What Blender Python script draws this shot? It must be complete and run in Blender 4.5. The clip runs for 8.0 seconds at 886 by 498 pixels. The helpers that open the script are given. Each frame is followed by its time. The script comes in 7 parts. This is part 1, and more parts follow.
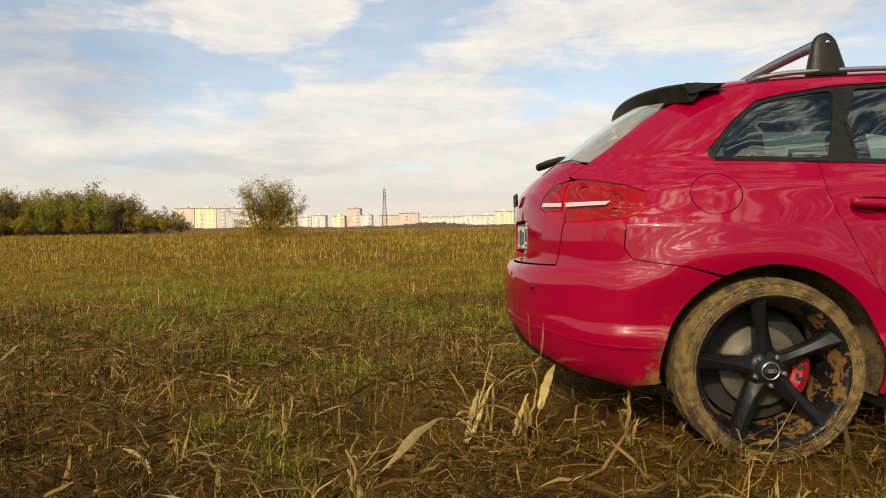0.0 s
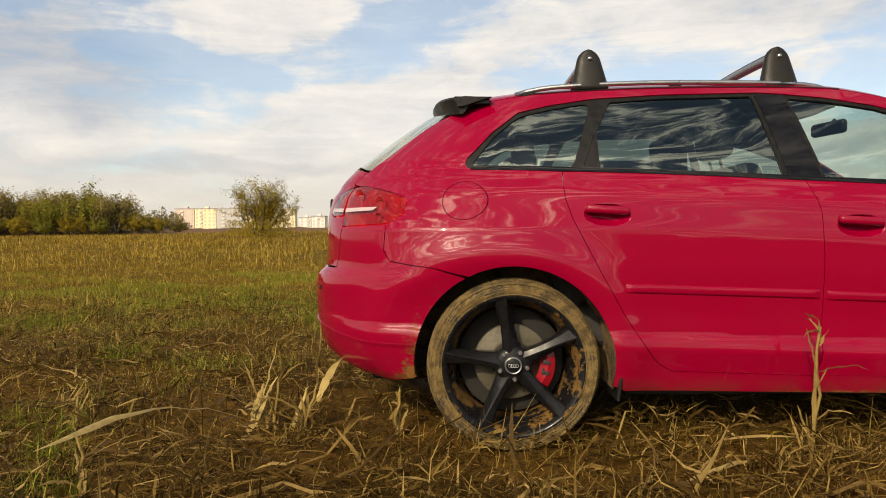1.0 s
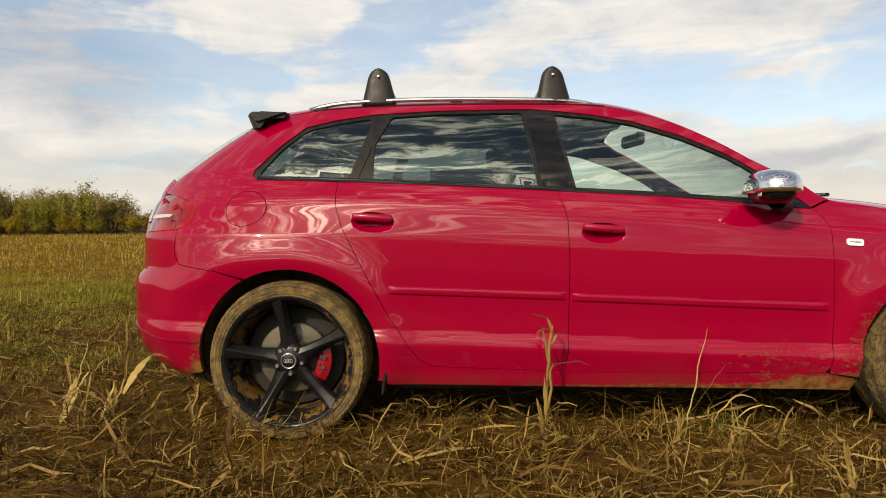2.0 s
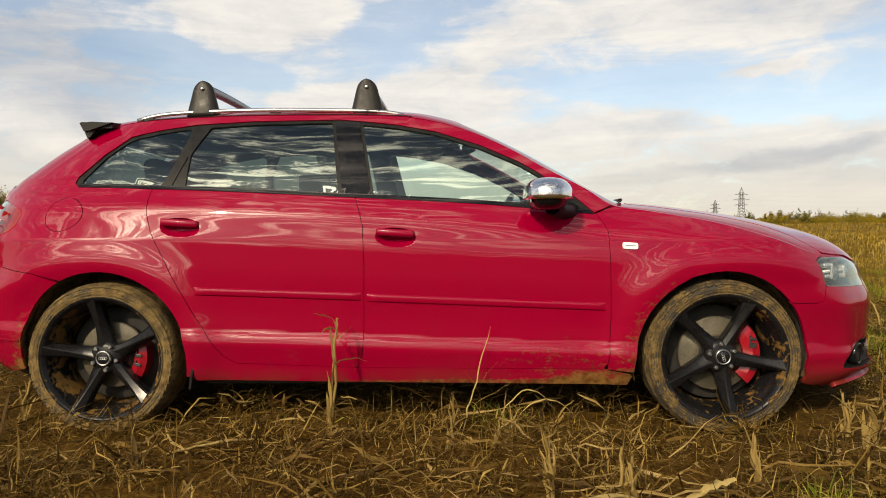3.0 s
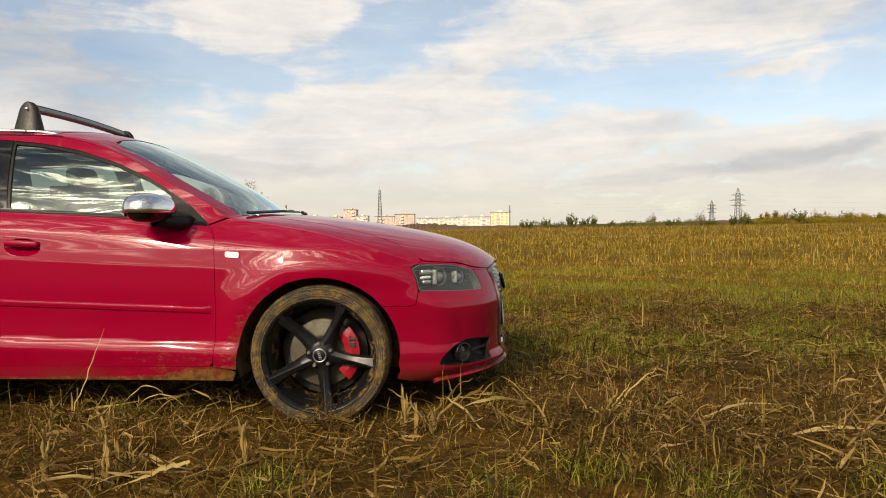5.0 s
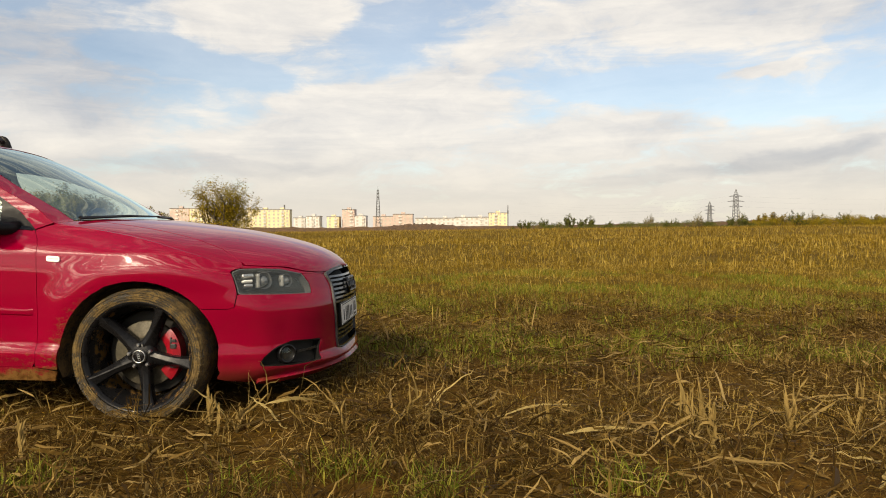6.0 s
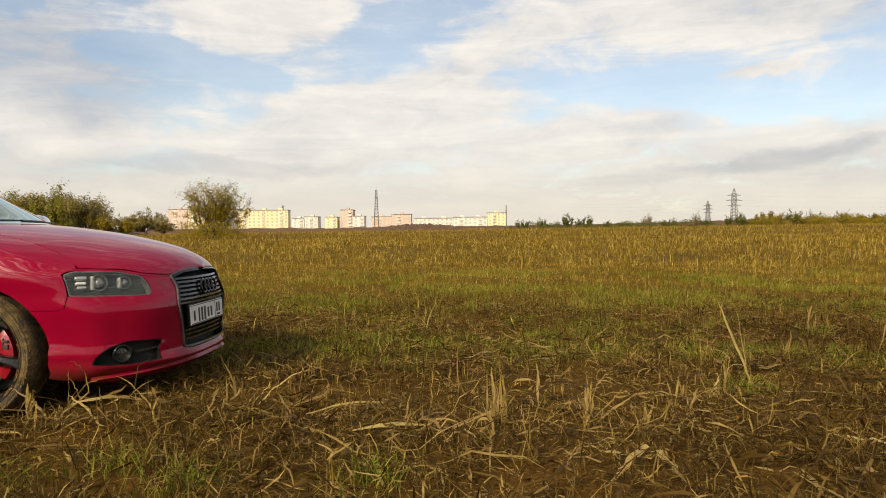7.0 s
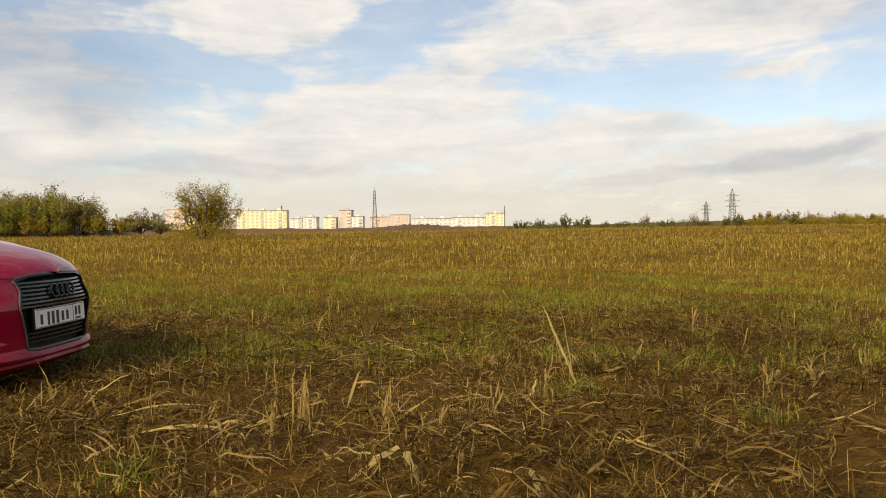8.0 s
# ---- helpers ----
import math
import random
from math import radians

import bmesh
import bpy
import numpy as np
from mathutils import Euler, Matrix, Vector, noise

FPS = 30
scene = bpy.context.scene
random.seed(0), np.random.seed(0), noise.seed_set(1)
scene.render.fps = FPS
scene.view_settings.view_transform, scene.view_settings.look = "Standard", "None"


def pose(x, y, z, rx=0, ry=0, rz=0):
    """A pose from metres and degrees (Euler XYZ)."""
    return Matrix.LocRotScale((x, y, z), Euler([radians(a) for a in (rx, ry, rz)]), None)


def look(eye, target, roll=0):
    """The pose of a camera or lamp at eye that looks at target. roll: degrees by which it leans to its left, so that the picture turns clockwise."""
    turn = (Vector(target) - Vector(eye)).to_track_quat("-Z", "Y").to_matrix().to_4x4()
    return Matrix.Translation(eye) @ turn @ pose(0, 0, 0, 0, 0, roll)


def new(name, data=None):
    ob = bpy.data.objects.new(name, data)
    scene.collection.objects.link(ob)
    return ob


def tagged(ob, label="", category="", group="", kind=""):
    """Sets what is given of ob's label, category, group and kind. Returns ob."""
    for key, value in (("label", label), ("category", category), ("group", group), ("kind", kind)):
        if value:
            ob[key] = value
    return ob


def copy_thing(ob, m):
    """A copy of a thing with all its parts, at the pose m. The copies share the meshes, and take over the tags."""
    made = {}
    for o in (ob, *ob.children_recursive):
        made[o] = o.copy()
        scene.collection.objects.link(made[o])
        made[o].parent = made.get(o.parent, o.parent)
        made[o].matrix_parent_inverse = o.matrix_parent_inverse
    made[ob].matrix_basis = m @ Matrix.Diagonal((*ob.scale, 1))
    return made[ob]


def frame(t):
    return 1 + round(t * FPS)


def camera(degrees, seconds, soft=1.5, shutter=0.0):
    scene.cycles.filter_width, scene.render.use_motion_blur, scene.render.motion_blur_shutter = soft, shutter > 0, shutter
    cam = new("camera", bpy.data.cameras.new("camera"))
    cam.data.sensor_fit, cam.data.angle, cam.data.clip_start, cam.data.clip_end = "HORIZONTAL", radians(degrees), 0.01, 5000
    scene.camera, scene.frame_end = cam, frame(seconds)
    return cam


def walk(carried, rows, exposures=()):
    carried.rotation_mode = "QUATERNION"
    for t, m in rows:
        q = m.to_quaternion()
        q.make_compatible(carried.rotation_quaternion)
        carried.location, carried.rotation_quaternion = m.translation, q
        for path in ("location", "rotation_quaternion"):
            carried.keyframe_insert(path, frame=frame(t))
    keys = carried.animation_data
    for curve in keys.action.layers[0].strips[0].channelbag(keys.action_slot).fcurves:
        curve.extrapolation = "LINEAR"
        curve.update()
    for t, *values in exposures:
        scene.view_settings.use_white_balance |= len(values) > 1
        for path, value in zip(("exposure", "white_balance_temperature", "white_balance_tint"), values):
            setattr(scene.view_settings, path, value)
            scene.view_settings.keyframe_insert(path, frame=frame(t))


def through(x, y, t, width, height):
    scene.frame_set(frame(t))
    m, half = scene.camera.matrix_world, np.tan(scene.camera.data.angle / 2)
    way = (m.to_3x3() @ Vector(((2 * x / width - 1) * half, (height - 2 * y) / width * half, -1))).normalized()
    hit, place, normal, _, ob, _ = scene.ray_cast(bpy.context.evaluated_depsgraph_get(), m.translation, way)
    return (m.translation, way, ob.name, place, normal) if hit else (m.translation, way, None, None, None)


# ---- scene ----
cam = camera(64.0, 8.0, soft=1.0)
PATH = [
    (0, (-2.337, -3.242, 0.793), (-2.387, -1.243, 0.744), -0.6),
    (0.5, (-1.893, -3.312, 0.795), (-1.944, -1.314, 0.747), -0.6),
    (1, (-1.475, -3.401, 0.797), (-1.527, -1.402, 0.75), -0.5),
    (1.5, (-1.029, -3.503, 0.804), (-1.084, -1.505, 0.759), -0.3),
    (3, (0.223, -3.744, 0.83), (0.168, -1.745, 0.781), -0.4),
    (3.5, (0.639, -3.795, 0.837), (0.585, -1.796, 0.788), -0.3),
    (4, (1.066, -3.865, 0.844), (1.012, -1.866, 0.795), -0.3),
    (4.5, (1.5, -3.936, 0.849), (1.446, -1.938, 0.802), -0.6),
    (6, (2.796, -4.081, 0.879), (2.745, -2.082, 0.833), -0.3),
    (6.5, (3.22, -4.125, 0.885), (3.169, -2.126, 0.839), -0.4),
    (7, (3.656, -4.163, 0.887), (3.606, -2.164, 0.841), -0.5),
    (7.5, (4.102, -4.185, 0.885), (4.052, -2.186, 0.841), -0.7),
    (8, (4.57, -4.229, 0.91), (4.521, -2.23, 0.865), -0.5),
]
walk(cam, [(t, look(eye, target, roll)) for t, eye, target, roll in PATH], exposures=((0.0, 0.0, 6900, 10), (8.0, 0.0, 6900, 10)))

# ---- sky and sun ----
SUN = Vector((-0.46, -1.0, 0.64)).normalized()  # the way to the sun
world = bpy.data.worlds.new("sky")
scene.world = world
world.use_nodes = True


class Graph:
    """Short hand for node trees."""

    def __init__(self, tree):
        self.tree = tree
        tree.nodes.clear()

    def node(self, kind, **values):
        n = self.tree.nodes.new(kind)
        for key, value in values.items():
            setattr(n, key, value)
        return n

    def feed(self, socket, value):
        if value is None:
            return
        if isinstance(value, bpy.types.NodeSocket):
            self.tree.links.new(value, socket)
        else:
            if socket.type == "RGBA" and len(value) == 3:
                value = (*value, 1)
            socket.default_value = value

    def math(self, op, a, b=None, c=None, clamp=False):
        n = self.node("ShaderNodeMath", operation=op, use_clamp=clamp)
        for s, v in zip(n.inputs, (a, b, c)):
            self.feed(s, v)
        return n.outputs[0]

    def vec(self, op, a, b=None):
        n = self.node("ShaderNodeVectorMath", operation=op)
        self.feed(n.inputs[0], a)
        self.feed(n.inputs[1], b)
        return n.outputs["Value" if op in ("LENGTH", "DOT_PRODUCT", "DISTANCE") else "Vector"]

    def join(self, x, y, z):
        n = self.node("ShaderNodeCombineXYZ")
        for s, v in zip(n.inputs, (x, y, z)):
            self.feed(s, v)
        return n.outputs[0]

    def split(self, v):
        n = self.node("ShaderNodeSeparateXYZ")
        self.feed(n.inputs[0], v)
        return n.outputs

    def noise(self, v, scale, detail=4.0, rough=0.55, distort=0.0):
        n = self.node("ShaderNodeTexNoise")
        self.feed(n.inputs["Vector"], v)
        n.inputs["Scale"].default_value, n.inputs["Detail"].default_value = scale, detail
        n.inputs["Roughness"].default_value, n.inputs["Distortion"].default_value = rough, distort
        return n.outputs[0]

    def ramp(self, x, lo, hi, a=0.0, b=1.0):
        n = self.node("ShaderNodeMapRange", interpolation_type="SMOOTHSTEP")
        for s, v in zip(n.inputs, (x, lo, hi, a, b)):
            self.feed(s, v)
        return n.outputs[0]

    def mix(self, f, a, b, blend="MIX"):
        n = self.node("ShaderNodeMix", data_type="RGBA", blend_type=blend)
        self.feed(n.inputs["Factor"], f)
        self.feed(n.inputs[6], a)
        self.feed(n.inputs[7], b)
        return n.outputs[2]

    def colours(self, x, stops):
        n = self.node("ShaderNodeValToRGB")
        while len(n.color_ramp.elements) < len(stops):
            n.color_ramp.elements.new(0.5)
        for e, (at, c) in zip(n.color_ramp.elements, stops):
            e.position, e.color = at, (*c, 1)
        self.feed(n.inputs[0], x)
        return n.outputs[0]


def build_sky():
    g = Graph(world.node_tree)
    sky = g.node("ShaderNodeTexSky", sky_type="NISHITA", sun_disc=False)
    sky.sun_elevation = math.asin(SUN.z)
    sky.sun_rotation = math.atan2(SUN.x, SUN.y)
    sky.air_density, sky.dust_density, sky.ozone_density = 1.0, 0.6, 1.0
    way = g.node("ShaderNodeTexCoord").outputs["Generated"]
    x, y, z = g.split(way)
    # broken cloud sheet, flattened towards the horizon
    up = g.math("ADD", g.math("MAXIMUM", z, 0.0), 0.13)
    sheet = g.join(g.math("DIVIDE", x, up), g.math("DIVIDE", y, up), 3.1)
    warp = g.vec("ADD", sheet, g.vec("MULTIPLY", g.join(g.noise(sheet, 0.7, 3), g.noise(g.vec("ADD", sheet, (7, 3, 1)), 0.7, 3), 0.0), (0.9, 0.9, 0.0)))
    big = g.noise(warp, 0.55, 8, 0.55)
    fine = g.noise(g.vec("MULTIPLY", warp, (1.0, 1.8, 1.0)), 1.6, 9, 0.6)
    puffs = g.noise(g.join(g.math("MULTIPLY", x, 5.0), g.math("MULTIPLY", y, 5.0), g.math("MULTIPLY", z, 15.0)), 1.3, 9, 0.6, 0.4)
    d = g.math("ADD", g.math("ADD", g.math("MULTIPLY", big, 0.62), g.math("MULTIPLY", fine, 0.28)), g.math("MULTIPLY", puffs, 0.24))
    waved = g.vec("ADD", g.join(g.math("MULTIPLY", x, 3.8), g.math("MULTIPLY", y, 3.8), g.math("MULTIPLY", z, 27.0)), g.vec("MULTIPLY", g.join(0.0, 0.0, g.noise(way, 3.0, 3)), (1.0, 1.0, 3.0)))
    streaks = g.noise(waved, 1.3, 12, 0.70, 0.5)
    behind = g.ramp(y, -0.05, -0.45)
    d = g.math("ADD", d, g.math("MULTIPLY", g.math("SUBTRACT", streaks, 0.52), g.math("ADD", g.ramp(z, 0.28, 0.50, 0.0, 1.0), g.math("MULTIPLY", behind, 3.4))))
    # ahead: banks and gaps by their bearing (right of +y) and height over the horizon, ragged at several sizes
    az, el = g.math("ARCTAN2", x, y), g.math("ARCSINE", z)
    flat = g.join(az, g.math("MULTIPLY", el, 2.3), 0.0)
    drift = g.vec("ADD", flat, g.vec("MULTIPLY", g.join(g.math("SUBTRACT", g.noise(flat, 6.0, 5), 0.5), g.math("SUBTRACT", g.noise(g.vec("ADD", flat, (5, 2, 1)), 6.0, 5), 0.5), 0.0), (0.16, 0.14, 0.0)))
    billow = g.math("SUBTRACT", g.noise(drift, 8.0, 12, 0.62, 0.25), 0.5)
    tuft = g.math("SUBTRACT", g.noise(g.vec("ADD", drift, (3, 1, 4)), 26.0, 9, 0.62, 0.3), 0.5)
    combed = g.math("SUBTRACT", g.noise(g.join(g.math("MULTIPLY", az, 1.0), g.math("MULTIPLY", el, 6.5), 2.0), 4.5, 10, 0.6, 0.7), 0.5)
    bank = g.math("ADD", g.math("ADD", g.math("MULTIPLY", billow, 0.95), g.math("MULTIPLY", tuft, 0.48)), g.math("ADD", g.math("MULTIPLY", combed, 0.75), 0.52))
    da0, de0 = g.split(drift)[0], g.math("DIVIDE", g.split(drift)[1], 2.3)
    for a0, e0, ra, re, turn, amount in CLOUD_BANKS:
        c, s = math.cos(turn), math.sin(turn)
        da, de = g.math("SUBTRACT", da0, a0), g.math("SUBTRACT", de0, e0)
        p = g.math("DIVIDE", g.math("ADD", g.math("MULTIPLY", da, c), g.math("MULTIPLY", de, s)), ra)
        q = g.math("DIVIDE", g.math("SUBTRACT", g.math("MULTIPLY", de, c), g.math("MULTIPLY", da, s)), re)
        r = g.math("ADD", g.math("MULTIPLY", p, p), g.math("MULTIPLY", q, q))
        bank = g.math("ADD", bank, g.ramp(r, 0.0, 1.0, amount, 0.0))
    bank = g.math("ADD", bank, g.ramp(z, 0.03, 0.16, 0.32, 0.0))
    old = g.math("MAXIMUM", behind, g.ramp(z, 0.36, 0.60))
    low = g.ramp(z, 0.02, 0.22, 0.20, 0.0)  # thick veil at the horizon
    body = g.math("ADD", g.math("SUBTRACT", d, g.ramp(y, -0.2, 0.6, 0.09, 0.0)), g.math("MULTIPLY", low, g.math("ADD", 1.0, g.math("MULTIPLY", behind, 0.6))))
    cover = g.mix(old, g.ramp(bank, 0.30, 0.80), g.ramp(body, 0.46, 0.66))
    lit = g.math("ADD", g.math("ADD", 0.80, g.math("MULTIPLY", billow, 1.1)), g.math("MULTIPLY", combed, 0.9))
    for a0, e0, ra, re, turn, amount in GREY_BANKS:
        c, s = math.cos(turn), math.sin(turn)
        da, de = g.math("SUBTRACT", da0, a0), g.math("SUBTRACT", de0, e0)
        p = g.math("DIVIDE", g.math("ADD", g.math("MULTIPLY", da, c), g.math("MULTIPLY", de, s)), ra)
        q = g.math("DIVIDE", g.math("SUBTRACT", g.math("MULTIPLY", de, c), g.math("MULTIPLY", da, s)), re)
        r = g.math("ADD", g.math("MULTIPLY", p, p), g.math("MULTIPLY", q, q))
        lit = g.math("SUBTRACT", lit, g.ramp(r, 0.0, 1.0, amount, 0.0))
    shade = g.mix(old, g.math("ADD", lit, 0.0, clamp=True), g.ramp(streaks, 0.46, 0.62))
    under = g.mix(g.ramp(y, -0.3, 0.3), (0.055, 0.062, 0.066), (0.42, 0.47, 0.57))
    near_sun = g.math("MAXIMUM", g.vec("DOT_PRODUCT", way, tuple(SUN)), 0.0)
    shade = g.math("ADD", shade, g.math("MULTIPLY", g.math("POWER", near_sun, 11.0), 0.40), clamp=True)
    tone = g.mix(shade, under, (1.0, 0.970, 0.925))
    tone = g.mix(g.math("MULTIPLY", g.ramp(z, 0.0, 0.16, 0.75, 0.0), g.math("SUBTRACT", 1.0, behind)), tone, (0.79, 0.735, 0.645))
    # thin cloud glows round the sun
    glow = g.math("ADD", g.math("MULTIPLY", g.math("POWER", near_sun, 45.0), 14.0), g.math("ADD", g.math("MULTIPLY", g.math("POWER", near_sun, 10.0), 8.5), g.math("MULTIPLY", g.math("POWER", near_sun, 3.0), 1.2)))
    glow = g.math("MULTIPLY", glow, g.math("ADD", 0.22, g.math("MULTIPLY", shade, 0.95)))
    tone = g.vec("MULTIPLY", tone, g.join(g.math("ADD", 1.0, glow), g.math("ADD", 1.0, g.math("MULTIPLY", glow, 0.90)), g.math("ADD", 1.0, g.math("MULTIPLY", glow, 0.74))))
    clear = g.node("ShaderNodeBackground")
    g.feed(clear.inputs[0], sky.outputs[0])
    clear.inputs[1].default_value = SKY_STRENGTH
    cloud = g.node("ShaderNodeBackground")
    g.feed(cloud.inputs[0], tone)
    cloud.inputs[1].default_value = CLOUD_STRENGTH
    both = g.node("ShaderNodeMixShader")
    g.feed(both.inputs[0], g.math("ADD", g.ramp(y, -0.2, 0.4, 0.50, 0.30), g.math("MULTIPLY", cover, g.ramp(y, -0.2, 0.4, 0.48, 0.66))))
    g.tree.links.new(clear.outputs[0], both.inputs[1])
    g.tree.links.new(cloud.outputs[0], both.inputs[2])
    out = g.node("ShaderNodeOutputWorld")
    g.tree.links.new(both.outputs[0], out.inputs[0])


SKY_STRENGTH, CLOUD_STRENGTH = 0.15, 0.95
# bearing, height, half length, half height (radians), turn, more or less shade or cloud
GREY_BANKS = (
    (-0.322, 0.091, 0.200, 0.017, 0.00, 0.42),
    (0.351, 0.083, 0.254, 0.016, 0.10, 0.42),
    (-0.548, 0.221, 0.208, 0.101, -0.30, 0.60),
    (-0.155, 0.050, 0.538, 0.019, 0.00, 0.10),
    (0.494, 0.081, 0.177, 0.039, 0.00, 0.28),
    (-0.548, 0.081, 0.200, 0.047, 0.00, 0.25),
    (0.463, 0.283, 0.200, 0.070, 0.00, 0.22),
)
CLOUD_BANKS = (
    (-0.270, 0.284, 0.162, 0.048, 0.00, 0.42),
    (-0.554, 0.221, 0.162, 0.085, -0.30, 0.12),
    (-0.578, 0.302, 0.069, 0.047, 0.00, -0.50),
    (-0.358, 0.222, 0.185, 0.031, -0.15, -0.62),
    (-0.100, 0.275, 0.085, 0.062, 0.50, -0.30),
    (-0.131, 0.155, 0.262, 0.074, 0.16, 0.42),
    (0.317, 0.284, 0.338, 0.048, 0.00, 0.30),
    (0.036, 0.240, 0.138, 0.039, 0.35, 0.25),
    (0.229, 0.195, 0.146, 0.028, 0.03, -0.58),
    (0.444, 0.163, 0.192, 0.033, 0.00, -0.28),
    (0.184, 0.132, 0.215, 0.034, 0.06, 0.40),
    (0.399, 0.201, 0.058, 0.012, 0.05, 0.50),
    (0.412, 0.103, 0.200, 0.031, 0.05, 0.20),
    (-0.512, 0.132, 0.169, 0.043, 0.00, 0.25),
)
build_sky()
sun = new("sun", bpy.data.lights.new("sun", "SUN"))
sun.data.energy, sun.data.angle, sun.data.color = 3.15, radians(1.0), (1.0, 0.85, 0.62)
sun.matrix_world = look(SUN * 60, (0, 0, 0))

# ---- materials ----
def material(name, colour=(0.5, 0.5, 0.5), rough=0.5, metal=0.0, coat=0.0):
    m = bpy.data.materials.new(name)
    m.use_nodes = True
    g = Graph(m.node_tree)
    b = g.node("ShaderNodeBsdfPrincipled")
    out = g.node("ShaderNodeOutputMaterial")
    g.tree.links.new(b.outputs[0], out.inputs[0])
    g.feed(b.inputs["Base Color"], colour)
    b.inputs["Roughness"].default_value, b.inputs["Metallic"].default_value = rough, metal
    b.inputs["Coat Weight"].default_value = coat
    b.inputs["Coat Roughness"].default_value = 0.03
    return m, g, b


def place_of(g, kind="Object"):
    return g.node("ShaderNodeTexCoord").outputs[kind]


def bump(g, b, height, strength, distance):
    n = g.node("ShaderNodeBump")
    n.inputs["Strength"].default_value, n.inputs["Distance"].default_value = strength, distance
    g.feed(n.inputs["Height"], height)
    g.tree.links.new(n.outputs[0], b.inputs["Normal"])


def speckled(name, a, c, rough=0.6, scale=20.0, metal=0.0, relief=0.0, lo=0.35, hi=0.65, coat=0.0, shine=0.5):
    """Two tones over coarse and fine noise."""
    m, g, b = material(name, a, rough, metal, coat)
    b.inputs["Specular IOR Level"].default_value = shine
    p = place_of(g)
    n = g.math("ADD", g.math("MULTIPLY", g.noise(p, scale, 5), 0.6), g.math("MULTIPLY", g.noise(p, scale * 6, 3), 0.4))
    g.feed(b.inputs["Base Color"], g.mix(g.ramp(n, lo, hi), a, c))
    g.feed(b.inputs["Roughness"], g.ramp(n, lo, hi, max(rough - 0.08, 0.02), min(rough + 0.08, 1)))
    if relief:
        bump(g, b, n, 0.6, relief)
    return m


MUD, MUD_DARK = (0.17, 0.096, 0.027), (0.070, 0.037, 0.010)


def car_paint():
    m, g, b = material("red_paint", (0.50, 0.004, 0.022), 0.30, 0.0, 1.0)
    b.inputs["Specular IOR Level"].default_value = 0.0
    b.inputs["Coat IOR"].default_value = 1.55
    p = place_of(g)
    x, y, z = g.split(p)
    streak = g.noise(g.vec("MULTIPLY", p, (9, 9, 22)), 2.2, 7, 0.7, 0.6)
    dots = g.noise(p, 70, 6, 0.65)
    splash = g.math("ADD", g.math("MULTIPLY", streak, 0.6), g.math("MULTIPLY", dots, 0.4))
    mud = 0.0
    # spray round the arches and along the sills: x, z, half length, half height, amount
    for x0, z0, rx, rz, amount in ((-1.64, 0.34, 0.085, 0.16, 0.10), (-1.62, 0.25, 0.20, 0.06, 0.18), (0.84, 0.215, 0.32, 0.06, 0.22), 
                                   (0.62, 0.30, 0.36, 0.13, 0.11), (0.3, 0.195, 1.3, 0.035, 0.24)):
        p1 = g.math("DIVIDE", g.math("SUBTRACT", x, x0), rx)
        q1 = g.math("DIVIDE", g.math("SUBTRACT", z, z0), rz)
        r = g.math("ADD", g.math("MULTIPLY", p1, p1), g.math("MULTIPLY", q1, q1))
        mud = g.math("ADD", mud, g.ramp(r, 0.0, 1.0, amount, 0.0))
    for hub, lean, amount in ((1.289, -1, 0.17), (-1.289, -1, 0.11)):
        dx, dz = g.math("SUBTRACT", x, hub), g.math("SUBTRACT", z, 0.30)
        r = g.math("SQRT", g.math("ADD", g.math("MULTIPLY", dx, dx), g.math("MULTIPLY", dz, dz)))
        behind = g.ramp(g.math("MULTIPLY", dx, lean), -0.1, 0.3)
        mud = g.math("ADD", mud, g.math("MULTIPLY", g.ramp(r, 0.355, 0.47, amount, 0.0), behind))
    mud = g.math("ADD", mud, g.ramp(z, 0.18, 0.95, 0.06, 0.0))
    cover = g.math("MULTIPLY", g.ramp(g.math("ADD", splash, mud), 0.66, 0.86), 0.9)
    film = g.math("ADD", g.math("MULTIPLY", g.ramp(z, 0.2, 0.75, 0.07, 0.0), g.ramp(g.noise(p, 3.5, 5), 0.4, 0.7)), g.math("MULTIPLY", g.ramp(z, 0.17, 0.29, 0.5, 0.0), g.ramp(g.noise(p, 7, 6), 0.30, 0.60)))
    # flakes and faint colour drift of the lacquer
    base = g.mix(g.ramp(g.noise(p, 900, 2), 0.4, 0.7), (0.210, 0.0001, 0.018), (0.285, 0.0002, 0.026))
    base = g.mix(film, base, MUD_DARK)
    tan = g.mix(g.ramp(g.noise(p, 26, 7, 0.65), 0.36, 0.62), MUD_DARK, MUD)
    g.feed(b.inputs["Base Color"], g.mix(cover, base, tan))
    g.feed(b.inputs["Roughness"], g.math("ADD", 0.28, g.math("MULTIPLY", cover, 0.6)))
    g.feed(b.inputs["Coat Weight"], g.math("SUBTRACT", 0.85, g.math("MAXIMUM", cover, g.math("MULTIPLY", film, 1.5)), clamp=True))
    g.feed(b.inputs["Coat Roughness"], g.math("ADD", 0.02, g.math("MULTIPLY", g.noise(p, 6, 4), 0.03)))
    bump(g, b, cover, 0.5, 0.002)
    return m


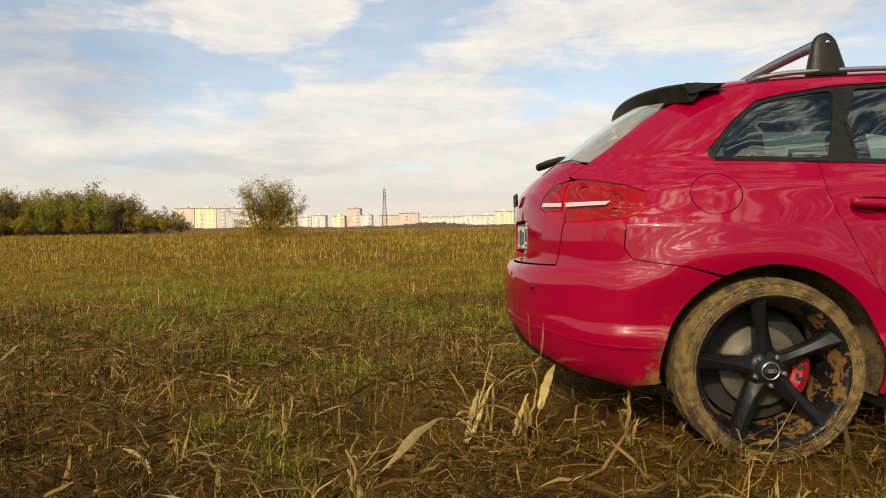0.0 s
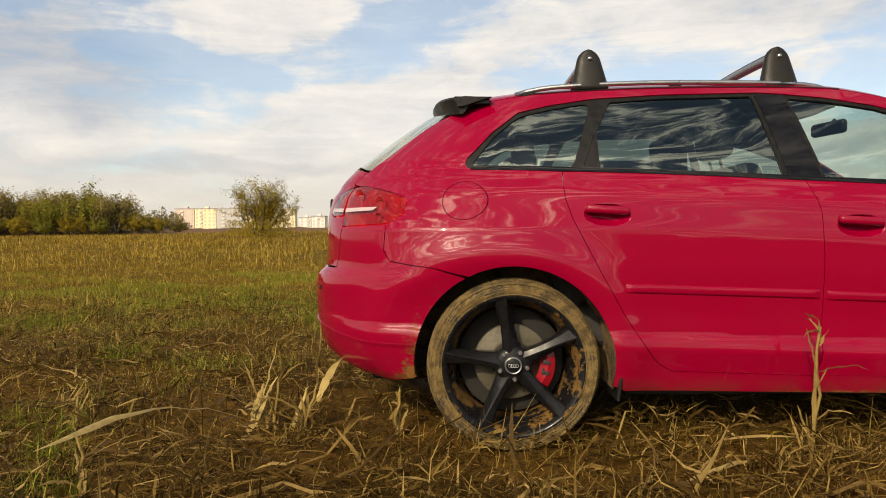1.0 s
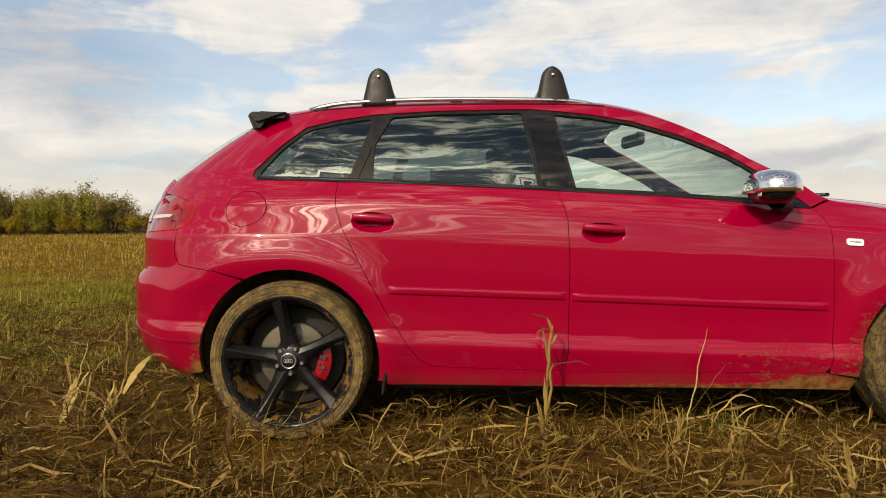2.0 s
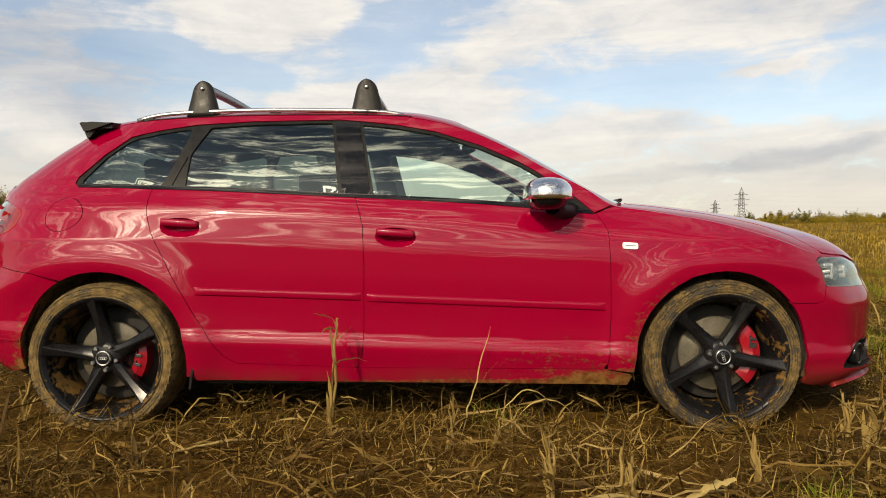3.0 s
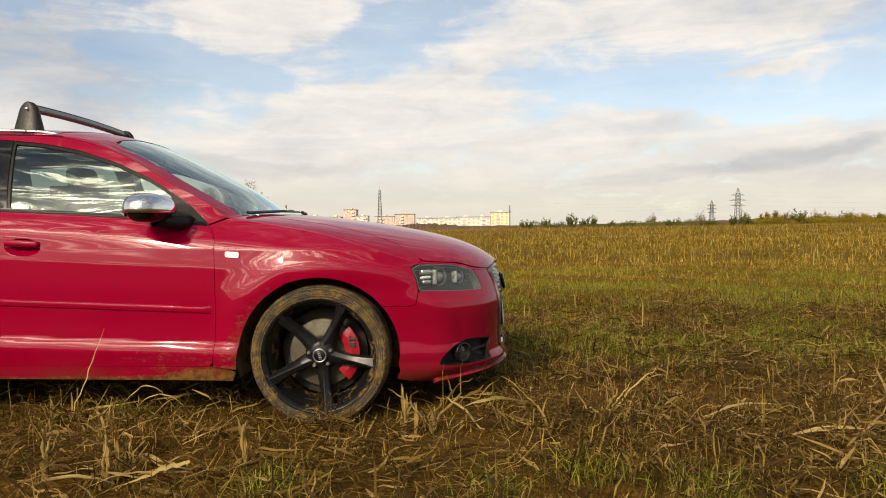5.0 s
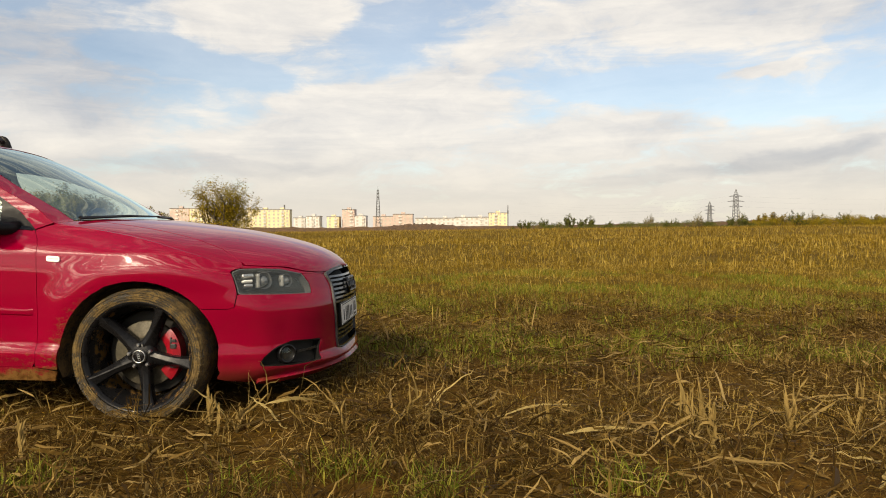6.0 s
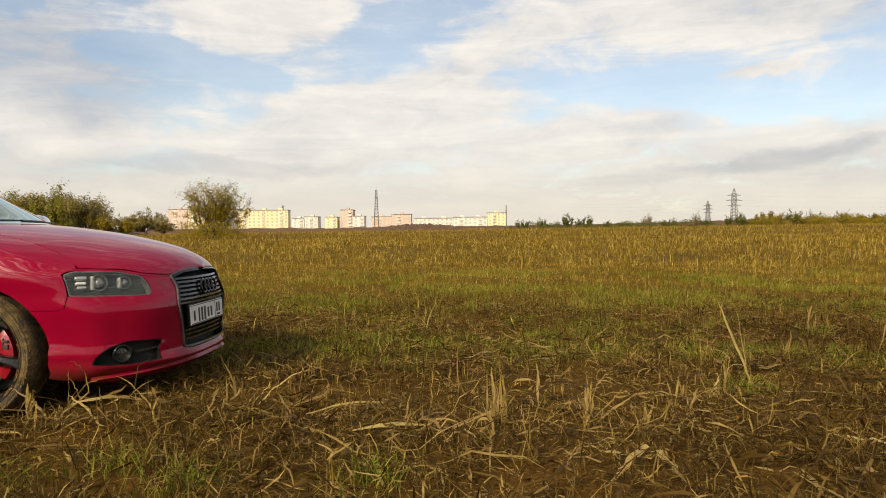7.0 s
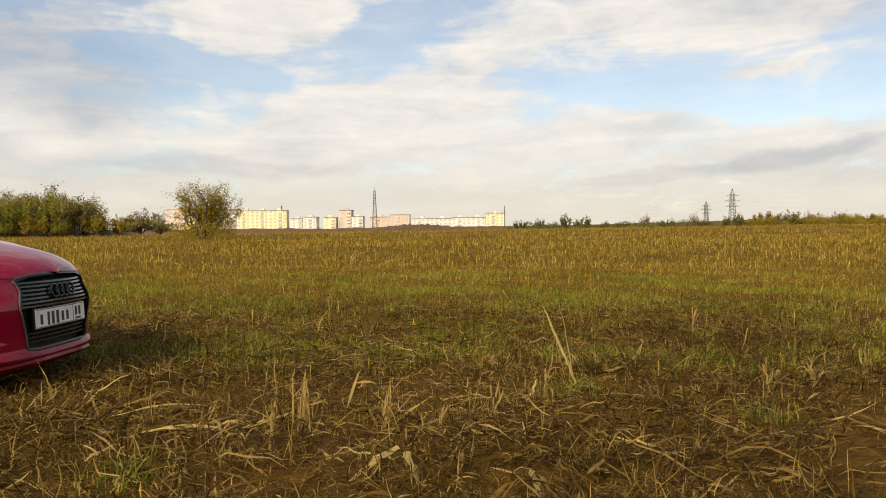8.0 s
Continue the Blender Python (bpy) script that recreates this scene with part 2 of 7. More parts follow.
def tyre_rubber(name, bare, light):
    """Rubber under dried mud: bare is the share scraped clean, in rings along the wall."""
    m, g, b = material(name, (0.02, 0.02, 0.02), 0.8)
    p = place_of(g)
    x, y, z = g.split(p)
    r = g.math("SQRT", g.math("ADD", g.math("MULTIPLY", x, x), g.math("MULTIPLY", z, z)))
    n = g.math("ADD", g.math("MULTIPLY", g.noise(p, 16, 6, 0.62), 0.6), g.math("MULTIPLY", g.noise(p, 85, 5, 0.6), 0.4))
    wob = g.math("ADD", r, g.math("MULTIPLY", g.noise(p, 30, 4), 0.010))
    rings = g.math("ABSOLUTE", g.math("SINE", g.math("MULTIPLY", wob, 310.0)))
    scraped = g.math("ADD", g.math("SUBTRACT", n, bare), g.math("MULTIPLY", rings, 0.10))
    cover = g.ramp(scraped, 0.0, 0.09)
    mud = g.mix(g.ramp(g.noise(p, 26, 7, 0.68), 0.34, 0.66), (0.075 * light, 0.047 * light, 0.013 * light), (0.225 * light, 0.148 * light, 0.047 * light))
    g.feed(b.inputs["Base Color"], g.mix(cover, (0.030, 0.024, 0.015), mud))
    g.feed(b.inputs["Roughness"], g.ramp(n, 0.35, 0.55, 0.6, 0.95))
    bump(g, b, g.math("ADD", n, g.math("MULTIPLY", cover, 0.35)), 0.9, 0.006)
    return m


def rim_lacquer(name, amount):
    m, g, b = material(name, (0.010, 0.010, 0.011), 0.2, 0.0, 0.3)
    b.inputs["Specular IOR Level"].default_value = 0.22
    p = place_of(g)
    n = g.math("ADD", g.math("MULTIPLY", g.noise(p, 11, 6, 0.62), 0.7), g.math("MULTIPLY", g.noise(p, 60, 4), 0.3))
    cover = g.ramp(n, amount, amount + 0.06)
    g.feed(b.inputs["Base Color"], g.mix(cover, (0.008, 0.008, 0.009), g.mix(g.noise(p, 45, 4), (0.055, 0.027, 0.006), (0.21, 0.115, 0.028))))
    g.feed(b.inputs["Roughness"], g.math("ADD", g.ramp(g.noise(p, 18, 5), 0.35, 0.65, 0.22, 0.36), g.math("MULTIPLY", cover, 0.55)))
    g.feed(b.inputs["Coat Weight"], g.math("MULTIPLY", g.math("SUBTRACT", 1.0, cover), 0.06))
    bump(g, b, cover, 0.6, 0.004)
    return m


def window_glass(name, tint, ior=1.5, dusty=0.0, shining=3.2):
    m = bpy.data.materials.new(name)
    m.use_nodes = True
    g = Graph(m.node_tree)
    clear, shine, both = g.node("ShaderNodeBsdfTransparent"), g.node("ShaderNodeBsdfGlossy"), g.node("ShaderNodeMixShader")
    g.feed(clear.inputs[0], tint)
    shine.inputs["Roughness"].default_value = 0.005
    g.feed(shine.inputs[0], (0.88, 1.0, 0.93))
    facing = g.node("ShaderNodeLayerWeight").outputs["Facing"]
    base = ((ior - 1) / (ior + 1)) ** 2
    f = g.math("ADD", base, g.math("MULTIPLY", g.math("POWER", facing, 5.0), 1 - base))
    p = place_of(g)
    dust = g.math("MULTIPLY", g.ramp(g.noise(p, 5, 5), 0.4, 0.8), 0.03)
    g.feed(both.inputs[0], g.math("ADD", g.math("MULTIPLY", f, shining), dust, clamp=True))
    g.tree.links.new(clear.outputs[0], both.inputs[1])
    g.tree.links.new(shine.outputs[0], both.inputs[2])
    out = g.node("ShaderNodeOutputMaterial")
    last = both
    # dusty: share of a mottled pale grey matt film mixed over the pane
    if dusty:
        film, last = g.node("ShaderNodeBsdfDiffuse"), g.node("ShaderNodeMixShader")
        g.feed(film.inputs[0], (0.42, 0.41, 0.36))
        g.feed(last.inputs[0], g.math("MULTIPLY", g.ramp(g.noise(p, 9, 6), 0.3, 0.7, 0.6, 1.2), dusty))
        g.tree.links.new(both.outputs[0], last.inputs[1])
        g.tree.links.new(film.outputs[0], last.inputs[2])
    g.tree.links.new(last.outputs[0], out.inputs[0])
    return m


def clear_cover(name, tint):
    return window_glass(name, tint, 1.45, 0.0, 1.7)


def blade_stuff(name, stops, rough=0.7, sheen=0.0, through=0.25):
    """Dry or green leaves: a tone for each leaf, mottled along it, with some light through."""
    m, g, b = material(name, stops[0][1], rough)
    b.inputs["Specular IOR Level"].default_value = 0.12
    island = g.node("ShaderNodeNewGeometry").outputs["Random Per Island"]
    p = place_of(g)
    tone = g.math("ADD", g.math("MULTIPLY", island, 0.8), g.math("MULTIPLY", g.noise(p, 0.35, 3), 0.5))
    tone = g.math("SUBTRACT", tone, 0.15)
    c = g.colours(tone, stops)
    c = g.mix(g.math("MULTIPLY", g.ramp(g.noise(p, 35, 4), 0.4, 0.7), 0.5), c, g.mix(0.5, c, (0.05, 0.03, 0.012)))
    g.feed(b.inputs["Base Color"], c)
    trans = g.node("ShaderNodeBsdfTranslucent")
    g.feed(trans.inputs[0], c)
    mixed = g.node("ShaderNodeMixShader")
    mixed.inputs[0].default_value = through
    out = [n for n in g.tree.nodes if n.bl_idname == "ShaderNodeOutputMaterial"][0]
    g.tree.links.new(b.outputs[0], mixed.inputs[1])
    g.tree.links.new(trans.outputs[0], mixed.inputs[2])
    g.tree.links.new(mixed.outputs[0], out.inputs[0])
    return m


def soil():
    m, g, b = material("soil", (0.1, 0.06, 0.03), 0.95)
    b.inputs["Specular IOR Level"].default_value = 0.08
    p = place_of(g)
    x, y, z = g.split(p)
    fine = g.noise(p, 9, 8, 0.65)
    grit = g.noise(p, 60, 4, 0.6)
    patch = g.noise(p, 0.8, 5, 0.6)
    earth = g.colours(g.math("ADD", g.math("MULTIPLY", fine, 0.6), g.math("MULTIPLY", grit, 0.4)), ((0.28, (0.01902, 0.008437, 0.001331)), (0.48, (0.0951, 0.04492, 0.007244)), (0.70, (0.2029, 0.1127, 0.01969))))
    litter = g.colours(g.noise(g.vec("MULTIPLY", p, (5, 14, 5)), 4.0, 6, 0.7), ((0.35, (0.03019, 0.01652, 0.002084)), (0.52, (0.1026, 0.05946, 0.008853)), (0.72, (0.2053, 0.1294, 0.02344))))
    c = g.mix(g.ramp(patch, 0.35, 0.65, 0.15, 0.6), earth, litter)
    # further out the stubble closes over the earth
    far = g.ramp(y, 0.5, 8.0)
    straw = g.colours(g.noise(g.vec("MULTIPLY", p, (1, 0.35, 0.72)), 0.5, 7, 0.65), ((0.3, (0.0665, 0.038, 0.00285)), (0.5, (0.1235, 0.076, 0.0057)), (0.72, (0.095, 0.0703, 0.0057))))
    c = g.mix(far, c, straw)
    g.feed(b.inputs["Base Color"], c)
    bump(g, b, g.math("ADD", g.math("MULTIPLY", fine, 0.7), g.math("MULTIPLY", grit, 0.3)), 0.9, 0.05)
    return m


RED = car_paint()
GLASS = window_glass("tinted_glass", (0.78, 0.88, 0.80))
DARK_GLASS = window_glass("dark_tinted_glass", (0.30, 0.36, 0.33))
# the rear pane is made paler by a grey matt film
REAR_GLASS = window_glass("pale_filmed_rear_glass", (0.5, 0.55, 0.53), 1.5, 0.35)
SCREEN_GLASS = window_glass("screen_glass", (0.80, 0.87, 0.83), shining=1.5)
LAMP_COVER = window_glass("clear_lamp_cover", (0.92, 0.93, 0.92), 1.45, 0.045, 1.7)
RED_COVER = clear_cover("red_lamp_cover", (0.72, 0.018, 0.030))
STRIPE = speckled("pale_pink_stripe", (0.56, 0.44, 0.44), (0.44, 0.32, 0.33), 0.25, 20, coat=0.5)
BLACK_GLOSS = speckled("black_gloss_trim", (0.005, 0.005, 0.006), (0.009, 0.009, 0.010), 0.05, 8, shine=0.35)
BLACK_PLASTIC = speckled("black_plastic", (0.008, 0.008, 0.008), (0.015, 0.0145, 0.014), 0.40, 30, relief=0.0006, shine=0.18)
BLACK_MATT = speckled("black_underside", (0.008, 0.008, 0.008), (0.02, 0.017, 0.013), 0.85, 12)
LINER_MUD = speckled("muddy_arch_liner", (0.016, 0.013, 0.010), (0.14, 0.09, 0.034), 0.9, 14, relief=0.002, lo=0.36, hi=0.60)
RUBBER = tyre_rubber("tan_muddy_rubber", 0.44, 0.76)
RUBBER_DARK = tyre_rubber("scraped_muddy_rubber", 0.50, 0.72)
RIM = rim_lacquer("black_rim_lacquer", 0.60)
RIM_MUD = rim_lacquer("muddy_rim_barrel", 0.485)
RIM_LIP = rim_lacquer("speckled_rim_lip", 0.535)
CHROME = speckled("chrome", (0.75, 0.76, 0.78), (0.68, 0.69, 0.71), 0.06, 6, metal=1.0)
ALU = speckled("brushed_aluminium", (0.52, 0.52, 0.52), (0.44, 0.44, 0.44), 0.34, 14, metal=1.0)
BAR_GREY = speckled("anodised_bar", (0.16, 0.16, 0.165), (0.22, 0.22, 0.225), 0.32, 14, metal=0.6)
FOOT_GREY = speckled("dark_grey_rack_foot", (0.018, 0.017, 0.015), (0.012, 0.011, 0.010), 0.45, 20, shine=0.25)
STEEL = speckled("brake_disc_steel", (0.105, 0.092, 0.062), (0.060, 0.053, 0.036), 0.6, 16, metal=0.2)
CALIPER_RED = speckled("red_caliper_paint", (0.30, 0.003, 0.014), (0.22, 0.006, 0.012), 0.35, 25, coat=0.4)
LAMP_BLACK = speckled("lamp_bezel", (0.15, 0.15, 0.147), (0.09, 0.09, 0.088), 0.35, 10, metal=0.3)
LAMP_BOWL = speckled("chromed_lamp_bowl", (0.76, 0.76, 0.76), (0.66, 0.66, 0.66), 0.28, 12, metal=0.85)
LAMP_BRIGHT = speckled("bright_lamp_bowl", (0.92, 0.92, 0.90), (0.82, 0.82, 0.80), 0.30, 10)
LAMP_PALE = speckled("satin_lamp_chrome", (0.60, 0.60, 0.58), (0.48, 0.48, 0.47), 0.25, 12, metal=0.5)
TAIL_RED = speckled("tail_lamp_red", (0.55, 0.03, 0.04), (0.38, 0.015, 0.02), 0.25, 14, coat=0.6)
WHITE = speckled("white_plate", (0.80, 0.80, 0.78), (0.68, 0.66, 0.62), 0.4, 14)
INK = speckled("black_ink", (0.012, 0.012, 0.012), (0.02, 0.02, 0.02), 0.5, 14)
LENS = speckled("lamp_lens", (0.10, 0.11, 0.12), (0.16, 0.17, 0.18), 0.04, 8, coat=1.0)
SLAT_BLACK = speckled("satin_grille_slat", (0.012, 0.012, 0.013), (0.020, 0.020, 0.019), 0.28, 10, coat=0.3)
TRIM_GREY = speckled("satin_grey_trim", (0.085, 0.085, 0.085), (0.05, 0.05, 0.05), 0.5, 12)
CLOTH = speckled("dark_seat_cloth", (0.028, 0.028, 0.030), (0.045, 0.044, 0.044), 0.9, 60)
LINER = speckled("grey_headlining", (0.30, 0.30, 0.28), (0.25, 0.25, 0.24), 0.9, 60)
PALE = speckled("pale_sunshade_mesh", (0.62, 0.62, 0.58), (0.50, 0.50, 0.47), 0.7, 90)
SOIL = soil()
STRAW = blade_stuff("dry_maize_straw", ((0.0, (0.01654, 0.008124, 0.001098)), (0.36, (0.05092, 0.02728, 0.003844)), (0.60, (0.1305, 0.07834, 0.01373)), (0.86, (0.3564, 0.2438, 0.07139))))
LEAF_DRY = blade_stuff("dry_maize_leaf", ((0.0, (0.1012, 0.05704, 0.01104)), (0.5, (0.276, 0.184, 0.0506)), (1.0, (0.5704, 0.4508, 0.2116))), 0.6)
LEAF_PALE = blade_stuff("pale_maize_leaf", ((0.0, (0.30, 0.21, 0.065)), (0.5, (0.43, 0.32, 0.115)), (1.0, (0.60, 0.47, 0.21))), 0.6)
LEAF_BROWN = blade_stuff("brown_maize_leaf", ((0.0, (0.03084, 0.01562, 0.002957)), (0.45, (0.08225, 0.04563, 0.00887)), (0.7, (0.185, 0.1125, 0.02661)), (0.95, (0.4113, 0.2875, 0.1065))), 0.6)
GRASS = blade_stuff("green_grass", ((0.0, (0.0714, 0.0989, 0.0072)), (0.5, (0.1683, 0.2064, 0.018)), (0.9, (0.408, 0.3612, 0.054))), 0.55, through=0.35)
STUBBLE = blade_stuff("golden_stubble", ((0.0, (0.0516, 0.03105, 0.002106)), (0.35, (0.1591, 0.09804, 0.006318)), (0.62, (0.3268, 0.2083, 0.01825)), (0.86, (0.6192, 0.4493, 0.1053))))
BARK = speckled("bark", (0.13, 0.105, 0.065), (0.075, 0.06, 0.04), 0.9, 9)
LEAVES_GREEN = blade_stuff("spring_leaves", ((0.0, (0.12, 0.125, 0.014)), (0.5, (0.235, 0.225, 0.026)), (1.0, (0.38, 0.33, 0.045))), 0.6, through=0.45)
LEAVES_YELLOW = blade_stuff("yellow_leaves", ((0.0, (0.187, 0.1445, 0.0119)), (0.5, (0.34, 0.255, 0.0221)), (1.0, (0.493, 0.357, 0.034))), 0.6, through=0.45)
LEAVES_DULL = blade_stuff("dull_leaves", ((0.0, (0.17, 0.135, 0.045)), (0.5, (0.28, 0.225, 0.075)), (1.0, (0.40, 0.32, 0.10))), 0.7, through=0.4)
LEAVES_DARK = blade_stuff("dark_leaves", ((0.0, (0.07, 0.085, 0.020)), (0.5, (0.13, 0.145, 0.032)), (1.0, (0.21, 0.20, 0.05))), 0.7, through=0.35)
PYLON_STEEL = speckled("pylon_steel", (0.10, 0.10, 0.105), (0.14, 0.14, 0.14), 0.6, 1)
SCRUB = speckled("brown_scrub", (0.075, 0.045, 0.025), (0.13, 0.075, 0.035), 0.95, 0.5)

# ---- mesh helpers ----
def mesh_of(name, verts, faces, mat, smooth=True):
    """A mesh from arrays; faces all with the same number of corners, or a list of such arrays."""
    me = bpy.data.meshes.new(name)
    verts = np.asarray(verts, np.float32).reshape(-1, 3)
    groups = faces if isinstance(faces, list) else [faces]
    groups = [np.asarray(f, np.int32) for f in groups if len(f)]
    me.vertices.add(len(verts))
    me.vertices.foreach_set("co", verts.ravel())
    loops = np.concatenate([f.ravel() for f in groups])
    sizes = np.concatenate([np.full(len(f), f.shape[1], np.int32) for f in groups])
    me.loops.add(len(loops))
    me.loops.foreach_set("vertex_index", loops)
    me.polygons.add(len(sizes))
    me.polygons.foreach_set("loop_start", np.concatenate([[0], np.cumsum(sizes)[:-1]]).astype(np.int32))
    me.update(calc_edges=True)
    me.polygons.foreach_set("use_smooth", np.full(len(sizes), smooth))
    me.materials.append(mat)
    me.validate()
    return me


def bm_mesh(name, bm, mat, smooth=False, angle=None):
    me = bpy.data.meshes.new(name)
    bmesh.ops.recalc_face_normals(bm, faces=bm.faces)
    if angle is not None:
        for e in bm.edges:
            e.smooth = len(e.link_faces) == 2 and e.calc_face_angle(0) < radians(angle)
        smooth = True
    for f in bm.faces:
        f.smooth = smooth
    bm.to_mesh(me)
    bm.free()
    me.materials.append(mat)
    return me


def part(name, me, parent, label="", m=None):
    """One mesh as a part of a thing or of a part."""
    ob = new(name, me)
    ob.parent = parent
    if m is not None:
        ob.matrix_basis = m
    if label:
        ob["label"] = label
    return ob


def thing(name, label, category, group="", m=None, me=None, kind=""):
    ob = tagged(new(name, me), label, category, group, kind)
    if m is not None:
        ob.matrix_basis = m
    return ob


def box(w, d, h, bevel=0.0, m=None, seg=2):
    bm = bmesh.new()
    bmesh.ops.create_cube(bm, size=1)
    bmesh.ops.scale(bm, vec=(w, d, h), verts=bm.verts)
    if bevel:
        bmesh.ops.bevel(bm, geom=bm.edges[:], offset=bevel, segments=seg, profile=0.5, affect="EDGES")
    if m is not None:
        bm.transform(m)
    return bm


def lathe(profile, n=64, closed=False):
    """Turn a profile of (radius, y) round the y axis: vertices and quads."""
    pr = np.array(profile, float)
    a = np.linspace(0, 2 * np.pi, n, endpoint=False)
    v = np.stack([pr[None, :, 0] * np.cos(a)[:, None], np.broadcast_to(pr[None, :, 1], (n, len(pr))), pr[None, :, 0] * np.sin(a)[:, None]], -1)
    k = len(pr)
    i, j = np.meshgrid(np.arange(n), np.arange(k if closed else k - 1), indexing="ij")
    i2, j2 = (i + 1) % n, (j + 1) % k
    f = np.stack([i * k + j, i * k + j2, i2 * k + j2, i2 * k + j], -1).reshape(-1, 4)
    return v.reshape(-1, 3), f


def tube(points, radii, n=8, caps=True):
    """A round bar along a line of points."""
    pts = np.array(points, float)
    r = np.broadcast_to(np.asarray(radii, float), (len(pts),))
    t = np.gradient(pts, axis=0)
    t /= np.linalg.norm(t, axis=1)[:, None] + 1e-9
    ref = np.where(np.abs(t[:, 2:3]) < 0.9, np.array([[0, 0, 1.0]]), np.array([[1.0, 0, 0]]))
    s = np.cross(t, ref)
    s /= np.linalg.norm(s, axis=1)[:, None] + 1e-9
    q = np.cross(s, t)
    a = np.linspace(0, 2 * np.pi, n, endpoint=False)
    v = pts[:, None] + r[:, None, None] * (s[:, None] * np.cos(a)[None, :, None] + q[:, None] * np.sin(a)[None, :, None])
    k = len(pts)
    i, j = np.meshgrid(np.arange(k - 1), np.arange(n), indexing="ij")
    f = np.stack([i * n + j, i * n + (j + 1) % n, (i + 1) * n + (j + 1) % n, (i + 1) * n + j], -1).reshape(-1, 4)
    faces = [f]
    v = v.reshape(-1, 3)
    if caps:
        faces.append(np.stack([np.arange(n), np.arange(n) + (k - 1) * n]))
    return v, faces


def tube_mesh(name, points, radii, mat, n=8):
    v, f = tube(points, radii, n)
    return mesh_of(name, v, f, mat)


def joined(name, pieces, mat, smooth=False):
    """Several (vertices, faces) as one mesh of quads."""
    vs, fs, at = [], [], 0
    for v, f in pieces:
        for g in (f if isinstance(f, list) else [f]):
            fs.append(np.asarray(g) + at)
        vs.append(np.asarray(v).reshape(-1, 3))
        at += len(vs[-1])
    return mesh_of(name, np.concatenate(vs), fs, mat, smooth)


def strut(a, b, r):
    return tube([a, b], r, 4, False)


# ---- ground ----
def ground_z(x, y):
    """Height of the field: level round the car, rising gently to the far edge and to the east."""
    x, y = np.asarray(x, float), np.asarray(y, float)
    d = np.clip(y - 4, 0, 96)
    far = np.clip(y - 100, 0, 500)
    lean = 1 + 0.006 * np.clip(x, -70, 90)
    z = 1.09 * (d / 96) ** 1.7 * lean + 0.0020 * far
    z = z + 0.05 * np.sin(x * 0.31 + 1.0) * np.sin(y * 0.23) * np.clip(np.hypot(x, y) / 12 - 0.3, 0, 1)
    near = np.exp(-((x) ** 2 / 30 + (y + 0.5) ** 2 / 10))
    z = z + 0.025 * np.sin(2.1 * x + 0.7 * y) * np.sin(1.7 * y - 0.6 * x + 1) * (1 - 0.7 * near)
    z = z + 0.012 * np.sin(6.3 * x + 2.2 * y + 0.4) * np.sin(5.1 * y + 1.9 * x) * (np.abs(y) < 30)
    return z + 0.016


def build_ground():
    xs = np.concatenate([-np.geomspace(12, 3000, 60)[::-1], np.arange(-11.8, 11.9, 0.1), np.geomspace(12, 3000, 60)])
    ys = np.concatenate([-np.geomspace(4, 3000, 40)[::-1], np.arange(-3.9, 9.0, 0.1), np.geomspace(9, 3000, 90)])
    X, Y = np.meshgrid(xs, ys, indexing="ij")
    Z = ground_z(X, Y)
    rough = np.array([noise.fractal(Vector((a * 1.7, b * 1.7, 0.3)), 1.0, 2.0, 5) for a, b in zip(X.ravel(), Y.ravel())]).reshape(X.shape)
    Z += (0.012 * rough - 0.012) * np.exp(-(np.hypot(X, Y) / 40))
    n, m = X.shape
    i, j = np.meshgrid(np.arange(n - 1), np.arange(m - 1), indexing="ij")
    f = np.stack([i * m + j, (i + 1) * m + j, (i + 1) * m + j + 1, i * m + j + 1], -1).reshape(-1, 4)
    thing("ground", "brown field earth with trampled straw and stubble", "ground", me=mesh_of("ground", np.stack([X, Y, Z], -1), f, SOIL), kind="structure")


build_ground()

# ---- the car: shape of its skin (x ahead, y to its left, z up) ----
def curve(xs, ys):
    """Smooth monotone curve through control points."""
    xs, ys = np.array(xs, float), np.array(ys, float)
    h, d = np.diff(xs), np.diff(ys) / np.diff(xs)
    m = np.zeros(len(xs))
    m[0], m[-1] = d[0], d[-1]
    for i in range(1, len(xs) - 1):
        if d[i - 1] * d[i] > 0:
            w1, w2 = 2 * h[i] + h[i - 1], h[i] + 2 * h[i - 1]
            m[i] = (w1 + w2) / (w1 / d[i - 1] + w2 / d[i])

    def f(x):
        x = np.clip(np.asarray(x, float), xs[0], xs[-1])
        i = np.clip(np.searchsorted(xs, x) - 1, 0, len(h) - 1)
        t = (x - xs[i]) / h[i]
        return (ys[i] * (1 + 2 * t) * (1 - t) ** 2 + m[i] * h[i] * t * (1 - t) ** 2 + ys[i + 1] * t * t * (3 - 2 * t) + m[i + 1] * h[i] * t * t * (t - 1))
    return f


# side of the body: half width over height, with the lines falling towards the nose
W_PROFILE = curve([.10, .16, .20, .26, .31, .345, .375, .40, .45, .55, .65, .74, .82, .86, .885, .90, .93, .965, 1.0, 1.06, 1.14, 1.22, 1.30, 1.36, 1.42],
                  [.69, .775, .810, .828, .841, .849, .845, .832, .832, .839, .845, .845, .839, .835, .829, .821, .806, .785, .772, .748, .710, .668, .620, .575, .50])
SHEAR = curve([.15, .35, .57, .88, .97, 1.15, 1.40], [.013, .035, .042, .062, .060, .03, .0])
REAR_END = curve([.12, .18, .22, .28, .34, .45, .58, .625, .645, .662, .70, .85, .94, 1.0, 1.05, 1.10, 1.2, 1.3, 1.38],
                 [-1.70, -1.86, -1.96, -2.06, -2.105, -2.128, -2.135, -2.125, -2.108, -2.088, -2.082, -2.078, -2.064, -2.02, -1.962, -1.897, -1.768, -1.618, -1.455])
